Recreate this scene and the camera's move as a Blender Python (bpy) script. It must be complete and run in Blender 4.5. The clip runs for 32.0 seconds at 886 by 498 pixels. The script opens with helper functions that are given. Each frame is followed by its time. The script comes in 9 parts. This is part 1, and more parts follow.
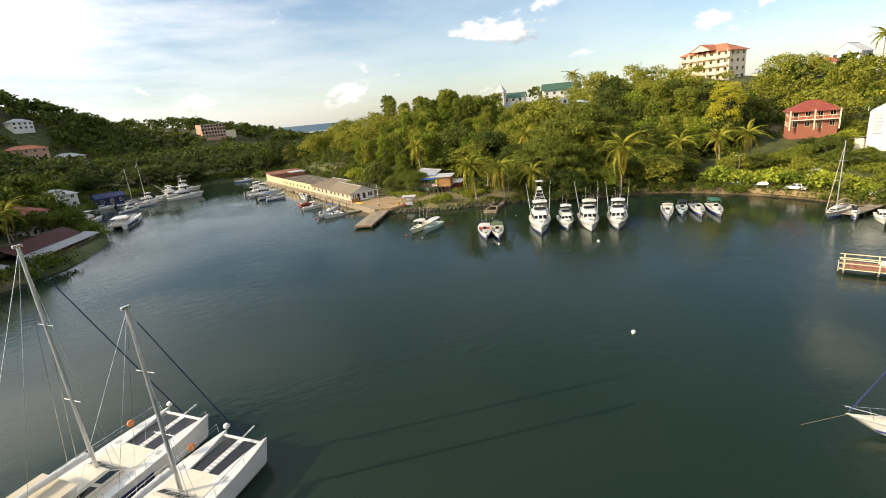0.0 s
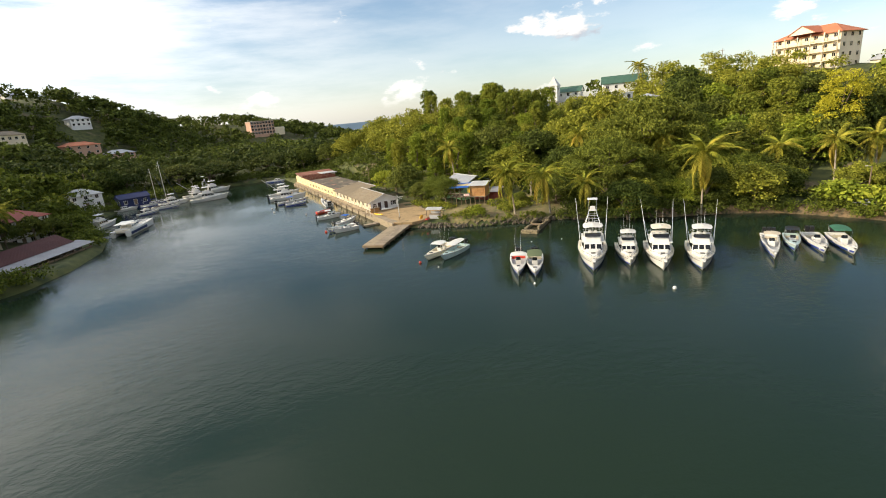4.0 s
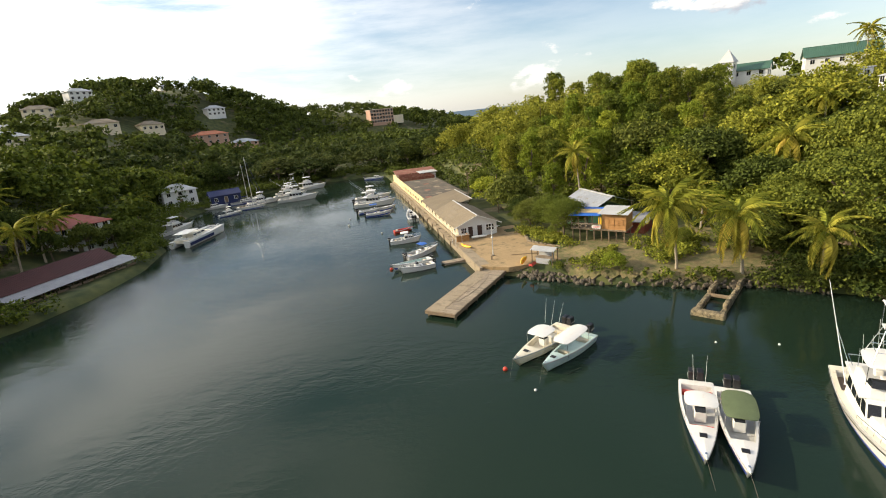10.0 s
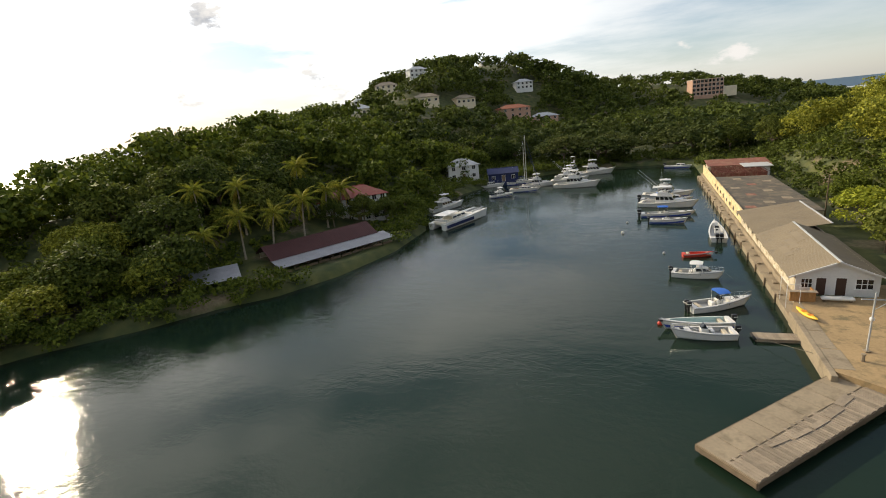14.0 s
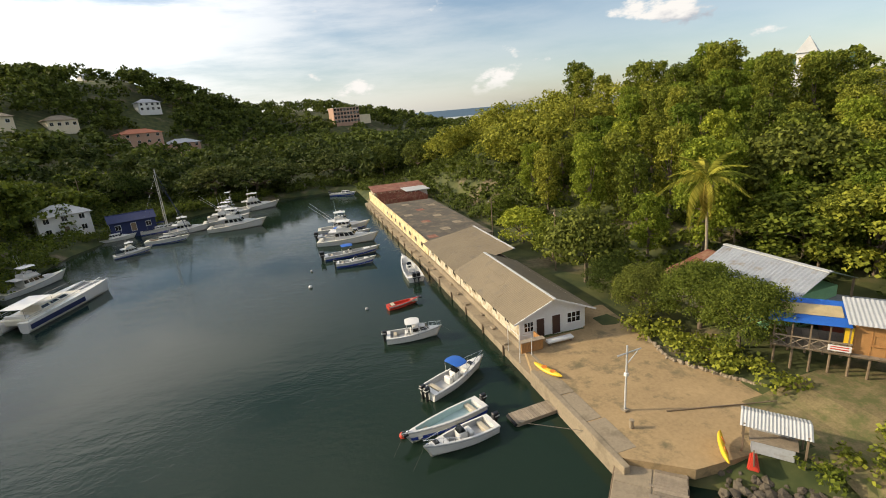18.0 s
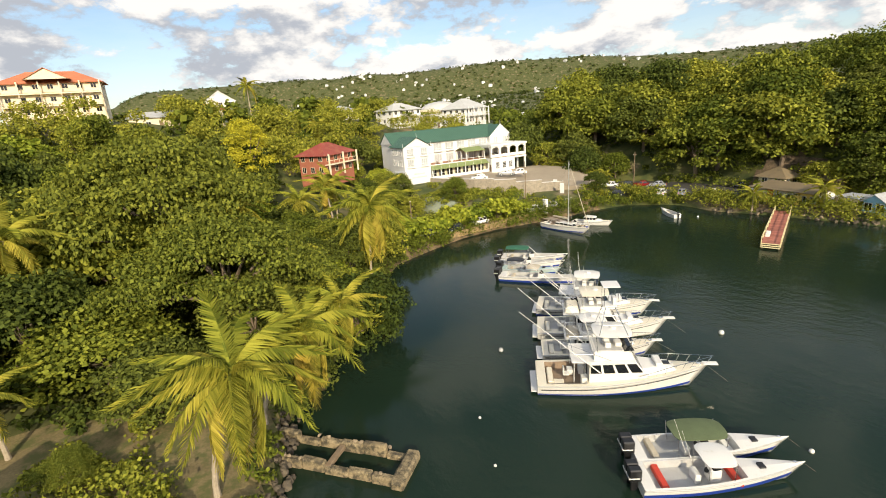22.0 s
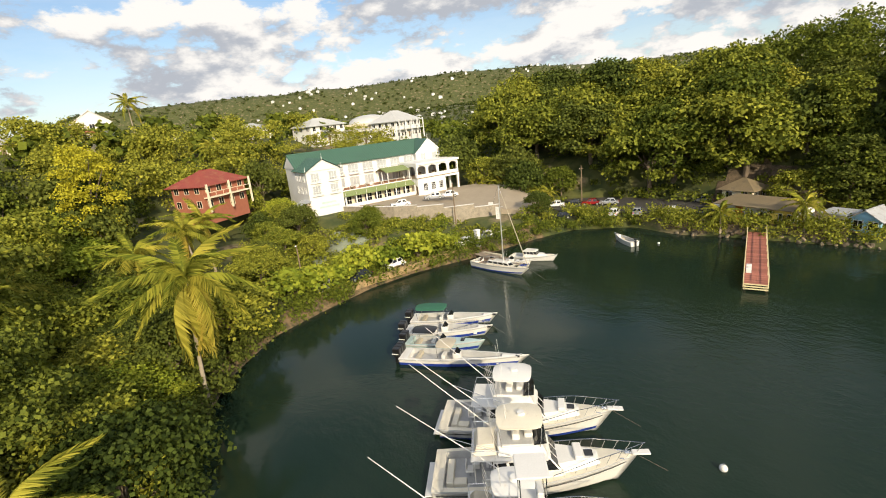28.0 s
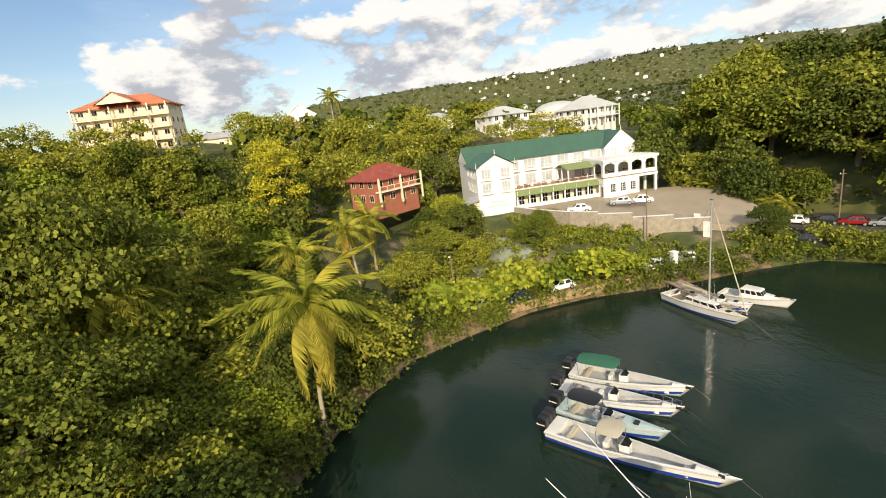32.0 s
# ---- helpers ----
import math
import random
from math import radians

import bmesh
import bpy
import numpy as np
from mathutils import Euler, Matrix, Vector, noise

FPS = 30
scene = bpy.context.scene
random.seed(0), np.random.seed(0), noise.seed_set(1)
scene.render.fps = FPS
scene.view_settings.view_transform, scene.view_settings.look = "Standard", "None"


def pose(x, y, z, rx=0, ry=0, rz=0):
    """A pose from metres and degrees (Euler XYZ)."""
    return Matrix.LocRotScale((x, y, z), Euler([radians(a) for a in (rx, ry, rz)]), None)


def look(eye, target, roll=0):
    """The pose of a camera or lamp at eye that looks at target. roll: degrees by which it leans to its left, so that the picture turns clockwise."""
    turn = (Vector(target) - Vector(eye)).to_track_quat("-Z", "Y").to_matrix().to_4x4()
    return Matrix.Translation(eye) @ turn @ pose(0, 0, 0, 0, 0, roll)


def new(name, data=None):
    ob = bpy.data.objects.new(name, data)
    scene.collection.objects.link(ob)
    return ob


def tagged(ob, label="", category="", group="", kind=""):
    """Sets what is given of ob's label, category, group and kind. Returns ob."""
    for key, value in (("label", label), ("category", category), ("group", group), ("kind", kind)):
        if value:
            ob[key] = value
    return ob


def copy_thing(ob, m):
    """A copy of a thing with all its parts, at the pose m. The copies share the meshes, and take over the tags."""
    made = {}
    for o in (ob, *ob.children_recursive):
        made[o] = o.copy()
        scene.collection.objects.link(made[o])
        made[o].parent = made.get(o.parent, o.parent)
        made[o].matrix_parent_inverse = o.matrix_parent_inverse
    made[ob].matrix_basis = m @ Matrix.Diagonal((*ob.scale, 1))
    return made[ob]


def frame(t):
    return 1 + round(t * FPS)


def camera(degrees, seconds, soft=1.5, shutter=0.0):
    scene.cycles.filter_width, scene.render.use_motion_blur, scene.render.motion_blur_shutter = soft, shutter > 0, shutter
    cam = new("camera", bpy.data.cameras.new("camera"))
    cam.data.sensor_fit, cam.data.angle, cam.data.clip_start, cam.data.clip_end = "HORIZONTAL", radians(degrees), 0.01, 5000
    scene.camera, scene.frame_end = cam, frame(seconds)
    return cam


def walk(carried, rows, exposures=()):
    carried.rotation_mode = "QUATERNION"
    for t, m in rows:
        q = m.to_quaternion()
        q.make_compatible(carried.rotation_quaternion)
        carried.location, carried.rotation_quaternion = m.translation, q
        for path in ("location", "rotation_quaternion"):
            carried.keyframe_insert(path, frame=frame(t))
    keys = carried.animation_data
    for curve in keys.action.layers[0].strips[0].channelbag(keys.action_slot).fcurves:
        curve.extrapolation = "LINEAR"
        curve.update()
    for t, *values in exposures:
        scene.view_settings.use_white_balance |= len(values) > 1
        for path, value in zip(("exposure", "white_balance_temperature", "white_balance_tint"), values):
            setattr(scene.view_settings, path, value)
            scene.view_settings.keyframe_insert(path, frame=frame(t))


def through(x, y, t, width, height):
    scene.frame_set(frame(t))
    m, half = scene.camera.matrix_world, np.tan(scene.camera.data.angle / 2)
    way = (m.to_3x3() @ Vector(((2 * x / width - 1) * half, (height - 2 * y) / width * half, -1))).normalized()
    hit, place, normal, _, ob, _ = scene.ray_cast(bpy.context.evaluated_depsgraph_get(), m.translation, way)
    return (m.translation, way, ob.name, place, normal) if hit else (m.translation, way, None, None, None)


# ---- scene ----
cam = camera(86.0, 32.0, soft=1.0)
# seconds, place in metres, heading to the left of +y, pitch, roll
PATH = [
    (0.0, -35.64, -57.78, 25.43, -33.06, -16.27, -5.42),
    (0.5, -33.43, -55.82, 25.47, -34.13, -16.27, -5.52),
    (1.0, -31.24, -53.88, 25.50, -33.77, -16.25, -5.54),
    (1.5, -29.10, -51.93, 25.54, -31.82, -16.20, -5.64),
    (2.0, -27.00, -49.96, 25.56, -29.02, -16.16, -5.73),
    (2.5, -24.94, -47.99, 25.57, -26.48, -16.15, -5.80),
    (4.5, -17.13, -39.87, 24.57, -26.56, -15.98, -5.36),
    (5.0, -15.40, -37.61, 24.71, -24.20, -16.02, -5.41),
    (5.5, -13.73, -35.30, 24.85, -20.16, -16.02, -5.57),
    (6.0, -12.10, -32.88, 24.99, -16.58, -16.05, -5.66),
    (6.5, -10.53, -30.32, 25.12, -13.45, -16.03, -5.70),
    (7.0, -8.99, -27.67, 25.21, -11.41, -16.03, -5.72),
    (7.5, -7.50, -24.90, 25.27, -11.60, -16.11, -5.68),
    (8.0, -6.08, -22.00, 25.29, -11.54, -16.17, -5.75),
    (8.5, -4.70, -19.01, 25.33, -11.69, -16.22, -5.77),
    (9.0, -3.39, -16.01, 25.36, -11.98, -16.24, -5.79),
    (9.5, -2.10, -13.03, 25.39, -12.25, -16.25, -5.87),
    (10.0, -0.87, -10.08, 25.41, -11.69, -16.20, -5.92),
    (10.5, 0.28, -7.21, 25.39, -7.86, -16.13, -6.02),
    (11.0, 1.37, -4.33, 25.35, 0.08, -15.92, -6.16),
    (11.5, 2.30, -1.41, 25.29, 6.56, -15.75, -6.22),
    (12.0, 3.04, 1.49, 25.23, 12.43, -15.61, -6.14),
    (12.5, 3.55, 4.44, 25.20, 19.83, -15.47, -6.13),
    (13.0, 3.84, 7.44, 25.21, 24.41, -15.47, -5.98),
    (13.5, 4.00, 10.46, 25.24, 23.73, -15.54, -5.89),
    (15.5, 1.96, 21.97, 25.73, 23.31, -16.02, -5.93),
    (16.0, 1.56, 24.82, 25.66, 19.55, -16.06, -5.84),
    (16.5, 1.21, 27.64, 25.57, 11.77, -16.22, -5.64),
    (17.0, 0.99, 30.38, 25.44, 5.13, -16.31, -5.58),
    (17.5, 0.93, 33.06, 25.28, -4.19, -16.45, -5.15),
    (18.0, 1.04, 35.62, 25.08, -16.37, -16.46, -4.85),
    (18.5, 1.42, 37.97, 24.93, -29.83, -16.47, -4.52),
    (19.0, 2.19, 40.03, 24.87, -41.21, -16.37, -4.42),
    (19.5, 3.36, 41.73, 24.81, -54.61, -16.25, -4.42),
    (20.0, 4.84, 43.13, 24.77, -68.96, -16.21, -4.49),
    (20.5, 6.55, 44.25, 24.75, -83.85, -16.32, -4.49),
    (21.0, 8.41, 44.99, 24.76, -98.40, -16.41, -4.38),
    (21.5, 10.41, 45.19, 24.78, -112.17, -16.44, -4.28),
    (22.0, 12.35, 44.89, 24.80, -124.77, -16.49, -4.20),
    (22.5, 14.19, 44.15, 24.81, -137.61, -16.54, -4.20),
    (23.0, 15.84, 42.92, 24.76, -152.47, -16.57, -4.07),
    (23.5, 17.27, 41.31, 24.66, -154.66, -16.70, -4.38),
    (24.0, 18.45, 39.45, 24.52, -152.63, -16.75, -4.76),
    (24.5, 19.43, 37.48, 24.37, -151.33, -16.69, -4.98),
    (25.0, 20.22, 35.46, 24.25, -149.00, -16.57, -5.33),
    (25.5, 20.84, 33.46, 24.17, -143.86, -16.40, -5.67),
    (26.0, 21.41, 31.50, 24.13, -139.41, -16.18, -5.94),
    (26.5, 21.95, 29.57, 24.10, -133.76, -15.88, -6.24),
    (28.5, 24.66, 23.90, 24.11, -128.91, -15.54, -6.07),
    (29.0, 25.51, 22.72, 24.28, -126.55, -15.51, -6.22),
    (29.5, 26.42, 21.55, 24.45, -121.83, -15.37, -6.44),
    (30.0, 27.45, 20.46, 24.61, -117.72, -15.27, -6.55),
    (30.5, 28.61, 19.45, 24.76, -112.61, -15.10, -6.73),
    (31.0, 29.82, 18.52, 24.90, -107.56, -14.84, -6.75),
    (31.5, 31.05, 17.65, 25.03, -106.79, -14.79, -6.83),
    (32.0, 32.33, 16.84, 25.14, -107.17, -14.86, -6.91),
]
walk(cam, [(t, pose(x, y, z, 90 + pitch, 0, yaw) @ pose(0, 0, 0, 0, 0, roll)) for t, x, y, z, yaw, pitch, roll in PATH],
     exposures=[(0.0, 0.27), (10.5, 0.27), (13.0, -0.12), (16.0, -0.10), (18.0, -0.04), (19.0, -0.04), (20.0, 0.18), (23.0, 0.02), (32.0, 0.0)])


# ---- sky and sun ----
SUN_AZ, SUN_EL = 69.0, 24.0        # degrees to the left of +y, degrees up
to_sun = Vector((-math.sin(radians(SUN_AZ)) * math.cos(radians(SUN_EL)),
                 math.cos(radians(SUN_AZ)) * math.cos(radians(SUN_EL)), math.sin(radians(SUN_EL))))
sun_lamp = new("sun", bpy.data.lights.new("sun", "SUN"))
sun_lamp.data.energy, sun_lamp.data.angle, sun_lamp.data.color = 4.9, radians(0.6), (1.0, 0.84, 0.59)
sun_lamp.matrix_world = look(to_sun * 300, (0, 0, 0))

world = bpy.data.worlds.new("sky")
scene.world = world
world.use_nodes = True


def sky_nodes(tree):
    """A clear evening sky with broken white cumulus low down and thin high cloud towards the sun."""
    nd, ln = tree.nodes, tree.links
    nd.clear()
    out = nd.new("ShaderNodeOutputWorld")
    bg = nd.new("ShaderNodeBackground")
    sky = nd.new("ShaderNodeTexSky")
    sky.sky_type, sky.sun_disc = "NISHITA", False
    sky.sun_elevation, sky.sun_rotation = radians(SUN_EL), radians(-SUN_AZ)
    sky.air_density, sky.dust_density, sky.ozone_density = 1.0, 0.6, 2.0
    tc = nd.new("ShaderNodeTexCoord")
    sep = nd.new("ShaderNodeSeparateXYZ")
    ln.new(tc.outputs["Generated"], sep.inputs[0])

    def calc(op, a, b=None, c=None):
        n = nd.new("ShaderNodeMath")
        n.operation = op
        for i, v in enumerate((a, b, c)):
            if v is None:
                continue
            if isinstance(v, (int, float)):
                n.inputs[i].default_value = v
            else:
                ln.new(v, n.inputs[i])
        return n.outputs[0]

    def noise_of(vec, scale, detail, rough):
        n = nd.new("ShaderNodeTexNoise")
        n.inputs["Scale"].default_value, n.inputs["Detail"].default_value, n.inputs["Roughness"].default_value = scale, detail, rough
        ln.new(vec, n.inputs["Vector"])
        return n.outputs["Fac"]

    def ramp(value, lo, hi):
        n = nd.new("ShaderNodeMapRange")
        n.interpolation_type = "SMOOTHSTEP"
        n.inputs["From Min"].default_value, n.inputs["From Max"].default_value = lo, hi
        ln.new(value, n.inputs["Value"])
        return n.outputs[0]

    height = sep.outputs["Z"]
    # cumulus: billows stretched sideways, thick on the side away from the sun
    mp = nd.new("ShaderNodeMapping")
    mp.inputs["Scale"].default_value = (1.0, 1.0, 2.1)
    ln.new(tc.outputs["Generated"], mp.inputs["Vector"])
    billow = noise_of(mp.outputs[0], 5.2, 12.0, 0.6)
    side = calc("ADD", calc("MULTIPLY", sep.outputs["X"], 0.62), calc("MULTIPLY", sep.outputs["Y"], -0.62))
    lowness = calc("SUBTRACT", 1.0, ramp(height, 0.10, 0.42))
    cover = calc("ADD", calc("MULTIPLY", ramp(side, -0.05, 0.75), 0.17), calc("MULTIPLY", lowness, 0.06))
    cumulus = ramp(calc("ADD", billow, cover), 0.645, 0.715)
    cumulus = calc("MULTIPLY", cumulus, ramp(height, 0.01, 0.05))
    # shade inside the cumulus: darker undersides
    mp2 = nd.new("ShaderNodeMapping")
    mp2.inputs["Location"].default_value = (-0.05, 0.02, 0.06)
    mp2.inputs["Scale"].default_value = (1.0, 1.0, 2.1)
    ln.new(tc.outputs["Generated"], mp2.inputs["Vector"])
    shade = ramp(calc("SUBTRACT", noise_of(mp2.outputs[0], 5.2, 6.0, 0.55), billow), -0.07, 0.09)
    # high thin cloud
    mp3 = nd.new("ShaderNodeMapping")
    mp3.inputs["Scale"].default_value = (0.8, 1.4, 5.0)
    mp3.inputs["Rotation"].default_value = (0.2, 0.1, 0.5)
    ln.new(tc.outputs["Generated"], mp3.inputs["Vector"])
    veil = ramp(noise_of(mp3.outputs[0], 2.2, 7.0, 0.6), 0.36, 0.62)
    sunward = nd.new("ShaderNodeVectorMath")
    sunward.operation = "DOT_PRODUCT"
    ln.new(tc.outputs["Generated"], sunward.inputs[0])
    sunward.inputs[1].default_value = to_sun
    near = ramp(sunward.outputs["Value"], -0.25, 0.95)
    veil = calc("MULTIPLY", veil, calc("ADD", calc("MULTIPLY", near, 0.75), 0.12))

    def mix(fac, a, b):
        n = nd.new("ShaderNodeMix")
        n.data_type = "RGBA"
        ln.new(fac, n.inputs["Factor"])
        for s, v in ((n.inputs["A"], a), (n.inputs["B"], b)):
            if isinstance(v, tuple):
                s.default_value = v
            else:
                ln.new(v, s)
        return n.outputs["Result"]

    glow = calc("ADD", 1.0, calc("MULTIPLY", calc("POWER", near, 3.0), 1.3))
    veil_col = nd.new("ShaderNodeVectorMath")
    veil_col.operation = "SCALE"
    veil_col.inputs[0].default_value = (9.0, 8.6, 8.1)
    ln.new(glow, veil_col.inputs["Scale"])
    hazy = calc("MULTIPLY", calc("SUBTRACT", 1.0, ramp(height, 0.0, 0.26)), calc("ADD", 0.20, calc("MULTIPLY", near, 0.36)))
    base = mix(hazy, mix(veil, sky.outputs[0], veil_col.outputs[0]), (5.7, 5.8, 6.0, 1))
    body = mix(shade, (7.6, 7.3, 6.9, 1), (3.7, 3.9, 4.3, 1))
    ln.new(mix(cumulus, base, body), bg.inputs["Color"])
    bg.inputs["Strength"].default_value = 0.135
    ln.new(bg.outputs[0], out.inputs["Surface"])


sky_nodes(world.node_tree)


# ---- materials ----
MATS = {}


def paint(name, color, rough=0.6, metal=0.0, var=0.12, scale=1.5, fine=14.0, bump=0.15, dist=0.01, stain=None, stain_at=0.6, spec=None, random_tint=0.0, per_island=0.0):
    """A surface with broad and fine variation, relief, and optional stains of a second colour."""
    if name in MATS:
        return MATS[name]
    m = bpy.data.materials.new(name)
    m.use_nodes = True
    nd, ln = m.node_tree.nodes, m.node_tree.links
    b = nd["Principled BSDF"]
    tc = nd.new("ShaderNodeTexCoord")
    n1, n2 = nd.new("ShaderNodeTexNoise"), nd.new("ShaderNodeTexNoise")
    for n, s, d in ((n1, scale, 4.0), (n2, fine, 5.0)):
        n.inputs["Scale"].default_value, n.inputs["Detail"].default_value = s, d
        ln.new(tc.outputs["Object"], n.inputs["Vector"])
    add = nd.new("ShaderNodeMath")
    add.operation = "ADD"
    ln.new(n1.outputs["Fac"], add.inputs[0])
    ln.new(n2.outputs["Fac"], add.inputs[1])
    rng = nd.new("ShaderNodeMapRange")
    rng.inputs["From Min"].default_value, rng.inputs["From Max"].default_value = 0.65, 1.35
    rng.inputs["To Min"].default_value, rng.inputs["To Max"].default_value = 1 - var, 1 + var
    ln.new(add.outputs[0], rng.inputs["Value"])
    value = rng.outputs[0]
    for amount, node, socket in ((random_tint, "ShaderNodeObjectInfo", "Random"), (per_island, "ShaderNodeNewGeometry", "Random Per Island")):
        if amount:
            oi = nd.new(node)
            r2 = nd.new("ShaderNodeMapRange")
            r2.inputs["To Min"].default_value, r2.inputs["To Max"].default_value = 1 - amount, 1 + amount
            ln.new(oi.outputs[socket], r2.inputs["Value"])
            mu = nd.new("ShaderNodeMath")
            mu.operation = "MULTIPLY"
            ln.new(value, mu.inputs[0])
            ln.new(r2.outputs[0], mu.inputs[1])
            value = mu.outputs[0]
    sc = nd.new("ShaderNodeVectorMath")
    sc.operation = "SCALE"
    sc.inputs[0].default_value = color[:3]
    ln.new(value, sc.inputs["Scale"])
    col = sc.outputs[0]
    if stain:
        n3 = nd.new("ShaderNodeTexNoise")
        n3.inputs["Scale"].default_value, n3.inputs["Detail"].default_value, n3.inputs["Roughness"].default_value = scale * 1.7, 7.0, 0.65
        mp = nd.new("ShaderNodeMapping")
        mp.inputs["Location"].default_value = (3.1, 7.7, 1.3)
        ln.new(tc.outputs["Object"], mp.inputs["Vector"])
        ln.new(mp.outputs[0], n3.inputs["Vector"])
        r3 = nd.new("ShaderNodeMapRange")
        r3.inputs["From Min"].default_value, r3.inputs["From Max"].default_value = stain_at - 0.06, stain_at + 0.1
        ln.new(n3.outputs["Fac"], r3.inputs["Value"])
        mx = nd.new("ShaderNodeMix")
        mx.data_type = "RGBA"
        ln.new(r3.outputs[0], mx.inputs["Factor"])
        ln.new(col, mx.inputs["A"])
        mx.inputs["B"].default_value = (*stain, 1)
        col = mx.outputs["Result"]
    ln.new(col, b.inputs["Base Color"])
    b.inputs["Roughness"].default_value, b.inputs["Metallic"].default_value = rough, metal
    if spec is not None:
        b.inputs["Specular IOR Level"].default_value = spec
    if bump:
        bp = nd.new("ShaderNodeBump")
        bp.inputs["Strength"].default_value, bp.inputs["Distance"].default_value = bump, dist
        ln.new(n2.outputs["Fac"], bp.inputs["Height"])
        ln.new(bp.outputs[0], b.inputs["Normal"])
    MATS[name] = m
    return m


def leafy(name, dark, light, tree_var=0.36, through=0.25):
    """Foliage: each leaf its own tone, each tree its own tint, some light passing through."""
    if name in MATS:
        return MATS[name]
    m = bpy.data.materials.new(name)
    m.use_nodes = True
    nd, ln = m.node_tree.nodes, m.node_tree.links
    b, out = nd["Principled BSDF"], nd["Material Output"]
    geo, oi = nd.new("ShaderNodeNewGeometry"), nd.new("ShaderNodeObjectInfo")
    mx = nd.new("ShaderNodeMix")
    mx.data_type = "RGBA"
    mx.inputs["A"].default_value, mx.inputs["B"].default_value = (*dark, 1), (*light, 1)
    ln.new(geo.outputs["Random Per Island"], mx.inputs["Factor"])
    hs = nd.new("ShaderNodeHueSaturation")
    r = nd.new("ShaderNodeMapRange")
    r.inputs["To Min"].default_value, r.inputs["To Max"].default_value = 1 - tree_var, 1 + tree_var
    ln.new(oi.outputs["Random"], r.inputs["Value"])
    r2 = nd.new("ShaderNodeMapRange")
    r2.inputs["To Min"].default_value, r2.inputs["To Max"].default_value = 0.511, 0.473
    ln.new(oi.outputs["Random"], r2.inputs["Value"])
    ln.new(r2.outputs[0], hs.inputs["Hue"])
    ln.new(r.outputs[0], hs.inputs["Value"])
    ln.new(mx.outputs["Result"], hs.inputs["Color"])
    ln.new(hs.outputs[0], b.inputs["Base Color"])
    b.inputs["Roughness"].default_value = 0.7
    b.inputs["Specular IOR Level"].default_value = 0.12
    tr = nd.new("ShaderNodeBsdfTranslucent")
    ln.new(hs.outputs[0], tr.inputs["Color"])
    ms = nd.new("ShaderNodeMixShader")
    ms.inputs[0].default_value = through
    ln.new(b.outputs[0], ms.inputs[1])
    ln.new(tr.outputs[0], ms.inputs[2])
    ln.new(ms.outputs[0], out.inputs["Surface"])
    MATS[name] = m
    return m


def water_material():
    m = bpy.data.materials.new("harbour_water")
    m.use_nodes = True
    nd, ln = m.node_tree.nodes, m.node_tree.links
    b = nd["Principled BSDF"]
    b.inputs["Roughness"].default_value = 0.06
    b.inputs["IOR"].default_value = 1.33
    b.inputs["Specular IOR Level"].default_value = 0.36
    tc = nd.new("ShaderNodeTexCoord")
    n0 = nd.new("ShaderNodeTexNoise")
    n0.inputs["Scale"].default_value = 0.02
    ln.new(tc.outputs["Object"], n0.inputs["Vector"])
    mx = nd.new("ShaderNodeMix")
    mx.data_type = "RGBA"
    mx.inputs["A"].default_value, mx.inputs["B"].default_value = (0.0085, 0.0220, 0.0150, 1), (0.0160, 0.0290, 0.0160, 1)
    ln.new(n0.outputs["Fac"], mx.inputs["Factor"])
    ln.new(mx.outputs["Result"], b.inputs["Base Color"])
    # ripples, stronger in wind lanes
    heights = []
    for s, amp, stretch in ((0.35, 1.0, 1.8), (1.3, 0.5, 1.5), (4.5, 0.30, 1.2)):
        mp = nd.new("ShaderNodeMapping")
        mp.inputs["Scale"].default_value = (s, s * stretch, s)
        mp.inputs["Rotation"].default_value = (0, 0, 0.5 + s * 0.1)
        ln.new(tc.outputs["Object"], mp.inputs["Vector"])
        n = nd.new("ShaderNodeTexNoise")
        n.inputs["Scale"].default_value, n.inputs["Detail"].default_value = 1.0, 3.0
        ln.new(mp.outputs[0], n.inputs["Vector"])
        k = nd.new("ShaderNodeMath")
        k.operation = "MULTIPLY"
        ln.new(n.outputs["Fac"], k.inputs[0])
        k.inputs[1].default_value = amp
        heights.append(k.outputs[0])
    total = heights[0]
    for h in heights[1:]:
        a = nd.new("ShaderNodeMath")
        a.operation = "ADD"
        ln.new(total, a.inputs[0])
        ln.new(h, a.inputs[1])
        total = a.outputs[0]
    lane = nd.new("ShaderNodeTexNoise")
    lane.inputs["Scale"].default_value, lane.inputs["Detail"].default_value = 0.035, 3.0
    ln.new(tc.outputs["Object"], lane.inputs["Vector"])
    r = nd.new("ShaderNodeMapRange")
    r.inputs["From Min"].default_value, r.inputs["From Max"].default_value = 0.40, 0.62
    r.inputs["To Min"].default_value, r.inputs["To Max"].default_value = 0.06, 0.28
    ln.new(lane.outputs["Fac"], r.inputs["Value"])
    bp = nd.new("ShaderNodeBump")
    bp.inputs["Distance"].default_value = 0.22
    ln.new(r.outputs[0], bp.inputs["Strength"])
    ln.new(total, bp.inputs["Height"])
    ln.new(bp.outputs[0], b.inputs["Normal"])
    return m


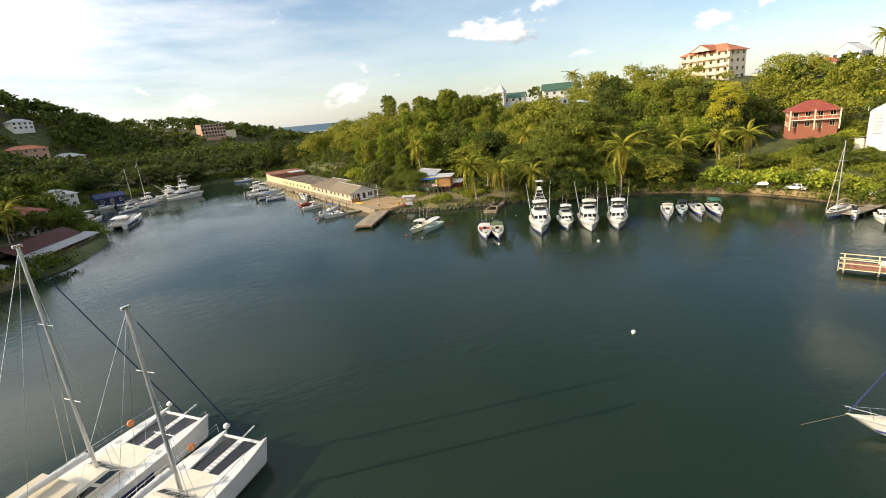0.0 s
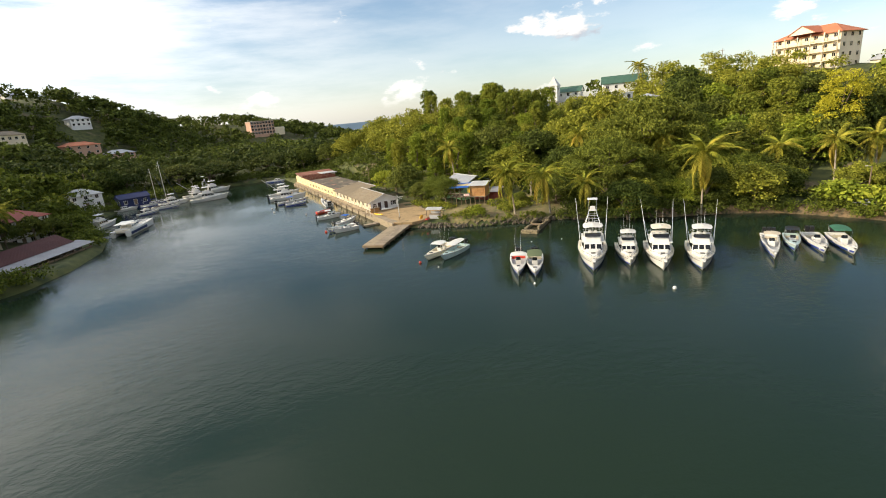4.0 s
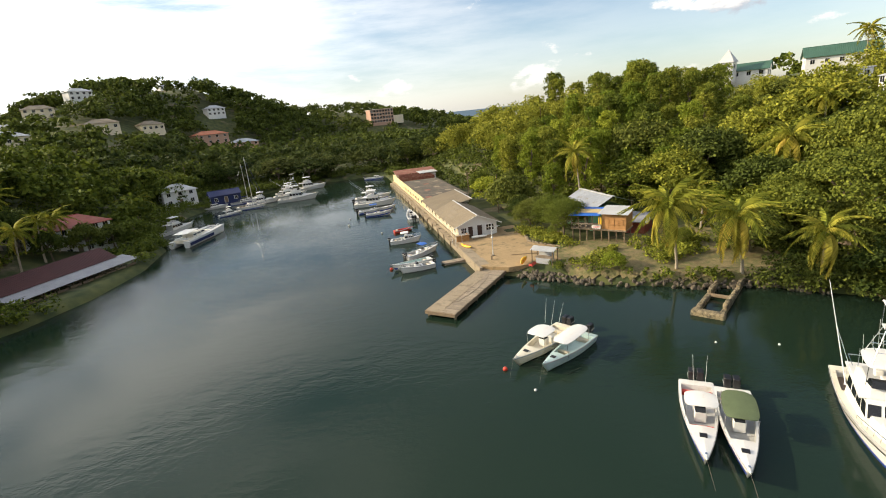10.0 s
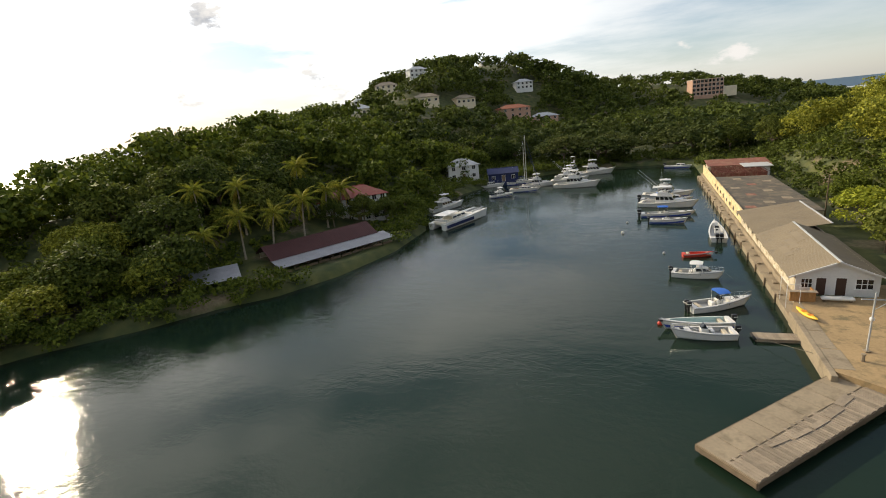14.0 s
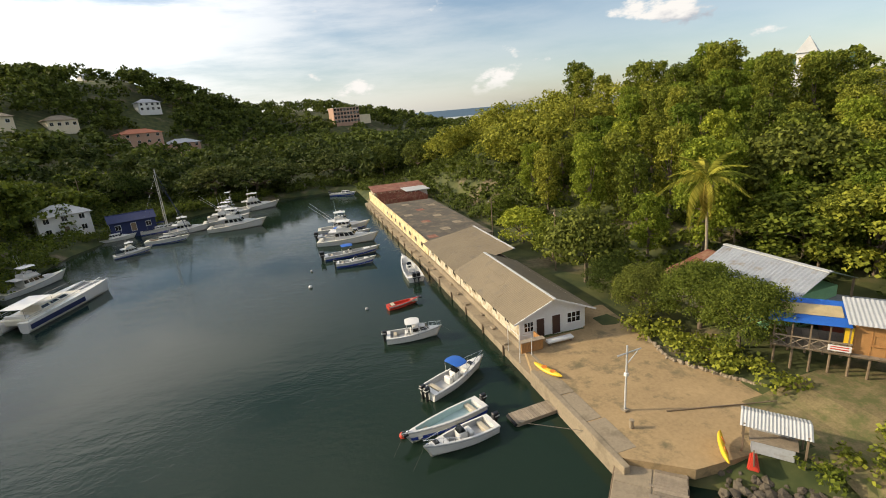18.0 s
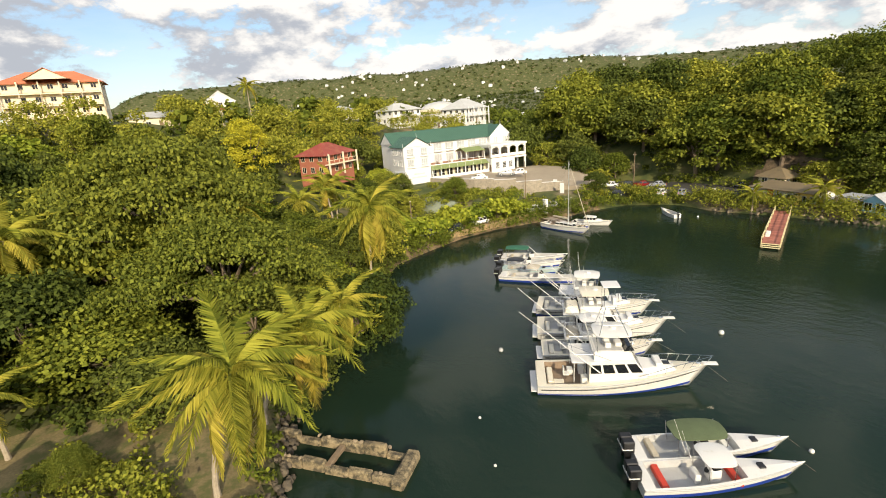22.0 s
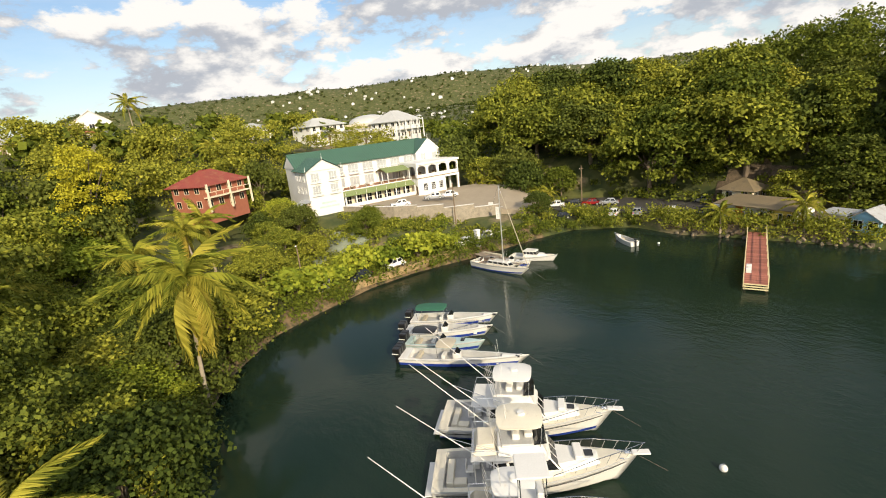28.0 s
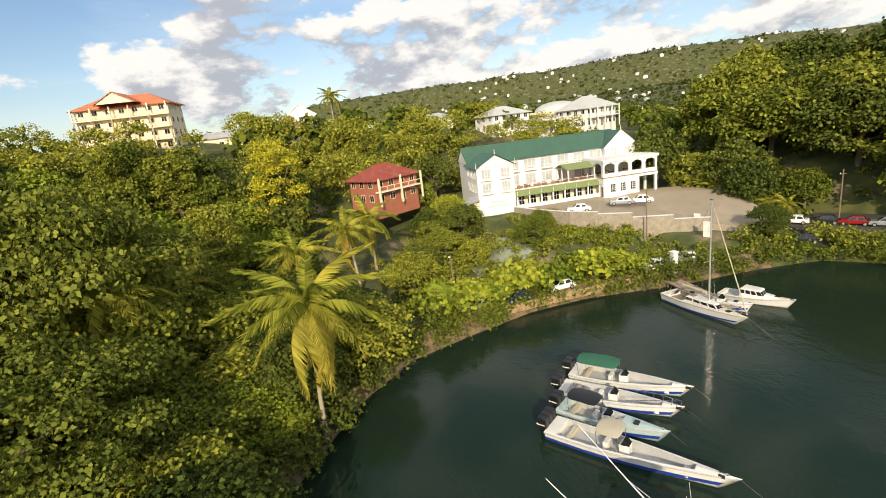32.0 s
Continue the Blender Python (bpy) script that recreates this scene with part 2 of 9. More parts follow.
WHITE = paint("white_gelcoat", (0.73, 0.715, 0.67), 0.25, var=0.05, scale=0.8, stain=(0.62, 0.58, 0.48), stain_at=0.66)
CREAM = paint("cream_gelcoat", (0.72, 0.66, 0.52), 0.35, var=0.07, scale=0.9, stain=(0.5, 0.43, 0.3), stain_at=0.66)
HULL_BLUE = paint("blue_hull_paint", (0.02, 0.05, 0.30), 0.3, var=0.1)
NAVY = paint("navy_canvas", (0.015, 0.025, 0.09), 0.8, var=0.2)
TARP = paint("blue_tarpaulin", (0.02, 0.12, 0.48), 0.5, var=0.15, scale=1.2, bump=0.4, dist=0.03)
TEAL = paint("pale_teal_paint", (0.44, 0.56, 0.54), 0.45)
DECK_GREY = paint("grey_deck", (0.42, 0.42, 0.41), 0.6, var=0.12)
GLASS = paint("dark_glass", (0.012, 0.014, 0.016), 0.08, var=0.1, bump=0.0)
BLACK = paint("black_plastic", (0.012, 0.012, 0.013), 0.35, var=0.1)
STEEL = paint("polished_steel", (0.75, 0.75, 0.74), 0.22, metal=1.0, var=0.05)
ALU = paint("mast_aluminium", (0.62, 0.62, 0.60), 0.35, metal=0.7, var=0.06)
GREEN_CANVAS = paint("green_canvas", (0.03, 0.13, 0.075), 0.85, var=0.15)
OLIVE_CANVAS = paint("olive_canvas", (0.10, 0.13, 0.06), 0.85, var=0.15)
BEIGE_CANVAS = paint("beige_canvas", (0.50, 0.44, 0.33), 0.85, var=0.12)
TEAK = paint("teak_deck", (0.24, 0.175, 0.12), 0.6, var=0.2, scale=3, fine=30)
RED = paint("red_paint", (0.55, 0.05, 0.025), 0.45, var=0.12)
ORANGE = paint("orange_paint", (0.75, 0.22, 0.03), 0.5)
YELLOW = paint("yellow_plastic", (0.80, 0.52, 0.03), 0.4, var=0.08)
WALL_WHITE = paint("white_masonry", (0.74, 0.73, 0.70), 0.8, var=0.06, scale=0.4, fine=6, stain=(0.6, 0.57, 0.5), stain_at=0.68)
WALL_CREAM = paint("cream_masonry", (0.76, 0.66, 0.48), 0.85, var=0.08, scale=0.4, fine=6)
WALL_STAINED = paint("stained_white_wall", (0.62, 0.55, 0.42), 0.85, var=0.12, scale=0.5, fine=5, stain=(0.36, 0.28, 0.17), stain_at=0.52)
WALL_PINK = paint("salmon_masonry", (0.50, 0.31, 0.22), 0.85, var=0.08, scale=0.4)
WALL_GREEN = paint("mint_green_boards", (0.30, 0.58, 0.30), 0.7, var=0.08)
WALL_BLUE = paint("light_blue_boards", (0.28, 0.52, 0.68), 0.7, var=0.1)
WALL_YELLOW = paint("yellow_boards", (0.80, 0.62, 0.12), 0.7, var=0.1)
ROOF_TAN = paint("tan_corrugated_roof", (0.225, 0.175, 0.105), 0.6, var=0.14, scale=0.3, fine=4, stain=(0.16, 0.13, 0.09), stain_at=0.62)
ROOF_GREEN = paint("green_metal_roof", (0.055, 0.125, 0.085), 0.5, var=0.12, scale=0.4, fine=4)
ROOF_RED = paint("red_metal_roof", (0.27, 0.055, 0.035), 0.6, var=0.18, scale=0.4, fine=4, stain=(0.30, 0.12, 0.06), stain_at=0.58)
ROOF_TERRA = paint("terracotta_roof", (0.50, 0.17, 0.08), 0.75, var=0.15, scale=0.5, fine=5)
ROOF_BLUE = paint("blue_metal_roof", (0.035, 0.20, 0.46), 0.5, var=0.12)
ROOF_GREY = paint("grey_sheet_roof", (0.42, 0.43, 0.44), 0.5, var=0.12, scale=0.4, fine=5, stain=(0.28, 0.25, 0.2), stain_at=0.62)
ROOF_PALE = paint("pale_sheet_roof", (0.50, 0.50, 0.48), 0.5, var=0.1, scale=0.5, fine=5)
ROOF_DARK = paint("tarred_flat_roof", (0.10, 0.085, 0.065), 0.95, var=0.3, scale=0.25, fine=3, stain=(0.19, 0.15, 0.10), stain_at=0.55)
ROOF_RUST = paint("rusty_sheet_roof", (0.22, 0.075, 0.045), 0.8, var=0.3, scale=0.4, fine=5, stain=(0.30, 0.17, 0.10), stain_at=0.55)
ROOF_WORN = paint("worn_grey_sheet", (0.30, 0.30, 0.31), 0.75, var=0.2, scale=0.5, fine=5)
WOOD = paint("weathered_planks", (0.28, 0.225, 0.16), 0.85, var=0.25, scale=2.0, fine=18, random_tint=0.22)
WOOD_WARM = paint("varnished_plywood", (0.42, 0.215, 0.075), 0.65, var=0.18, scale=2.0, fine=16)
TIMBER = paint("old_timber", (0.20, 0.145, 0.09), 0.9, var=0.25, scale=2.0, fine=18, random_tint=0.2)
CONCRETE = paint("harbour_concrete", (0.30, 0.24, 0.16), 0.9, var=0.16, scale=0.35, fine=5, bump=0.3, dist=0.02, stain=(0.20, 0.16, 0.105), stain_at=0.55, random_tint=0.06)
STONE = paint("basalt_boulder", (0.095, 0.078, 0.055), 0.9, var=0.3, scale=0.9, fine=7, bump=0.5, dist=0.05, random_tint=0.4)
BARK = paint("grey_bark", (0.17, 0.13, 0.09), 0.9, var=0.3, scale=2, fine=14, bump=0.4, dist=0.03)
PALM_BARK = paint("palm_bark", (0.36, 0.30, 0.22), 0.9, var=0.22, scale=3, fine=14, bump=0.4, dist=0.02)
TYRE = paint("tyre_rubber", (0.015, 0.015, 0.015), 0.85)
ROPE = paint("mooring_rope", (0.16, 0.14, 0.11), 0.9)

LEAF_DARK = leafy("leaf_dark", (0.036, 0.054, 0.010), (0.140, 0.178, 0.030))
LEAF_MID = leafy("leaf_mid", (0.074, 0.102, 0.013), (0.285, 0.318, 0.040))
LEAF_LIGHT = leafy("leaf_light", (0.100, 0.150, 0.014), (0.315, 0.375, 0.040))
LEAF_YELLOW = leafy("leaf_yellow", (0.30, 0.27, 0.02), (0.66, 0.57, 0.05), 0.05)
LEAF_RAIN = leafy("leaf_raintree", (0.034, 0.052, 0.012), (0.115, 0.140, 0.032), 0.2)
LEAF_FLAMBOYANT = leafy("leaf_flamboyant", (0.055, 0.080, 0.012), (0.205, 0.245, 0.034), 0.25)
FROND = leafy("palm_frond_green", (0.13, 0.155, 0.018), (0.40, 0.395, 0.050), 0.18)
FROND_OLD = leafy("palm_frond_yellow", (0.26, 0.24, 0.028), (0.50, 0.44, 0.07), 0.18)
GRASS = leafy("grass_blade", (0.055, 0.085, 0.018), (0.17, 0.20, 0.045), 0.1, 0.15)


# ---- building blocks ----
def thing(name, place=(0, 0, 0), turn=0.0, label="", category="", group="", kind="", scale=1.0):
    e = new(name)
    e.empty_display_size = 0.3
    e.matrix_world = Matrix.LocRotScale(Vector(place), Euler((0, 0, radians(turn))), Vector((scale,) * 3))
    return tagged(e, label, category, group, kind)


def part(name, bm, mat, parent=None, label="", smooth=False, at=None):
    """Links a bmesh, or a ready mesh, as one object under its thing."""
    if isinstance(bm, bpy.types.Mesh):
        me = bm
    else:
        me = bpy.data.meshes.new(name)
        if smooth:
            for f in bm.faces:
                f.smooth = True
        bm.to_mesh(me)
        bm.free()
        for m in (mat if isinstance(mat, (list, tuple)) else [mat]):
            me.materials.append(m)
    ob = new(name, me)
    ob.parent = parent
    if at is not None:
        ob.matrix_basis = at
    if label:
        ob["label"] = label
    return ob


def mesh_of(name, verts, faces, mat, smooth=False):
    me = bpy.data.meshes.new(name)
    me.from_pydata([tuple(v) for v in verts], [], [tuple(f) for f in faces])
    for m in (mat if isinstance(mat, (list, tuple)) else [mat]):
        me.materials.append(m)
    if smooth:
        me.shade_smooth()
    return me


def box_into(bm, lo, hi, m=None, bevel=0.0):
    m = m or Matrix()
    c = [(lo[i] + hi[i]) / 2 for i in range(3)]
    s = [abs(hi[i] - lo[i]) for i in range(3)]
    got = bmesh.ops.create_cube(bm, size=1, matrix=m @ Matrix.LocRotScale(Vector(c), None, Vector(s)))
    if bevel:
        edges = list({e for v in got["verts"] for e in v.link_edges})
        bmesh.ops.bevel(bm, geom=edges, offset=bevel, segments=1, affect="EDGES")


def box(lo, hi, bevel=0.0, m=None):
    bm = bmesh.new()
    box_into(bm, lo, hi, m, bevel)
    return bm


def rod_into(bm, a, b, r0, r1=None, sides=8):
    a, b = Vector(a), Vector(b)
    d = b - a
    if d.length < 1e-5:
        return
    m = Matrix.Translation((a + b) / 2) @ d.to_track_quat("Z", "Y").to_matrix().to_4x4()
    bmesh.ops.create_cone(bm, cap_ends=True, segments=sides, radius1=r0, radius2=r0 if r1 is None else r1, depth=d.length, matrix=m)


def rod(a, b, r0, r1=None, sides=8):
    bm = bmesh.new()
    rod_into(bm, a, b, r0, r1, sides)
    return bm


def tube(points, r, sides=6):
    return taper(points, [r] * len(points), sides)


def taper(points, radii, sides=6):
    """One connected pipe swept through the points."""
    bm = bmesh.new()
    pts = [Vector(p) for p in points]
    rings = []
    for i, p in enumerate(pts):
        d = (pts[min(i + 1, len(pts) - 1)] - pts[max(i - 1, 0)])
        if d.length < 1e-6:
            d = pts[1] - pts[0]
        m = d.to_track_quat("Z", "Y").to_matrix()
        rings.append([bm.verts.new(p + m @ Vector((radii[i] * math.cos(math.tau * k / sides), radii[i] * math.sin(math.tau * k / sides), 0))) for k in range(sides)])
    for a, b in zip(rings[:-1], rings[1:]):
        off = min(range(sides), key=lambda o: sum((a[k].co - b[(k + o) % sides].co).length for k in range(sides)))
        for k in range(sides):
            bm.faces.new((a[k], a[(k + 1) % sides], b[(k + 1 + off) % sides], b[(k + off) % sides]))
    bm.faces.new(rings[0][::-1])
    bm.faces.new(rings[-1])
    bmesh.ops.recalc_face_normals(bm, faces=bm.faces)
    return bm


def slab(outline, z0, z1, bevel=0.0):
    """A prism from an outline in plan, counter-clockwise."""
    bm = bmesh.new()
    lo = [bm.verts.new((x, y, z0)) for x, y in outline]
    hi = [bm.verts.new((x, y, z1)) for x, y in outline]
    n = len(outline)
    bm.faces.new(lo[::-1])
    bm.faces.new(hi)
    for i in range(n):
        bm.faces.new((lo[i], lo[(i + 1) % n], hi[(i + 1) % n], hi[i]))
    bmesh.ops.recalc_face_normals(bm, faces=bm.faces)
    if bevel:
        bmesh.ops.bevel(bm, geom=[e for e in bm.edges], offset=bevel, segments=1, affect="EDGES")
    return bm


def sheet(corners, thick=0.06):
    """A flat roof sheet or panel of any slope, with thickness, from its corners in order."""
    bm = bmesh.new()
    v = [Vector(c) for c in corners]
    n = (v[1] - v[0]).cross(v[2] - v[0]).normalized()
    if n.z < 0:
        n = -n
    top = [bm.verts.new(c) for c in v]
    low = [bm.verts.new(c - n * thick) for c in v]
    k = len(v)
    bm.faces.new(top)
    bm.faces.new(low[::-1])
    for i in range(k):
        bm.faces.new((top[i], top[(i + 1) % k], low[(i + 1) % k], low[i]))
    bmesh.ops.recalc_face_normals(bm, faces=bm.faces)
    return bm


def corrugated(a, b, c, d, pitch=0.25, depth=0.035, thick=0.02):
    """A ribbed sheet: a to b runs along the eave, d to c along the ridge; the ribs run from eave to ridge."""
    a, b, c, d = (Vector(v) for v in (a, b, c, d))
    n = (b - a).cross(d - a).normalized()
    if n.z < 0:
        n = -n
    k = max(2, int((b - a).length / pitch) * 2)
    verts, faces = [], []
    for i in range(k + 1):
        t = i / k
        up = n * (depth if i % 2 else 0)
        for base in (a.lerp(b, t), d.lerp(c, t)):
            verts += [base + up, base + up - n * thick]
    for i in range(k):
        p, q = 4 * i, 4 * i + 4
        faces += [(p, q, q + 2, p + 2), (p + 1, p + 3, q + 3, q + 1), (p, p + 1, q + 1, q), (p + 2, q + 2, q + 3, p + 3)]
    bm = bmesh.new()
    vs = [bm.verts.new(v) for v in verts]
    for f in faces:
        bm.faces.new([vs[i] for i in f])
    bmesh.ops.recalc_face_normals(bm, faces=bm.faces)
    return bm


# ---- land and water ----
# the harbour's edge, from the west bank round by the head of the basin to the southern yard
SHORE = [(-79, 29.7), (-71.3, 44.6), (-62, 54.4), (-56.5, 62.8), (-50.3, 68.7), (-45.2, 79.1), (-41.9, 94.1), (-42.6, 111.1), (-49.4, 125.2),
         (-51.1, 141.3), (-49.8, 159.2), (-42.4, 179.1), (-28.1, 194.9), (-5.9, 205.5), (12.1, 206.2), (20.5, 203), (20.5, 66), (19.7, 60),
         (19.1, 58.3), (23.9, 54.5), (27.4, 51.1), (31.8, 46.4), (43.9, 38.6), (49.1, 36.7), (54, 31.4), (59.9, 25.8), (65.8, 20.2),
         (74.1, 14.3), (79.9, 7.4), (82.2, -0.7), (84.3, -10), (84.2, -18.3), (81.1, -31.1), (79.5, -44), (76.8, -53), (67.9, -59.5),
         (59.2, -57.7), (50.9, -59.6), (41.4, -60.9), (32.1, -61.6), (23, -60.7), (10.5, -65.3), (-9.8, -71.5), (-29, -84)]
COAST = [(-64, -108), (-130, -150), (-330, -260), (-700, -600), (-1500, -1500), (-1600, -4800), (4800, -4800), (4800, 1600), (2500, 1500),
         (1500, 900), (900, 760), (500, 780), (250, 790), (60, 800), (-110, 770), (-225, 690), (-285, 560), (-290, 430),
         (-250, 300), (-215, 170), (-175, 80), (-130, 30)]
# ridges: x, y, ground height, half width
RIDGES = [
    [(-100, 48, 3, 26), (-108, 80, 10, 32), (-104, 110, 15, 36), (-112, 150, 18, 40), (-135, 190, 19, 46), (-148, 285, 28, 60), (-162, 380, 53, 72),
     (-160, 445, 62, 80), (-122, 466, 62, 75), (-80, 472, 49, 60), (-50, 520, 30, 60), (-28, 600, 33, 70), (32, 525, 29, 60), (92, 598, 19, 60), (135, 690, 12, 60)],
    [(160, -108, 7, 36), (132, -102, 12, 30), (114, -98, 15, 28), (92, -104, 19, 28), (72, -108, 20, 28), (52, -110, 22, 28), (22, -112, 23, 28), (-4, -112, 19, 24), (-20, -114, 14, 20), (-36, -116, 6, 18)],
    [(175, 165, 20, 50), (165, 125, 23, 45), (172, 52, 25, 40), (190, 10, 22, 40), (192, -52, 19, 46), (235, -115, 16, 60)],
    [(260, 140, 9, 100), (330, -60, 10, 120), (420, -220, 12, 140)],
    [(75, 162, 15, 36), (88, 122, 14, 32), (112, 82, 12, 28)],
    [(1907, -160, 138, 200), (1861, -421, 148, 200), (1756, -594, 152, 200), (1662, -694, 144, 200), (1614, -793, 156, 200), (1543, -878, 145, 200), (1459, -971, 151, 200), (1370, -1057, 154, 200), (1275, -1135, 160, 200), (1191, -1219, 153, 200), (1064, -1301, 150, 200), (968, -1371, 136, 200), (789, -1476, 126, 200), (627, -1549, 126, 200), (417, -1562, 118, 200)],
    [(1200, -200, 30, 260), (1000, -700, 40, 260), (700, -1000, 50, 260)],
    [(200, -1200, 66, 300), (-70, -958, 76, 240), (-160, -940, 74, 240), (-324, -900, 76, 240), (-620, -800, 76, 240)],
]


def edge_distance(x, y, pts):
    best = np.full(x.shape, 1e9)
    inside = np.zeros(x.shape, bool)
    for (ax, ay), (bx, by) in zip(pts, pts[1:] + pts[:1]):
        dx, dy = bx - ax, by - ay
        t = np.clip(((x - ax) * dx + (y - ay) * dy) / (dx * dx + dy * dy), 0, 1)
        best = np.minimum(best, np.hypot(x - ax - t * dx, y - ay - t * dy))
        cross = (ay > y) != (by > y)
        inside ^= cross & (x < dx * (y - ay) / (dy if abs(dy) > 1e-9 else 1e-9) + ax)
    return np.where(inside, best, -best)


def ground_z(x, y):
    """Ground height in metres; below nought under water."""
    x, y = np.asarray(x, float), np.asarray(y, float)
    d = edge_distance(x, y, SHORE + COAST)
    hill = np.zeros(x.shape)
    for ridge in RIDGES:
        top = np.zeros(x.shape)
        for (ax, ay, ah, aw), (bx, by, bh, bw) in zip(ridge[:-1], ridge[1:]):
            dx, dy = bx - ax, by - ay
            t = np.clip(((x - ax) * dx + (y - ay) * dy) / (dx * dx + dy * dy), 0, 1)
            r = np.hypot(x - ax - t * dx, y - ay - t * dy) / (aw + t * (bw - aw))
            top = np.maximum(top, (ah + t * (bh - ah)) * np.exp(-r * r))
        hill = (hill ** 3 + top ** 3) ** (1 / 3)
    # level ground: the quay yard, the hotel terrace, the southern boatyard
    s = np.clip((d - 4) / 26, 0, 1)
    flat = 1.25 + np.clip(d - 8, 0, 60) * 0.035
    z = flat + hill * s * s * (3 - 2 * s)
    for cx, cy, rx, ry, level in ((121, -36, 13, 20, 6.4), (93, -48, 9, 8, 3.6), (72, -66, 17, 10, 1.85), (30, -68, 52, 9, 1.7), (30, 110, 10, 60, 1.35), (29, 63, 9, 9, 1.3), (41, 60, 5, 9, 2.0), (100, -21, 7, 6.5, 4.8), (95.5, -31, 4, 3.6, 4.4)):
        k = np.clip(1.6 - np.hypot((x - cx) / rx, (y - cy) / ry), 0, 0.6) / 0.6
        k = k * k * (3 - 2 * k)
        z = z * (1 - k) + level * k
    bank = np.clip(d / 1.6, -2.5, 1)
    return np.where(d < 1.6, np.where(d > 0, bank * np.minimum(z, 1.3) + 0.02, bank * 1.2), z)


def gz(x, y):
    return float(ground_z(np.array([x]), np.array([y]))[0])


def ground_material():
    m = bpy.data.materials.new("earth_and_grass")
    m.use_nodes = True
    nd, ln = m.node_tree.nodes, m.node_tree.links
    b = nd["Principled BSDF"]
    tc = nd.new("ShaderNodeTexCoord")

    def noise_tex(scale, detail=5.0):
        n = nd.new("ShaderNodeTexNoise")
        n.inputs["Scale"].default_value, n.inputs["Detail"].default_value = scale, detail
        ln.new(tc.outputs["Object"], n.inputs["Vector"])
        return n.outputs["Fac"]

    def blend(fac, a, b_, lo, hi):
        r = nd.new("ShaderNodeMapRange")
        r.inputs["From Min"].default_value, r.inputs["From Max"].default_value = lo, hi
        ln.new(fac, r.inputs["Value"])
        mx = nd.new("ShaderNodeMix")
        mx.data_type = "RGBA"
        ln.new(r.outputs[0], mx.inputs["Factor"])
        for s, v in ((mx.inputs["A"], a), (mx.inputs["B"], b_)):
            if isinstance(v, tuple):
                s.default_value = (*v, 1)
            else:
                ln.new(v, s)
        return mx.outputs["Result"]

    grass = blend(noise_tex(0.35), (0.040, 0.056, 0.014), (0.10, 0.105, 0.028), 0.35, 0.65)
    earth = blend(noise_tex(1.6), (0.14, 0.11, 0.06), (0.24, 0.19, 0.11), 0.35, 0.65)
    col = blend(noise_tex(0.11, 7.0), grass, earth, 0.56, 0.66)
    ln.new(col, b.inputs["Base Color"])
    b.inputs["Roughness"].default_value = 0.95
    bp = nd.new("ShaderNodeBump")
    bp.inputs["Strength"].default_value, bp.inputs["Distance"].default_value = 0.4, 0.06
    ln.new(noise_tex(3.0), bp.inputs["Height"])
    ln.new(bp.outputs[0], b.inputs["Normal"])
    return m


def grid_lines(lo, hi, step, far_lo, far_hi):
    a = list(np.arange(lo, hi + 0.1, step))
    k, s = hi, step
    while k < far_hi:
        s = min(s * 1.22, 42) if k < 2100 else s * 1.3
        k += s
        a.append(min(k, far_hi))
    k, s = lo, step
    while k > far_lo:
        s = min(s * 1.22, 42) if k > -2100 else s * 1.3
        k -= s
        a.insert(0, max(k, far_lo))
    return np.array(sorted(set(np.round(a, 3))))


def make_ground():
    xs, ys = grid_lines(-130, 190, 1.6, -4900, 4900), grid_lines(-150, 215, 1.6, -4900, 4900)
    X, Y = np.meshgrid(xs, ys)
    Z = ground_z(X, Y)
    Z = np.where(Z > 0.3, Z + 0.10 * np.sin(X * 0.7 + 1.3 * np.sin(Y * 0.31)) * np.sin(Y * 0.6), Z)
    nx, ny = len(xs), len(ys)
    co = np.stack([X, Y, Z], -1).reshape(-1, 3)
    i = np.arange((nx - 1) * (ny - 1))
    p = (i // (nx - 1)) * nx + i % (nx - 1)
    quads = np.stack([p, p + 1, p + nx + 1, p + nx], -1)
    me = bpy.data.meshes.new("ground")
    me.vertices.add(len(co))
    me.vertices.foreach_set("co", co.ravel())
    me.loops.add(quads.size)
    me.loops.foreach_set("vertex_index", quads.ravel().astype(np.int32))
    me.polygons.add(len(quads))
    me.polygons.foreach_set("loop_start", np.arange(0, quads.size, 4, dtype=np.int32))
    me.update(calc_edges=True)
    me.shade_smooth()
    me.materials.append(ground_material())
    return tagged(new("ground", me), "grassy earth banks rising from the harbour into wooded hills", "ground", kind="structure")


make_ground()
wv = [(x, y, 0.0) for x in (-4950, 4950) for y in (-4950, 4950)]
tagged(new("water", mesh_of("water", wv, [(0, 2, 3, 1)], water_material())), "calm dark green harbour water with light ripples", "water", kind="structure")

sea_mat = paint("open_sea", (0.030, 0.070, 0.105), 0.42, var=0.12, scale=0.004, fine=0.05, bump=0.0, spec=0.25)
for k, q in enumerate((((-4950, 930), (4950, 1620), (4950, 4950), (-4950, 4950)), ((-4950, -1000), (-420, -300), (-420, 930), (-4950, 930)))):
    tagged(new("sea", mesh_of("sea", [(x, y, 0.06) for x, y in q], [(0, 1, 2, 3)], sea_mat)), "blue-grey open sea out to the horizon", "sea", kind="structure")


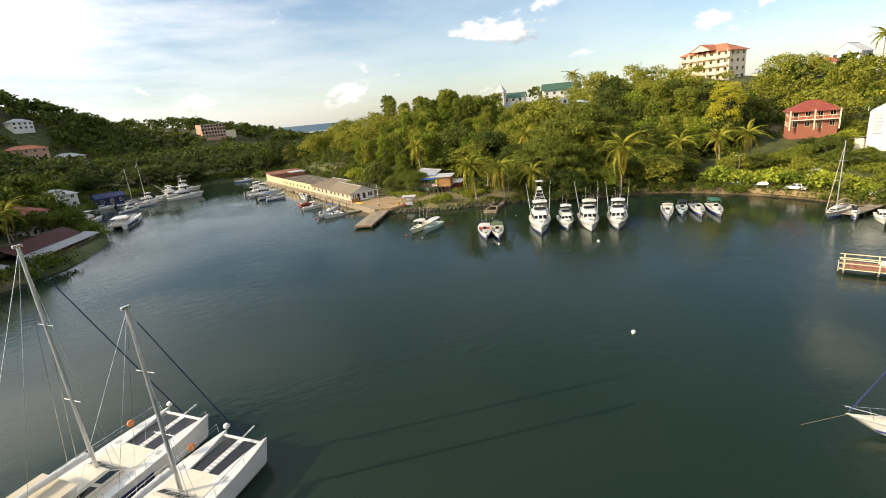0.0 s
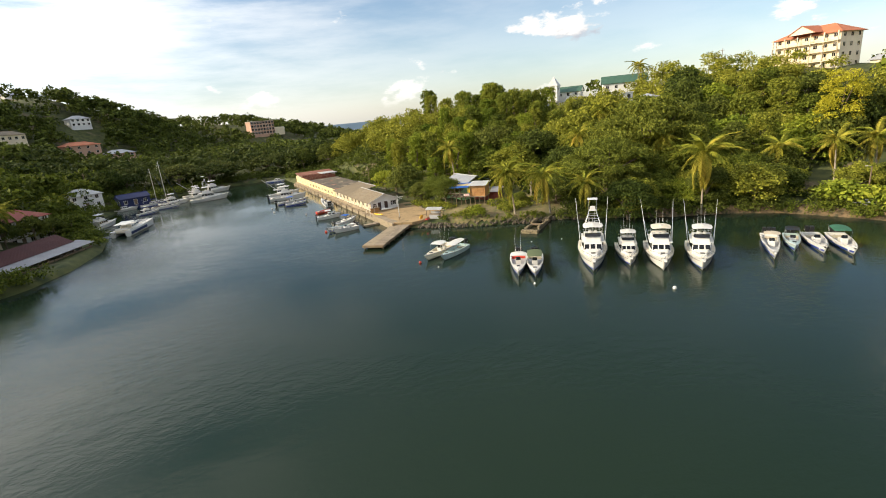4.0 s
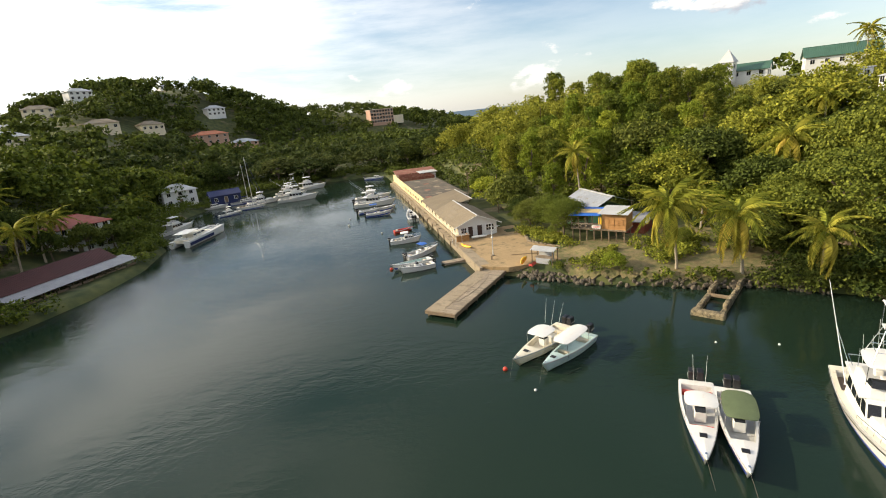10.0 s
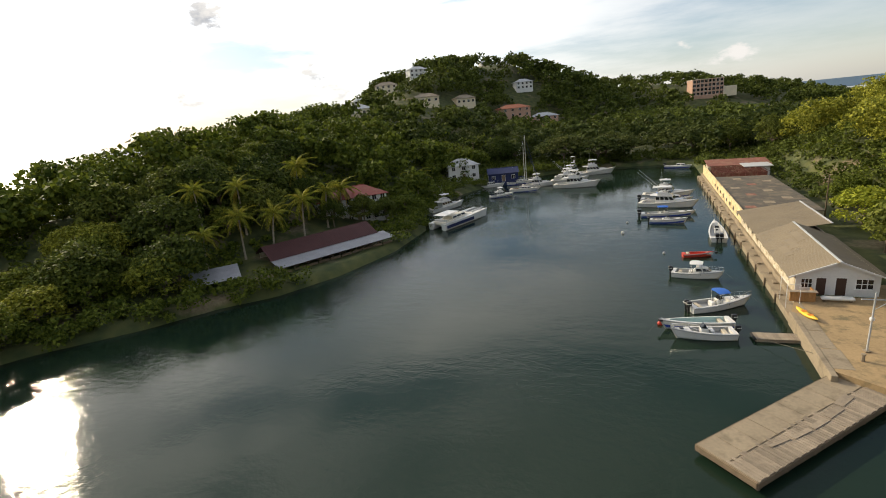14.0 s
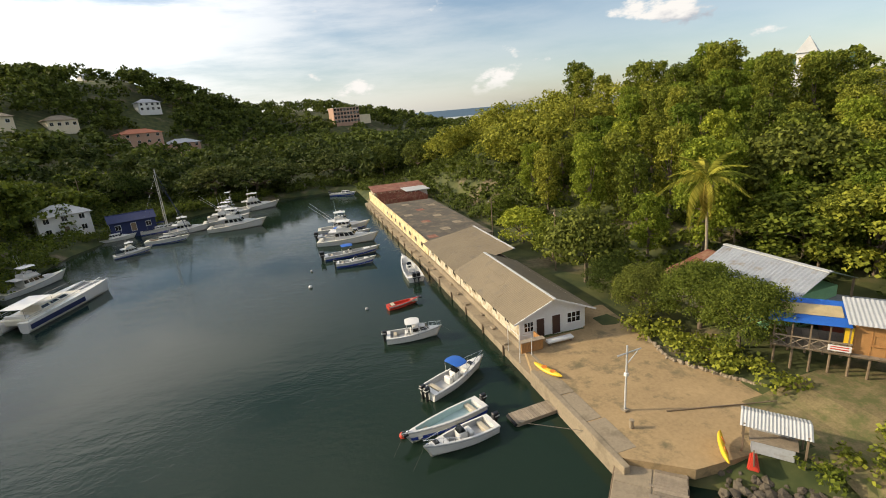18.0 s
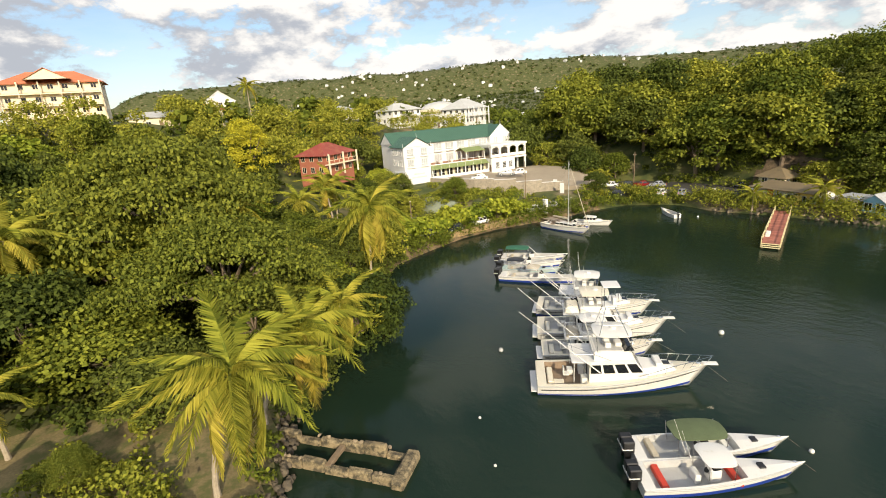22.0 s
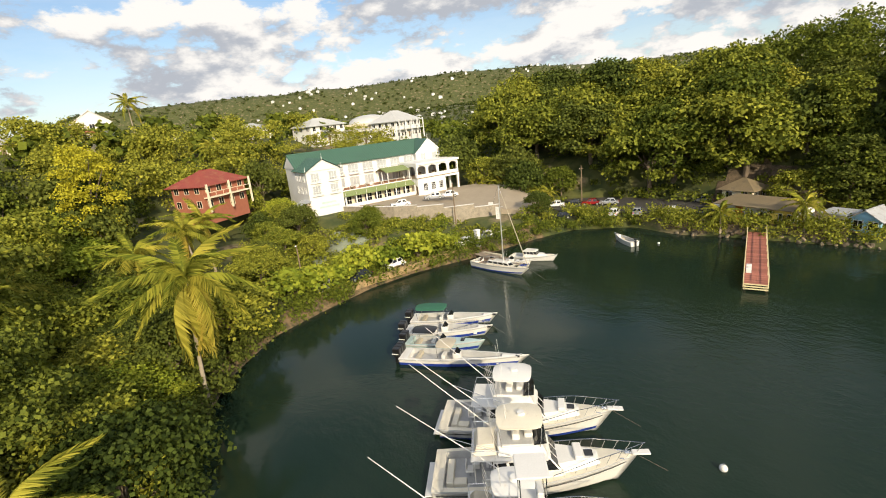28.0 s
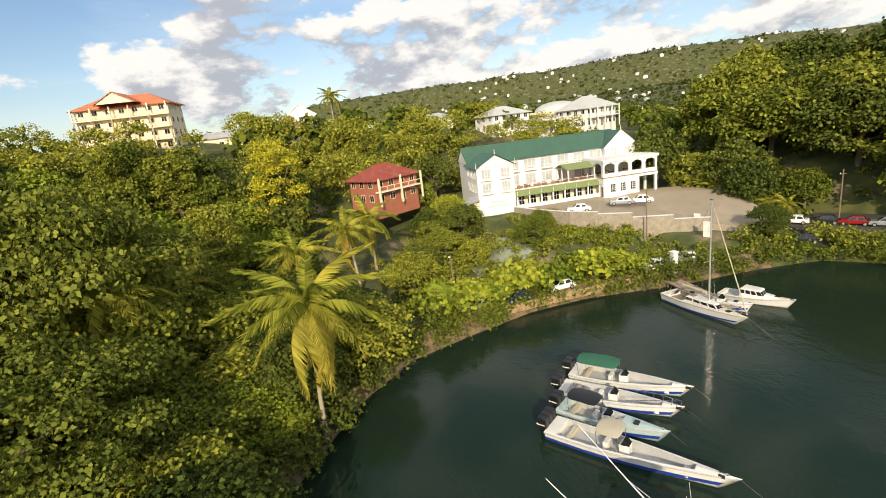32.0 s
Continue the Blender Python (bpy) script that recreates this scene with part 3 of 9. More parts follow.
# ---- plants ----
def leaf_quads(rng, centres, radii, count, size, flat=0.75, droop=0.0, upper=-0.35):
    """Folded leaf sprays scattered over the shells of a crown's clumps."""
    centres, radii = np.array(centres, float), np.array(radii, float)
    pick = rng.choice(len(centres), count, p=radii ** 2 / (radii ** 2).sum())
    u = rng.normal(size=(count, 3))
    u /= np.linalg.norm(u, axis=1)[:, None]
    u[:, 2] = np.where(u[:, 2] < upper, -u[:, 2], u[:, 2])
    lump = 1 + 0.16 * np.sin(u[:, 0] * 5 + pick) * np.cos(u[:, 1] * 6 + pick * 2) + 0.10 * np.sin(u[:, 2] * 9 + pick * 3)
    r = radii[pick] * lump * (1.16 - 0.62 * rng.random(count) ** 1.4)
    pos = centres[pick] + u * r[:, None] * [1, 1, flat]
    n = u * 0.7 + rng.normal(size=(count, 3)) * 0.62 + [0, 0, 0.35]
    n /= np.linalg.norm(n, axis=1)[:, None]
    t = np.cross(n, rng.normal(size=(count, 3)))
    t /= np.linalg.norm(t, axis=1)[:, None] + 1e-9
    b = np.cross(n, t)
    s = size * (0.6 + 0.8 * rng.random(count))
    L, W = (t * s[:, None]), (b * (s * 0.42)[:, None])
    tip = pos + L * 0.6 - [0, 0, 1] * (s * droop)[:, None]
    v = np.stack([pos - L * 0.45, pos + W - n * (s * 0.12)[:, None], tip, pos - W - n * (s * 0.12)[:, None]], 1).reshape(-1, 3)
    f = np.arange(count * 4).reshape(-1, 4)
    return v, f


def quads_mesh(name, v, f, mat):
    me = bpy.data.meshes.new(name)
    me.vertices.add(len(v))
    me.vertices.foreach_set("co", v.astype(np.float32).ravel())
    me.loops.add(f.size)
    me.loops.foreach_set("vertex_index", f.astype(np.int32).ravel())
    me.polygons.add(len(f))
    me.polygons.foreach_set("loop_start", np.arange(0, f.size, f.shape[1], dtype=np.int32))
    me.update(calc_edges=True)
    me.materials.append(mat)
    return me


def crown_shape(rng, kind):
    """Clump centres and radii for a tree of about 10 m (tall: 18 m; rain: a flat umbrella; bush: 2.5 m)."""
    c, r = [], []
    if kind == "tall":
        for i in range(38):
            h = 3 + 14.0 * (i / 37) ** 0.9
            spread = 3.6 * math.sin(math.pi * min(1, (h - 1.5) / 17.5)) ** 0.6 + 0.5
            a = i * 2.4 + rng.random()
            c.append((spread * math.cos(a) * rng.uniform(0.5, 1), spread * math.sin(a) * rng.uniform(0.5, 1), h))
            r.append(rng.uniform(1.0, 2.0))
    elif kind == "rain":
        for i in range(26):
            a, q = i * 2.4, 6.6 * math.sqrt((i + 0.5) / 26)
            c.append((q * math.cos(a), q * math.sin(a), 8.2 - 0.075 * q * q + rng.uniform(-0.5, 0.6)))
            r.append(rng.uniform(1.3, 2.1))
    elif kind == "bush":
        for i in range(7):
            a, q = i * 2.4, 1.25 * math.sqrt((i + 0.2) / 7)
            c.append((q * math.cos(a), q * math.sin(a), 1.1 + rng.uniform(-0.3, 0.5)))
            r.append(rng.uniform(0.7, 1.1))
    else:
        for i in range(24):
            a, q = i * 2.4 + rng.random() * 0.6, 4.1 * math.sqrt((i + 0.4) / 24)
            c.append((q * math.cos(a), q * math.sin(a), 7.5 - 0.19 * q * q + rng.uniform(-0.8, 0.8)))
            r.append(rng.uniform(1.1, 2.0))
        for i in range(9):
            a = i * 0.7
            c.append((3.7 * math.cos(a), 3.7 * math.sin(a), 3.0 + rng.uniform(-1.0, 1.0)))
            r.append(rng.uniform(0.9, 1.5))
    return c, r


def trunk_mesh(rng, clumps, kind):
    bm = bmesh.new()
    top = max(z for _, _, z in clumps)
    fork = {"tall": 0.45, "rain": 0.42, "bush": 0.15}.get(kind, 0.35) * top
    r = {"tall": 0.38, "rain": 0.42, "bush": 0.09}.get(kind, 0.30)
    rod_into(bm, (0, 0, -0.8), (0.1, 0.05, fork), r, r * 0.7, 8)
    for i in range(0, len(clumps), max(1, len(clumps) // 7)):
        x, y, z = clumps[i]
        mid = Vector((x * 0.45, y * 0.45, fork + (z - fork) * 0.55))
        rod_into(bm, (0.1, 0.05, fork * 0.92), mid, r * 0.5, r * 0.32, 6)
        rod_into(bm, mid, (x, y, z), r * 0.32, r * 0.1, 5)
    return bm


TREE_KINDS = {}


def tree_kind(key, kind, leaf, count, size, seed, label, category="tree", name="tree", flat=0.75, droop=0.15):
    rng = np.random.default_rng(seed)
    c, r = crown_shape(rng, kind)
    v, f = leaf_quads(rng, c, r, count, size, flat, droop)
    e = thing(name, (0, 0, -60), label=label, category=category)
    part("trunk", trunk_mesh(rng, c, kind), BARK, e)
    part("crown", quads_mesh("crown", v, f, leaf), leaf, e)
    TREE_KINDS[key] = [e, False]


tree_kind("broad_dark", "broad", LEAF_DARK, 4600, 0.44, 1, "broad dark green tree with a dense rounded crown")
tree_kind("broad_mid", "broad", LEAF_MID, 4600, 0.44, 2, "broad leafy green tree on the slope")
tree_kind("broad_light", "broad", LEAF_LIGHT, 4600, 0.42, 3, "bright yellow-green leafy tree in the sun")
tree_kind("tall_mid", "tall", LEAF_MID, 7000, 0.46, 4, "tall leafy tree hung with creepers")
tree_kind("tall_light", "tall", LEAF_LIGHT, 7000, 0.44, 5, "tall light green tree with a ragged column of foliage")
tree_kind("tall_dark", "tall", LEAF_DARK, 7000, 0.46, 6, "tall dark green tree above the others")
tree_kind("rain", "rain", LEAF_RAIN, 3000, 0.60, 7, "spreading flat-topped rain tree", flat=0.5)
tree_kind("flamboyant", "rain", LEAF_FLAMBOYANT, 26000, 0.21, 14, "wide flamboyant tree with dense feathery foliage", flat=0.55)
tree_kind("umbrella", "rain", LEAF_MID, 16000, 0.24, 15, "wide umbrella-shaped green tree", flat=0.6)
tree_kind("yellow", "tall", LEAF_YELLOW, 11000, 0.28, 8, "tree in full yellow flower")
tree_kind("bush_mid", "bush", LEAF_MID, 700, 0.34, 9, "low green bush on the bank", "bush", "bush")
tree_kind("bush_light", "bush", LEAF_LIGHT, 700, 0.34, 10, "light green leafy bush by the water", "bush", "bush")
tree_kind("near_dark", "broad", LEAF_DARK, 10000, 0.32, 11, "broad dark green tree with dense small leaves")
tree_kind("near_mid", "broad", LEAF_MID, 9000, 0.34, 12, "broad green tree with dense small leaves")
tree_kind("fine_mid", "broad", LEAF_FLAMBOYANT, 24000, 0.19, 16, "leafy tree with fine feathery foliage", flat=0.8, droop=0.3)
tree_kind("fine_dark", "broad", LEAF_DARK, 22000, 0.20, 17, "dark leafy tree with fine foliage", flat=0.8, droop=0.25)
tree_kind("near_light", "broad", LEAF_LIGHT, 8000, 0.34, 13, "fresh light green tree with small leaves")


def plant(key, x, y, scale=1.0, turn=None, z=None, label="", group="", tall=1.0):
    src, used = TREE_KINDS[key]
    z = gz(x, y) if z is None else z
    turn = random.uniform(0, 360) if turn is None else turn
    m = Matrix.LocRotScale(Vector((x, y, z)), Euler((0, 0, radians(turn))), Vector((scale, scale, scale * tall)))
    if used:
        ob = copy_thing(src, m)
    else:
        ob = src
        ob.matrix_world = m
        TREE_KINDS[key][1] = True
    return tagged(ob, label, group=group or "trees round the harbour")


# ground kept free of trees: x0, y0, x1, y1
CLEAR = [(17.5, 56.3, 41.2, 165.4), (22.8, 46.4, 39.5, 58.4), (37.5, 43.8, 57.3, 70.6), (87.3, -58, 132.5, -17.8), (-64.6, 69.8, -43.2, 101.8), (-74, 101, -53, 124),
         (125.2, -16.8, 139.1, -5.7), (160.1, 29.8, 186.3, 65), (139.6, 108.7, 169, 132.4), (107, 65.5, 123, 82.9), (15.6, -72.4, 65.3, -55.2), (-40.3, -90.6, -6.8, -67.5), (-6.8, -81.3, 15.1, -66),
         (162.4, -88.2, 184.7, -66.8), (-6.8, 151.9, 18.4, 208.8), (54, -74, 90, -50), (-86.2, 22.4, -73.8, 39.7), (74.4, -41, 87.6, 9.4), (20, 160, 36, 186), (187.6, -103.2, 201.2, -68.7), (-51.9, 141.3, 22, 204.3), (59.2, 33.5, 76.3, 51.2), (93.8, 25.5, 102.2, 38.2), (106.8, -2.6, 135, 12.9), (95, 2.8, 106.8, 12.9)]
HILL_SITES = [(-187.2, 767.4), (-134.2, 476.7), (-118, 484.7), (-83.2, 364.9), (-62.4, 369.9), (-127.8, 312.4), (-112.6, 343.6), (-163.3, 380.3), (-170.6, 340.3), (-172, 306), (-33.7, 678.4), (-105.6, 539), (-88, 422.4), (-146, 257.9), (12.8, 579.5), (51.2, 483.5)]
CLEAR += [(x - 9, y - 26, x + 14, y + 8) for x, y in HILL_SITES]


def free(x, y, margin=2.0):
    return not any(a - margin < x < c + margin and b - margin < y < d + margin for a, b, c, d in CLEAR)


def wood(zone, step, kinds, lo, hi, seed, tall=(0.85, 1.2), edge=3.0, extra=None):
    """Single trees over a zone x0, y0, x1, y1, with uneven spacing."""
    rng = random.Random(seed)
    x0, y0, x1, y1 = zone
    pts = []
    y, row = y0, 0
    while y < y1:
        x = x0 + (row % 2) * step * 0.5
        while x < x1:
            pts.append((x + rng.uniform(-0.4, 0.4) * step, y + rng.uniform(-0.4, 0.4) * step))
            x += step
        y, row = y + step * 0.87, row + 1
    if not pts:
        return
    arr = np.array(pts)
    d = edge_distance(arr[:, 0], arr[:, 1], SHORE + COAST)
    zz = ground_z(arr[:, 0], arr[:, 1])
    for (x, y), dd, z in zip(pts, d, zz):
        if dd < edge or not free(x, y) or (extra and not extra(x, y)):
            continue
        s = rng.uniform(lo, hi)
        plant(rng.choice(kinds), x, y, s, rng.uniform(0, 360), float(z) - 0.1, tall=rng.uniform(*tall))


def far_wood(name, label, zones, leaf, seed, count, size, edge=4.0, lift=0.0):
    """Woods that stay far off: one object of many uneven crowns."""
    rng = np.random.default_rng(seed)
    vs = []
    for x0, y0, x1, y1, step, scale in zones:
        n = int((x1 - x0) * (y1 - y0) / (step * step) * 1.1)
        x, y = rng.uniform(x0, x1, n), rng.uniform(y0, y1, n)
        keep = edge_distance(x, y, SHORE + COAST) > edge
        keep &= np.array([free(a, b, 4) for a, b in zip(x, y)])
        x, y = x[keep], y[keep]
        z = ground_z(x, y) + lift
        for a, b, c in zip(x, y, z):
            s = scale * rng.uniform(0.7, 1.3)
            k = 8
            ang = rng.uniform(0, 6.28, k)
            cs = np.stack([np.cos(ang) * 2.5, np.sin(ang) * 2.5, rng.uniform(2.6, 6.8, k)], -1) * s + [a, b, c]
            cs[0] = (a, b, c + 6.6 * s)
            v, _ = leaf_quads(rng, cs, np.full(k, 1.8) * s * rng.uniform(0.8, 1.2, k), int(count), size * s, 0.8, 0.1)
            vs.append(v)
    v = np.concatenate(vs)
    me = quads_mesh(name, v, np.arange(len(v)).reshape(-1, 4), leaf)
    return tagged(new(name, me), label, "trees", kind="stuff")


# coconut palms
def frond_mesh(rng, old, length=4.9):
    verts, faces = [], []
    n = 20
    for side in (-1, 1):
        for i in range(2, n):
            for sub in (0, 0.5):
                t = (i + sub) / n
                x = length * t * (1 - 0.10 * t)
                z = length * (0.42 * t - (0.92 if not old else 1.05) * t * t)
                w = 1.12 * math.sin(math.pi * min(1, t * 0.85 + 0.13)) ** 0.7
                root = Vector((x, 0, z))
                tip = root + Vector((0.34 + 0.2 * t, side * w * 0.60, -w * (0.70 + (0.25 if old else 0.0))))
                tip += Vector((rng.uniform(-0.1, 0.1), rng.uniform(-0.08, 0.08), rng.uniform(-0.1, 0.1)))
                k = len(verts)
                verts += [root + Vector((-0.05, 0, 0)), root + Vector((0.075, 0, 0)), root.lerp(tip, 0.6) + Vector((0.06, 0, 0.06)), tip, root.lerp(tip, 0.55) + Vector((-0.06, 0, 0.04))]
                faces.append((k, k + 1, k + 2, k + 3, k + 4))
    for i in range(n):
        t0, t1 = i / n, (i + 1) / n
        p = [Vector((length * t * (1 - 0.10 * t), 0, length * (0.42 * t - (0.92 if not old else 1.05) * t * t))) for t in (t0, t1)]
        k = len(verts)
        w0, w1 = 0.06 * (1 - t0) + 0.012, 0.06 * (1 - t1) + 0.012
        verts += [p[0] + Vector((0, -w0, 0)), p[0] + Vector((0, w0, 0)), p[1] + Vector((0, w1, 0)), p[1] + Vector((0, -w1, 0)), p[0] - Vector((0, 0, w0)), p[1] - Vector((0, 0, w1))]
        faces += [(k, k + 1, k + 2, k + 3), (k, k + 3, k + 5, k + 4), (k + 1, k + 4, k + 5, k + 2)]
    return mesh_of("frond", verts, faces, FROND_OLD if old else FROND)


_r = random.Random(5)
FRONDS = [frond_mesh(_r, False) for _ in range(2)] + [frond_mesh(_r, True)]


_b = bmesh.new()
bmesh.ops.create_icosphere(_b, subdivisions=1, radius=0.19)
COCONUT = bpy.data.meshes.new("coconut")
_b.to_mesh(COCONUT)
_b.free()
COCONUT.materials.append(LEAF_LIGHT)


def palm(x, y, height, lean=(0, 0), fronds=20, scale=1.0, old=0.18, z=None, label="coconut palm with a leaning bare trunk and arching fronds", seed=0):
    rng = random.Random(seed * 31 + int(x * 7 + y * 3))
    old *= 0.75
    e = thing("palm_tree", (x, y, gz(x, y) - 0.1 if z is None else z), rng.uniform(0, 360), label, "palm tree", "palms round the harbour")
    bm = bmesh.new()
    pts = []
    for i in range(9):
        t = i / 8
        pts.append(Vector((lean[0] * t ** 1.6, lean[1] * t ** 1.6, height * t)))
    pts[0].z = -0.6
    e.rotation_euler = (0, 0, 0)
    for i in range(8):
        rod_into(bm, pts[i], pts[i + 1], 0.22 - 0.10 * i / 8 + (0.08 if i == 0 else 0), 0.21 - 0.10 * (i + 1) / 8, 8)
    part("trunk", bm, PALM_BARK, e)
    top = pts[-1]
    for i in range(fronds):
        t = i / fronds
        is_old = t > 1 - old
        pitch = -60 + 108 * t if not is_old else 32 + 34 * rng.random()
        m = Matrix.Translation(top) @ Euler((0, radians(pitch + rng.uniform(-8, 8)), radians(i * 137.5 + rng.uniform(-12, 12))), "XYZ").to_matrix().to_4x4() @ Matrix.Diagonal((scale * rng.uniform(0.85, 1.12),) * 3 + (1,))
        part("frond", FRONDS[2] if is_old else FRONDS[i % 2], None, e, "yellowed hanging frond" if is_old else "", at=m)
    for i in range(3):
        a = i * 2.1 + x
        part("coconut", COCONUT, None, e, at=Matrix.Translation(top + Vector((0.26 * math.cos(a), 0.26 * math.sin(a), -0.34 - 0.1 * (i % 2)))))
    return e


# ---- the woods, zone by zone ----
wood((43.8, 84.1, 96.9, 124.3), 7.2, ["tall_light", "tall_light", "tall_mid", "tall_mid", "tall_mid"], 0.68, 0.88, 21)
wood((84, 120, 126, 168), 10.5, ["tall_mid", "tall_dark", "tall_mid", "tall_light"], 0.9, 1.1, 22)
wood((54, -92, 120, -77), 7.4, ["near_mid", "near_mid", "near_dark", "near_mid"], 1.1, 1.45, 20, tall=(0.9, 1.1), edge=8)
wood((57.9, 35.9, 100.2, 85.5), 7.2, ["near_mid", "near_mid", "near_dark", "near_mid", "near_light"], 0.8, 1.25, 23, tall=(0.7, 1.15), edge=2.0)
wood((62.6, 7.7, 95.2, 37.7), 5.0, ["near_dark", "near_mid", "near_light", "near_mid"], 0.55, 0.8, 26, tall=(0.75, 1.0), edge=1.0)
wood((95.3, 1.8, 143.1, 73.1), 8.0, ["broad_mid", "broad_light", "broad_dark", "broad_dark", "tall_mid", "broad_mid"], 0.8, 1.3, 24, tall=(0.75, 1.2))
wood((-14, -92, 54, -72), 8.6, ["broad_mid", "broad_dark", "broad_mid", "broad_dark", "tall_mid", "broad_dark", "tall_dark"], 0.9, 1.3, 27, tall=(0.7, 1.0), edge=12)
wood((-92.7, 18.9, -50.3, 123), 8.0, ["broad_mid", "broad_mid", "broad_dark", "broad_mid"], 0.95, 1.2, 29, tall=(0.7, 0.9), edge=1.5)
wood((-64.2, 207, 76.8, 222), 14.0, ["rain", "rain", "broad_dark"], 0.95, 1.2, 31, tall=(0.85, 1.05), edge=5)
far_wood("slope_woods", "dense sunlit woods on the slope behind the quay", [(41, 123.2, 117.7, 199.9, 7.4, 1.05), (101.7, 68.4, 170.1, 127.3, 6.8, 0.95), (131.8, -64, 178.7, 66.9, 7.2, 1.0)], LEAF_MID, 44, 850, 0.47, 3.0)
far_wood("southern_woods", "dense woods over the southern hill", [(-46, -165, 146, -112, 8.5, 1.35), (-30, -112, 140, -78, 6.2, 1.2), (-24, -101, 52, -88, 5.6, 0.8)], LEAF_MID, 45, 1100, 0.36, 12.0)
far_wood("west_bank_woods", "shaded woods along the western bank", [(-135.4, 5.9, -90.3, 214.7, 7.4, 1.2), (-93.5, 120.9, -48.9, 215.7, 8.0, 1.2)], LEAF_MID, 46, 360, 0.8, 4.0)
far_wood("basin_head_woods", "flat-topped trees beyond the basin head", [(-93.8, 203.2, 170.5, 282.5, 10.5, 1.25)], LEAF_RAIN, 47, 260, 0.95, 4.0)
far_wood("far_woods", "distant woods on the hills beyond the harbour", [(-290, 205, -90, 410, 9.0, 1.2), (-245, 400, -30, 570, 9.0, 1.3), (-100, 280, 60, 500, 10, 1.15), (42, 251, 420, 429, 11, 0.85), (-120, 490, 150, 740, 11, 1.2), (90, 421, 420, 780, 13, 0.75), (-300, 50, -136, 215, 9.5, 1.2)], LEAF_DARK, 41, 120, 1.35)
far_wood("inland_woods", "woods between the houses inland", [(156.5, -228, 412.9, 161.6, 10, 0.85), (-67.3, -346.2, 299.1, -172.4, 12, 1.0)], LEAF_MID, 42, 80, 1.7)
far_wood("mountain_woods", "forest on the far hills", [(614, -1700, 1950, 190, 19, 1.5), (431, -900, 900, 248, 20, 1.5), (-900, -1750, 640, -420, 28, 1.7)], LEAF_RAIN, 43, 26, 2.2, lift=-9.5)


def undergrowth(name, label, zones, leaf, seed, step, per, size, height, edge=1.2, margin=0.3):
    """Low scrub that covers the ground under and between the trees."""
    rng = np.random.default_rng(seed)
    vs = []
    for x0, y0, x1, y1 in zones:
        n = int((x1 - x0) * (y1 - y0) / (step * step))
        x, y = rng.uniform(x0, x1, n), rng.uniform(y0, y1, n)
        keep = (edge_distance(x, y, SHORE + COAST) > edge) & np.array([free(a, b, margin) for a, b in zip(x, y)], bool)
        x, y = x[keep], y[keep]
        for a, b, c in zip(x, y, ground_z(x, y)):
            s = rng.uniform(0.6, 1.4)
            cs = np.array([[a, b, c + height * 0.35 * s], [a + rng.uniform(-1, 1), b + rng.uniform(-1, 1), c + height * 0.5 * s], [a + rng.uniform(-1, 1), b + rng.uniform(-1, 1), c + height * 0.3 * s]])
            v, _ = leaf_quads(rng, cs, np.array([1.0, 0.8, 0.9]) * s * height * 0.55, per, size, 0.8, 0.15)
            vs.append(v)
    v = np.concatenate(vs)
    return tagged(new(name, quads_mesh(name, v, np.arange(len(v)).reshape(-1, 4), leaf)), label, "bushes", kind="stuff")


undergrowth("slope_scrub", "green scrub under the trees on the slope", [(42.3, 80.7, 118.4, 196), (115.8, 6.3, 168.2, 86.8)], LEAF_MID, 51, 2.6, 60, 0.5, 2.2)
# darker leaf colour here paints in the shade of the gaps between the trees
undergrowth("shaded_scrub", "scrub in darker leaf colour that deepens the shade between the trees", [(53.2, 8.1, 115.8, 85.8)], LEAF_DARK, 58, 2.4, 70, 0.42, 1.5)
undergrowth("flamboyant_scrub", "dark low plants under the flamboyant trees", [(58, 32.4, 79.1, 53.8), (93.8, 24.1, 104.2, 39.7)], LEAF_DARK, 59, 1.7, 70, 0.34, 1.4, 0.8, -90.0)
undergrowth("south_scrub", "scrub at the foot of the southern hill", [(-45, -157.2, 142.6, -67.2), (-32, -104, 50, -76)], LEAF_MID, 52, 3.0, 55, 0.6, 2.8, 8.0)
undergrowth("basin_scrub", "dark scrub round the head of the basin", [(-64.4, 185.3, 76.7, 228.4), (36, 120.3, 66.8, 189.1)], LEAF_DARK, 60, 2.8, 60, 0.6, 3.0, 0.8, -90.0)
undergrowth("west_scrub", "dark scrub along the western bank", [(-125.2, 9.8, -46.5, 212.8)], LEAF_MID, 53, 2.9, 55, 0.6, 2.4, 1.0)
# bank vegetation by the hotel: light mangrove-like bushes and hedges
undergrowth("bank_bushes", "light green bushes along the bank below the hotel", [(82.1, -40.3, 85.8, 7.2), (87.2, -22.2, 94.8, 9.7), (94.8, -15.2, 116.8, 5.4), (71.1, -50.2, 83.9, -43.4)], LEAF_MID, 54, 2.1, 110, 0.36, 2.2, 0.4, -3.0)
undergrowth("hotel_hedge", "low clipped hedge and creeping greenery below the forecourt wall", [(86.3, -38.5, 93.8, -24.1), (94, -35, 102.5, -22), (100.8, -29.4, 111.4, -18.6)], LEAF_MID, 55, 1.5, 60, 0.32, 1.2, 2.0, -90.0)
undergrowth("garden_hedge", "bright green hedge between the garden and the track", [(88.2, -34, 91.4, -12)], LEAF_LIGHT, 66, 1.0, 60, 0.28, 2.0, 1.0, -90.0)
undergrowth("garden_plants", "low creeping plants on the garden bed below the court", [(91.4, -36, 98, -27), (91.4, -30, 107, -16)], LEAF_MID, 67, 1.2, 50, 0.24, 0.8, 1.0, -90.0)
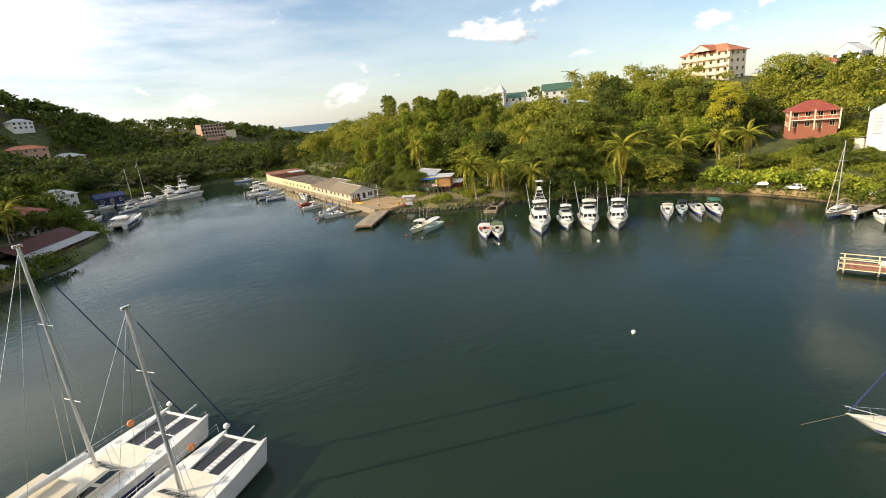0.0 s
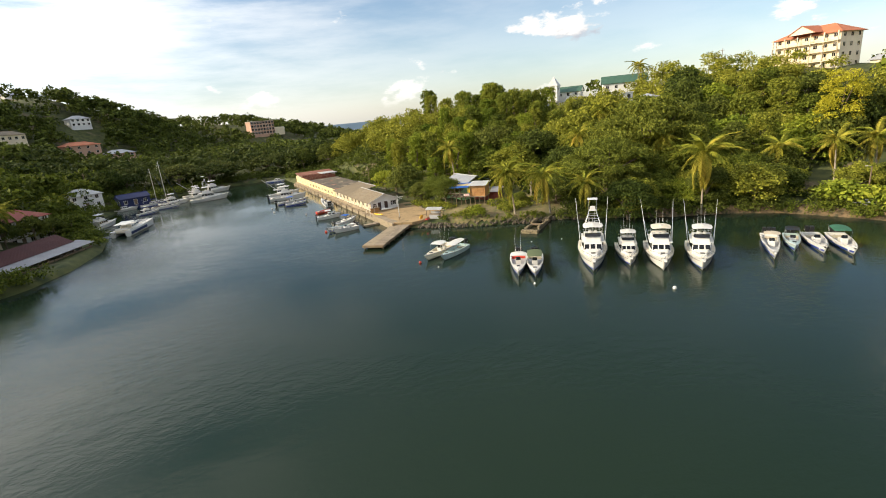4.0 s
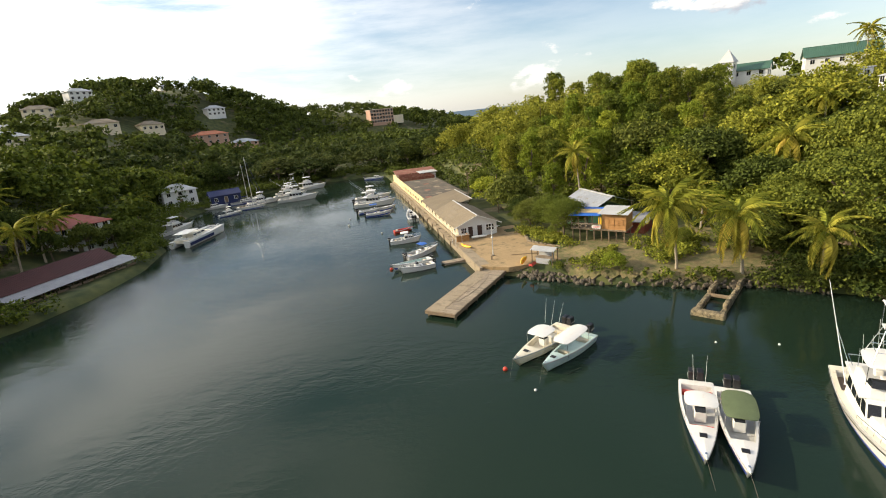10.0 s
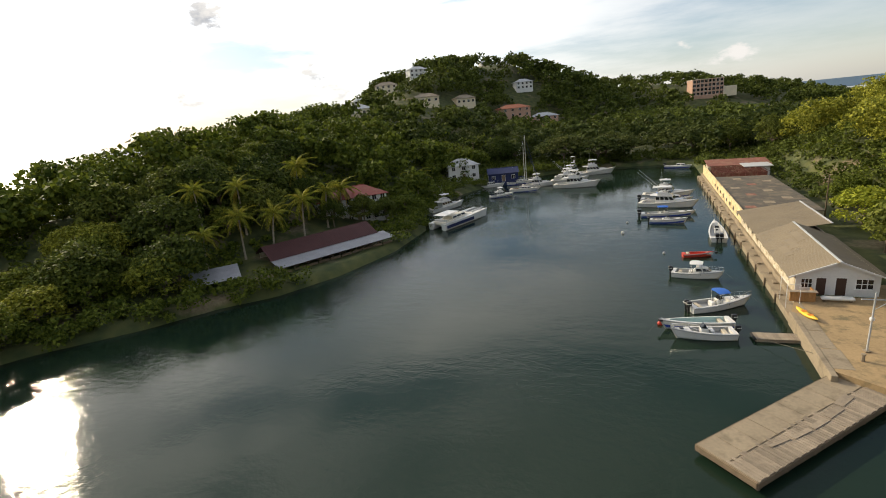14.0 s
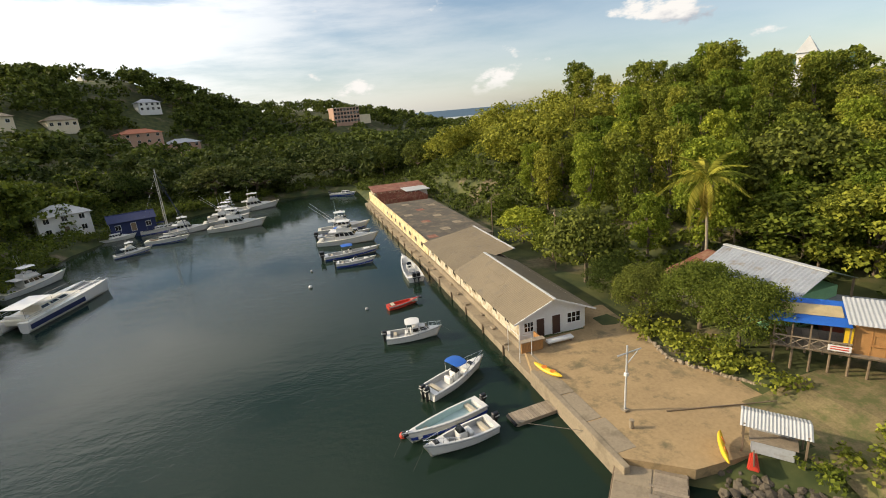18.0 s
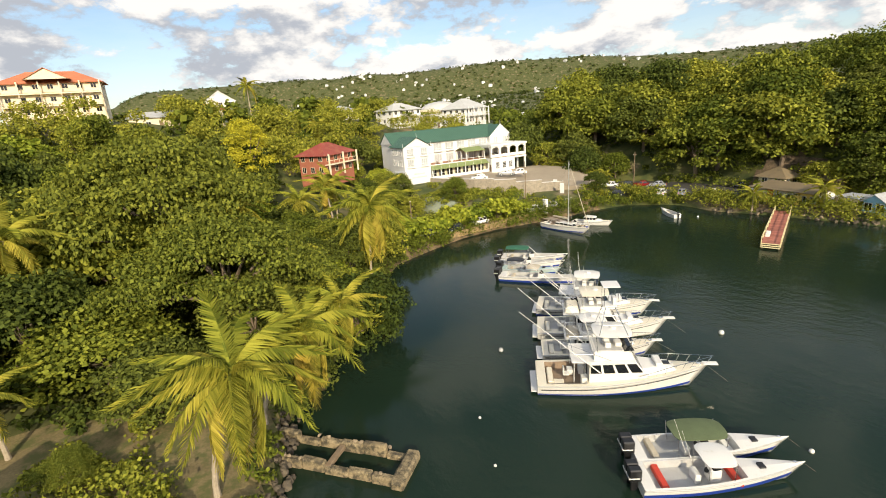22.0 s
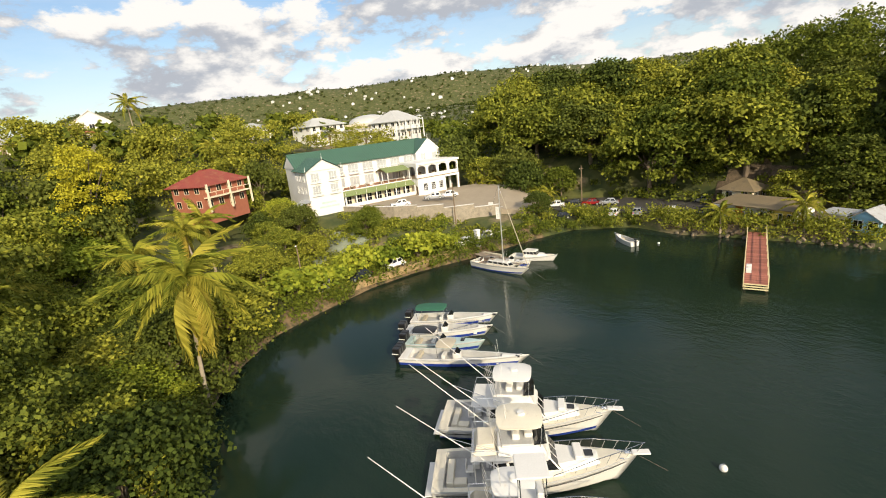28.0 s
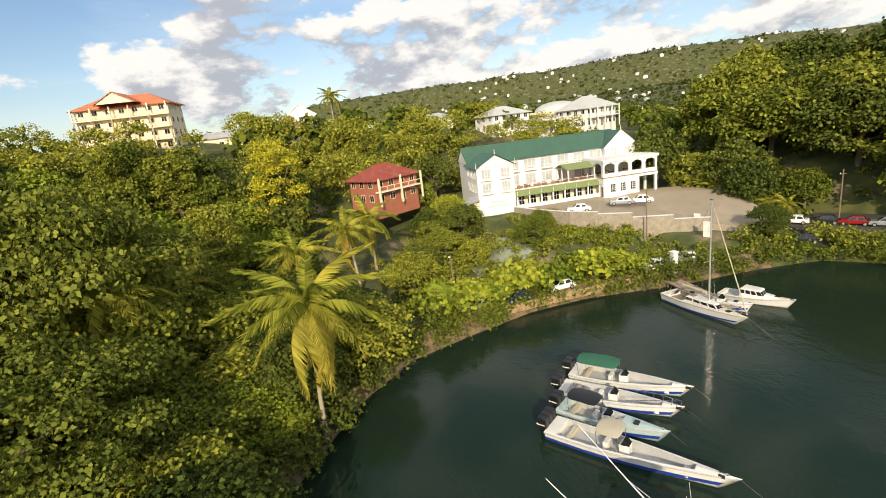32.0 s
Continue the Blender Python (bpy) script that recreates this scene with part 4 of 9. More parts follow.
undergrowth("yard_bushes", "bright bushes round the cabin and the shore", [(31.7, 49.2, 39, 53.5), (42, 46, 54.8, 54), (31.3, 64.8, 35.2, 75), (32.5, 59, 36, 66.8)], LEAF_MID, 56, 1.5, 110, 0.30, 1.6, 0.8, -90.0)
undergrowth("south_shore_bushes", "bushes between the car park and the water", [(54.4, -58, 82.3, -47.2), (64, -56.5, 72.7, -51)], LEAF_MID, 57, 2.3, 110, 0.36, 2.4, 0.8, -90.0)
# single trees that stand out
for x, y, sc in ((-56.5, 107.5, 0.62), (-66, 101.5, 0.8), (-53.8, 113, 0.55), (-60.5, 101.0, 0.55)):
    plant("broad_dark", x, y, sc, 40 + 3 * x, label="dark leafy tree before the white guesthouse")
for x, y, k, sc in ((62, 71, "tall_light", 0.95), (68.5, 76, "tall_light", 1.05), (75, 71.5, "tall_mid", 1.0), (65.5, 83, "tall_light", 1.0), (75.5, 80.5, "tall_mid", 1.05), (59, 79, "tall_light", 0.9), (83, 75, "tall_mid", 1.0), (57.5, 73, "tall_mid", 0.8)):
    plant(k, x, y, sc * 0.76, 11 * x, label="tall leafy tree hung with creepers behind the cabin")
plant("yellow", 121.9, 18.4, 1.12, 40, label="tall tree in full yellow flower on the slope")
plant("fine_mid", 37.6, 70.2, 0.82, 10, label="leafy tree beside the workshop roof")
plant("fine_mid", 36.8, 65.0, 0.94, 80, label="leafy tree at the edge of the yard")
plant("fine_dark", 34.8, 75.4, 0.66, 140, label="dark leafy tree behind the shed")
plant("fine_dark", 35.2, 81.0, 0.92, 200, label="dark leafy tree along the shed road")
plant("broad_dark", 35.5, 87, 0.85, 20)
plant("broad_mid", 36.5, 97, 0.85, 60)
plant("broad_light", 37, 108, 0.75, 90)
plant("broad_mid", 39.6, 122.7, 0.8, 30)
plant("near_light", 70.8, 23.4, 0.85, 15, label="fresh light green tree by the bank")
plant("near_mid", 60.2, 25.9, 0.66, 55, label="light green tree over the water")
plant("near_dark", 61.7, 35.4, 0.75, 95, label="dark spreading tree over the water")
plant("near_dark", 58.0, 25.6, 0.8, 120, label="dark tree leaning over the bank")
plant("flamboyant", 64.0, 36.5, 1.4, 33, tall=1.1, label="wide flamboyant tree with dense feathery foliage")
plant("flamboyant", 80.5, 40, 1.3, 133, tall=1.15, label="spreading flamboyant tree behind the big palm")
plant("umbrella", 97.9, 31.9, 0.92, 70, label="wide umbrella-shaped tree below the hotel")
plant("near_dark", 55.4, 44.5, 0.7, 33, tall=0.8, label="dark leafy tree beside the leaning palms")
plant("near_mid", 63.3, 48.3, 0.9, 73, tall=0.75, label="wide spreading tree behind the palms")
plant("fine_mid", 49.9, 51.3, 0.42, 73, label="small leafy tree beside the cabin")
plant("near_light", 35.6, 47.8, 0.4, 20, label="bright leafy shrub tree above the boulders")
plant("broad_mid", 101.5, -9.9, 0.62, 50, label="leafy tree beside the hotel wing")
plant("broad_mid", 112.9, -6.5, 0.75, 90, label="leafy tree beside the hotel wing")
plant("broad_light", 121.8, -12.8, 0.6, 10, label="light green tree beside the hotel wing")
plant("near_dark", 82.5, -49.1, 0.42, 10, label="dense dark tree by the hotel drive")
for i in range(9):
    plant("bush_light", 86.0 + 0.8 * (i % 2), -28 + i * 3.6, 1.2 + 0.3 * (i % 3), i * 50, label="rounded light green bush on the bank")


def shore_growth(name, label, i0, i1, leaf, seed, gap, per, size, height, lo=0.5, hi=3.4, bare=(0, 0, 0)):
    """Plants that crowd a stretch of the harbour's edge and hang over the water."""
    rng = np.random.default_rng(seed)
    vs = []
    for (ax, ay), (bx, by) in zip(SHORE[i0:i1], SHORE[i0 + 1:i1 + 1]):
        L = math.hypot(bx - ax, by - ay)
        nx, ny = (by - ay) / L, -(bx - ax) / L
        if edge_distance(np.array([(ax + bx) / 2 + nx * 2]), np.array([(ay + by) / 2 + ny * 2]), SHORE + COAST)[0] < 0:
            nx, ny = -nx, -ny
        for _ in range(max(1, int(L / gap))):
            t, o = rng.random(), rng.uniform(lo, hi)
            x, y = ax + (bx - ax) * t + nx * o, ay + (by - ay) * t + ny * o
            s = rng.uniform(0.6, 1.35)
            if math.hypot(x - bare[0], y - bare[1]) < bare[2]:
                continue
            z = max(0.2, gz(x, y))
            cs = np.array([[x, y, z + height * 0.4 * s], [x + rng.uniform(-1, 1), y + rng.uniform(-1, 1), z + height * 0.55 * s], [x - nx * 0.8, y - ny * 0.8, z + height * 0.25 * s]])
            v, _ = leaf_quads(rng, cs, np.array([1.0, 0.8, 0.8]) * s * height * 0.5, per, size, 0.85, 0.2)
            vs.append(v)
    v = np.concatenate(vs)
    return tagged(new(name, quads_mesh(name, v, np.arange(len(v)).reshape(-1, 4), leaf)), label, "bushes", kind="stuff")


shore_growth("tree_bank_growth", "dark leafy growth hanging over the eastern shore", 23, 28, LEAF_DARK, 61, 0.42, 130, 0.32, 2.8, -0.5, 3.0)
shore_growth("hotel_bank_growth", "green bushes crowding the bank below the hotel", 28, 35, LEAF_MID, 62, 0.5, 110, 0.30, 2.2, -0.3, 2.6)
shore_growth("rock_bank_growth", "low green plants above the boulders", 20, 23, LEAF_MID, 65, 1.3, 80, 0.26, 1.1, 1.0, 2.6)
shore_growth("west_bank_growth", "bushes along the western water edge", 0, 13, LEAF_MID, 63, 0.9, 90, 0.42, 2.8, -0.3, 5.0, (-53.7, 88.1, 13.5))
shore_growth("south_bank_growth", "bushes along the southern shore", 34, 39, LEAF_MID, 64, 0.42, 110, 0.32, 2.5, 0.0, 3.6)

for i, (x, y, k, sc) in enumerate(((94.8, 2.4, "near_mid", 0.55), (100.4, -0.4, "near_dark", 0.5), (106.1, -6.4, "near_mid", 0.5), (111.6, -11.9, "near_dark", 0.6), (117.3, -12, "broad_mid", 0.7), (107.1, -2.4, "broad_mid", 0.6), (116.4, -6.3, "broad_dark", 0.55), (122.2, -8.5, "broad_mid", 0.6),
                                (132.8, -10.1, "broad_mid", 0.9), (137.9, -15.8, "broad_dark", 0.95), (138.8, -24.5, "broad_mid", 0.95), (137.2, -34.4, "broad_dark", 1.0), (134.6, -44.2, "broad_mid", 1.0), (131.3, -54, "broad_dark", 1.1), (123.9, -59.5, "broad_mid", 1.15), (116.6, -60, "broad_dark", 1.1),
                                (108.8, -61.8, "broad_mid", 1.1), (100.9, -64.1, "broad_dark", 1.0), (92.2, -70.5, "broad_mid", 1.0), (95.7, -61, "broad_dark", 0.8), (91.5, -4.2, "near_light", 0.4), (96.9, -18.2, "near_mid", 0.38), (102.1, -22, "near_mid", 0.36))):
    plant(k, x, y, sc, i * 47, label="leafy tree close round the hotel")


# ---- boats: bow towards +x, water line at nought ----
def hull_shape(L, B, bow, stern, full=3.0, rake=0.10, draft=0.45):
    def half(s):
        return B / 2 * max(0.0, 1 - s ** full) * (0.90 + 0.10 * min(1, s / 0.35))

    def sheer(s):
        return stern + (bow - stern) * s ** 1.8

    def at(s, y, z):
        h = max(sheer(s), 0.1)
        return Vector((-L / 2 + L * s - rake * L * s ** 4 * (1 - max(0, min(1, z / h))), y, z))
    return half, sheer, at, draft


def band(at_fn, profile, n=18, s0=0.0, s1=1.0, sides=(1, -1)):
    """Skins strips along the hull between the points that profile(s) gives, on both sides."""
    bm = bmesh.new()
    for side in sides:
        rows = []
        for i in range(n + 1):
            s = s0 + (s1 - s0) * i / n
            rows.append([bm.verts.new(at_fn(s, side * y, z)) for y, z in profile(s)])
        for a, b in zip(rows[:-1], rows[1:]):
            for j in range(len(a) - 1):
                f = (a[j], b[j], b[j + 1], a[j + 1])
                bm.faces.new(f if side == 1 else f[::-1])
    bmesh.ops.remove_doubles(bm, verts=bm.verts, dist=0.002)
    bmesh.ops.recalc_face_normals(bm, faces=bm.faces)
    return bm


def hull_parts(e, L, B, bow, stern, mat, stripe=None, full=3.0, well=None, floor=None, floor_z=0.35, deck=None, rim=0.16, rake=0.10, tall=0.4):
    """Hull skin with transom, boot stripe, rubbing strake, decks and an open well from s = well[0] to well[1]."""
    half, sheer, at, draft = hull_shape(L, B, bow, stern, full, rake)

    def skin(s):
        h, z = half(s), sheer(s)
        c = 0.86 - 0.30 * s ** 3
        return [(0, -draft * (1 - s ** 3)), (h * c * 0.96, 0.02 + 0.30 * s ** 3), (h * c, 0.12 + 0.34 * s ** 3), (h * (0.5 * c + 0.5), z * 0.62 + 0.05), (h, z)]
    bm = band(at, skin)
    tr = [bm.verts.new(at(0, sd * y, z)) for sd in (1,) for y, z in skin(0)] + [bm.verts.new(at(0, -y, z)) for y, z in skin(0)[:0:-1]]
    bm.faces.new(tr)
    bmesh.ops.recalc_face_normals(bm, faces=bm.faces)
    part("hull", bm, mat, e, smooth=True)
    if stripe:
        def low(s):
            p = skin(s)
            return [(p[1][0] + 0.02, p[1][1]), (p[2][0] + 0.025, p[2][1] + 0.05), (p[2][0] * (1 - tall) + p[3][0] * tall + 0.025, p[2][1] * (1 - tall) + p[3][1] * tall + 0.03)]
        part("boot_stripe", band(at, low, s1=0.97), stripe, e, "painted band along the water line")
    part("rubbing_strake", band(at, lambda s: [(half(s) + 0.035, sheer(s) - 0.14), (half(s) + 0.05, sheer(s) - 0.07), (half(s) + 0.02, sheer(s) - 0.01)], s1=0.985), DECK_GREY, e)
    deck = deck or mat
    w0, w1 = well or (1.0, 1.0)

    def inner(s):
        return max(0.0, half(s) - rim)
    if well:
        for sd in (1, -1):
            part("side_deck", band(at, lambda s: [(half(s), sheer(s)), (inner(s), sheer(s) + 0.02)], 10, 0.0, w1, (sd,)), deck, e)
            part("well_side", band(at, lambda s: [(inner(s), sheer(s) + 0.02), (inner(s) * 0.97, floor_z)], 10, w0, w1, (sd,)), floor or mat, e)
        part("well_floor", band(at, lambda s: [(inner(s) * 0.97, floor_z), (0, floor_z)], s0=w0, s1=w1), floor or DECK_GREY, e)
        for s in (w0, w1):
            bm = bmesh.new()
            v = [bm.verts.new(at(s, sd * inner(s), z)) for sd, z in ((-1, floor_z), (1, floor_z), (1, sheer(s) + 0.03), (-1, sheer(s) + 0.03))]
            bm.faces.new(v)
            part("bulkhead", bm, mat, e)
        if w0 > 0.02:
            part("aft_deck", band(at, lambda s: [(inner(s), sheer(s) + 0.02), (0, sheer(s) + 0.03)], n=3, s0=0.0, s1=w0), deck, e)
    part("foredeck", band(at, lambda s: [(half(s), sheer(s)), (half(s) * 0.5, sheer(s) + 0.04), (0, sheer(s) + 0.07)], n=10, s0=w1 if well else 0.0, s1=1.0), deck, e)
    return half, sheer, at


def outboard(e, x, y, z, size=1.0):
    bm = box((x - 0.55 * size, y - 0.2 * size, z + 0.1), (x + 0.05, y + 0.2 * size, z + 0.72 * size), 0.07)
    o = part("outboard_motor", bm, BLACK, e, "black outboard engine on the transom")
    bm = box((x - 0.42 * size, y - 0.08, z - 1.0), (x - 0.14, y + 0.08, z + 0.12), 0.02)
    part("engine_leg", bm, BLACK, o)
    part("cowl_band", box((x - 0.57 * size, y - 0.212 * size, z + 0.36), (x - 0.1, y + 0.212 * size, z + 0.44)), WHITE, o)
    return o


def canopy(e, x0, x1, w, z, mat, base, name="canopy", label="", crown=0.10):
    """A stretched canvas or moulded top, slightly domed, on four thin legs."""
    bm = bmesh.new()
    nx, ny = 8, 8
    grid = []
    for lay in (0, 1):
        rows = []
        for i in range(nx + 1):
            row = []
            for j in range(ny + 1):
                u, v = i / nx * 2 - 1, j / ny * 2 - 1
                zz = z + crown * (1 - v * v) + crown * 0.5 * (1 - u * u) - 0.06 * lay
                row.append(bm.verts.new(((x0 + x1) / 2 + (x1 - x0) / 2 * u * (1 - 0.13 * v ** 4), v * w / 2 * (1 - 0.16 * u ** 4), zz)))
            rows.append(row)
        grid.append(rows)
        for i in range(nx):
            for j in range(ny):
                q = (rows[i][j], rows[i + 1][j], rows[i + 1][j + 1], rows[i][j + 1])
                bm.faces.new(q if lay == 0 else q[::-1])
    a, b = grid
    ring = [(i, 0) for i in range(nx)] + [(nx, j) for j in range(ny)] + [(i, ny) for i in range(nx, 0, -1)] + [(0, j) for j in range(ny, 0, -1)]
    for k in range(len(ring)):
        (i, j), (p, q) = ring[k], ring[(k + 1) % len(ring)]
        bm.faces.new((a[i][j], a[p][q], b[p][q], b[i][j]))
    bmesh.ops.recalc_face_normals(bm, faces=bm.faces)
    c = part(name, bm, mat, e, label, smooth=False)
    for sx in (x0 + 0.15, x1 - 0.15):
        for sy in (-1, 1):
            part("canopy_leg", rod((sx * 0.9 + (x0 + x1) * 0.05, sy * (w / 2 - 0.12), base), (sx, sy * (w / 2 - 0.1), z), 0.025), STEEL, c)
    return c


def rail(e, at, half, sheer, s0, s1, high=0.62, inset=0.08, posts=6, close=True, pulpit=0.0):
    pts = []
    for i in range(posts + 1):
        s = s0 + (s1 - s0) * i / posts
        pts.append((s, max(0.02, half(s) - inset)))
    rl = None
    for side in (1, -1):
        top = [at(s, side * y, sheer(s)) + Vector((pulpit * (s - s0) / (s1 - s0), 0, high * min(1, 0.45 + 1.2 * (s - s0) / (s1 - s0)))) for s, y in pts]
        tip = [Vector((top[-1].x + 0.1, 0, top[-1].z))] if close else []
        r = part("bow_rail", tube(top + tip, 0.026, 5), STEEL, e, "polished steel rail")
        for (s, y), t in zip(pts, top):
            part("stanchion", rod(at(s, side * y, sheer(s)), t, 0.016, sides=5), STEEL, r)


def boat_at(name, bow, stern, label, group="boats moored in the harbour", category="boat"):
    bow, stern = Vector(bow), Vector(stern)
    d = bow - stern
    c = (bow + stern) / 2
    return thing(name, (c.x, c.y, 0), math.degrees(math.atan2(d.y, d.x)), label, category, group), d.length


def wedge(x0, x1, w0, w1, z0, z1, front=0.5, back=0.1, side=0.12, bevel=0.06):
    """A deckhouse block: front and back lean in, sides tumble home."""
    bm = bmesh.new()
    lo = [(x0, -w0 / 2, z0), (x1, -w1 / 2, z0), (x1, w1 / 2, z0), (x0, w0 / 2, z0)]
    hi = [(x0 + back, -w0 / 2 + side, z1), (x1 - front, -w1 / 2 + side, z1), (x1 - front, w1 / 2 - side, z1), (x0 + back, w0 / 2 - side, z1)]
    a, b = [bm.verts.new(v) for v in lo], [bm.verts.new(v) for v in hi]
    bm.faces.new(a[::-1])
    bm.faces.new(b)
    for i in range(4):
        bm.faces.new((a[i], a[(i + 1) % 4], b[(i + 1) % 4], b[i]))
    bmesh.ops.recalc_face_normals(bm, faces=bm.faces)
    if bevel:
        bmesh.ops.bevel(bm, geom=list(bm.edges), offset=bevel, segments=2, affect="EDGES")
    return bm, [Vector(v) for v in lo], [Vector(v) for v in hi]


def house_windows(e, lo, hi, rows, front=3, u0=0.3, u1=0.78, rear=False):
    """Dark panes set 1.5 cm proud of a deckhouse's front and sides."""
    def face(a, b, c, d, n, label=""):
        nrm = (b - a).cross(d - a).normalized()
        for k in range(n):
            s0, s1 = (k + 0.10) / n, (k + 0.90) / n
            p = [a.lerp(b, s0).lerp(d.lerp(c, s0), u0), a.lerp(b, s1).lerp(d.lerp(c, s1), u0), a.lerp(b, s1).lerp(d.lerp(c, s1), u1), a.lerp(b, s0).lerp(d.lerp(c, s0), u1)]
            bm = bmesh.new()
            top = [bm.verts.new(v + nrm * 0.018) for v in p]
            low = [bm.verts.new(v - nrm * 0.02) for v in p]
            bm.faces.new(top)
            for i in range(4):
                bm.faces.new((low[i], low[(i + 1) % 4], top[(i + 1) % 4], top[i]))
            part("window", bm, GLASS, e, "dark tinted pane")
    if front:
        face(lo[1], lo[2], hi[2], hi[1], front)
    if rows:
        face(lo[0], lo[1], hi[1], hi[0], rows)
        face(lo[2], lo[3], hi[3], hi[2], rows)
    if rear:
        face(lo[3], lo[0], hi[0], hi[3], 2)


def sport_boat(bow, stern, label, tower=False, hardtop=True, outriggers=True, stripe=HULL_BLUE, beam=None, fly=True, canvas=WHITE, pulpit=True, name="sport_fishing_boat", near=False, floor=DECK_GREY, cover=None):
    e, L0 = boat_at(name, bow, stern, label)
    L = L0 * 0.95
    B = beam or L * 0.33
    k = L / 13.5
    half, sheer, at = hull_parts(e, L, B, 2.05 * k, 1.05 * k, WHITE, stripe, 2.6, well=(0.055, 0.29), floor=floor, floor_z=0.50 * k, rim=0.34 * k, deck=CREAM, tall=0.10)
    x = lambda s: -L / 2 + L * s
    z0 = 1.15 * k
    bm, lo, hi = wedge(x(0.30), x(0.66), B * 0.74, B * 0.60, z0, z0 + 1.75 * k, 1.3 * k, 0.05, 0.14)
    house = part("deckhouse", bm, WHITE, e)
    house_windows(house, lo, hi, 4, 3, 0.45, 0.86)
    bm, _, _ = wedge(x(0.60), x(0.84), B * 0.56, B * 0.30, z0 + 0.35 * k, z0 + 0.95 * k, 0.9 * k, 0.02, 0.2)
    part("trunk_cabin", bm, WHITE, e)
    part("hatch", box((x(0.74), -0.3, z0 + 0.93 * k), (x(0.74) + 0.55, 0.3, z0 + 1.0 * k), 0.03), GLASS, e, "smoked deck hatch")
    part("hatch", box((x(0.87), -0.22, 1.72 * k), (x(0.87) + 0.4, 0.22, 1.80 * k), 0.02), DECK_GREY, e)
    part("windlass", box((x(0.93), -0.14, 1.9 * k), (x(0.93) + 0.4, 0.14, 2.12 * k), 0.04), STEEL, e)
    # fly bridge
    zf = z0 + 1.72 * k
    if fly:
        part("bridge_deck", box((x(0.20), -B * 0.36, zf), (x(0.56), B * 0.36, zf + 0.09), 0.02), WHITE, e)
        bm, lo2, hi2 = wedge(x(0.33), x(0.56), B * 0.62, B * 0.50, zf + 0.05, zf + 0.85 * k, 0.35, 0.0, 0.08)
        fb = part("flybridge", bm, WHITE, e)
        part("bridge_well", box((x(0.345), -B * 0.24, zf + 0.84 * k), (x(0.49), B * 0.24, zf + 0.872 * k)), DECK_GREY, fb)
        part("helm", box((x(0.46), -0.45, zf + 0.6 * k), (x(0.50), 0.45, zf + 1.15 * k), 0.05), WHITE, fb)
        for sy in (-0.42, 0.42):
            part("helm_chair", box((x(0.40), sy - 0.25, zf + 0.7 * k), (x(0.40) + 0.5, sy + 0.25, zf + 1.25 * k), 0.06), WHITE, fb)
        bm, _, _ = wedge(x(0.50), x(0.56), B * 0.52, B * 0.46, zf + 0.83 * k, zf + 1.25 * k, 0.3, 0.25, 0.04, 0)
        part("windscreen", bm, GLASS, fb)
        zt = zf + 2.15 * k
        c = canopy(e, x(0.33), x(0.55), B * 0.62, zt, canvas, zf + 0.8 * k, "hardtop", "white moulded hardtop", 0.12)
        if tower:
            t = part("tuna_tower", tube([(x(0.36), -B * 0.25, zt), (x(0.40), -0.5, zt + 2.4), (x(0.40), 0.5, zt + 2.4), (x(0.36), B * 0.25, zt)], 0.035), STEEL, e, "tall welded pipe tower")
            part("tower_leg", tube([(x(0.52), -B * 0.25, zt), (x(0.45), -0.5, zt + 2.4), (x(0.45), 0.5, zt + 2.4), (x(0.52), B * 0.25, zt)], 0.035), STEEL, t)
            for q in (0.35, 0.7):
                wq = B * 0.25 * (1 - q) + 0.5 * q
                part("tower_rung", tube([(x(0.37 + 0.03 * q), -wq, zt + 2.4 * q), (x(0.37 + 0.03 * q), wq, zt + 2.4 * q), (x(0.51 - 0.05 * q), wq, zt + 2.4 * q), (x(0.51 - 0.05 * q), -wq, zt + 2.4 * q), (x(0.37 + 0.03 * q), -wq, zt + 2.4 * q)], 0.028), STEEL, t)
            part("tower_platform", box((x(0.385), -0.6, zt + 2.38), (x(0.465), 0.6, zt + 2.46), 0.02), WHITE, t)
            part("tower_console", box((x(0.44), -0.4, zt + 2.46), (x(0.46), 0.4, zt + 3.1), 0.04), WHITE, t)
            part("tower_canopy", box((x(0.38), -0.75, zt + 4.15), (x(0.475), 0.75, zt + 4.24), 0.03), WHITE, t, "small white sun top")
            for sx in (0.39, 0.465):
                for sy in (-0.6, 0.6):
                    part("tower_post", rod((x(sx), sy, zt + 2.4), (x(sx), sy, zt + 4.16), 0.025), STEEL, t)
        for sy in (-0.5, 0.3):
            part("antenna", rod((x(0.38), sy, zt), (x(0.36), sy * 1.2, zt + 2.6), 0.016, 0.008, 5), WHITE, e)
        part("radar_dome", rod((x(0.45), 0, zt + 0.1), (x(0.45), 0, zt + 0.34), 0.3, 0.24, 12), WHITE, e)
    if outriggers:
        for sy in (-1, 1):
            o = part("outrigger", rod((x(0.36), sy * B * 0.40, z0 + 1.0 * k), (x(0.36) - 6.2 * k, sy * B * 0.55, z0 + 6.6 * k), 0.05, 0.02, 6), WHITE, e, "long white outrigger pole")
            part("outrigger_stay", rod((x(0.42), sy * B * 0.36, z0 + 2.0 * k), (x(0.36) - 3.4 * k, sy * B * 0.48, z0 + 4.05 * k), 0.02, 0.015, 5), STEEL, o)
    if not near:
        return e
    part("fighting_chair", box((x(0.16), -0.32, 0.95 * k), (x(0.16) + 0.55, 0.32, 1.1 * k), 0.05), WHITE, e)
    part("chair_back", box((x(0.16), -0.32, 1.1 * k), (x(0.16) + 0.12, 0.32, 1.65 * k), 0.04), WHITE, e)
    part("chair_post", rod((x(0.16) + 0.28, 0, 0.5 * k), (x(0.16) + 0.28, 0, 0.97 * k), 0.07), STEEL, e)
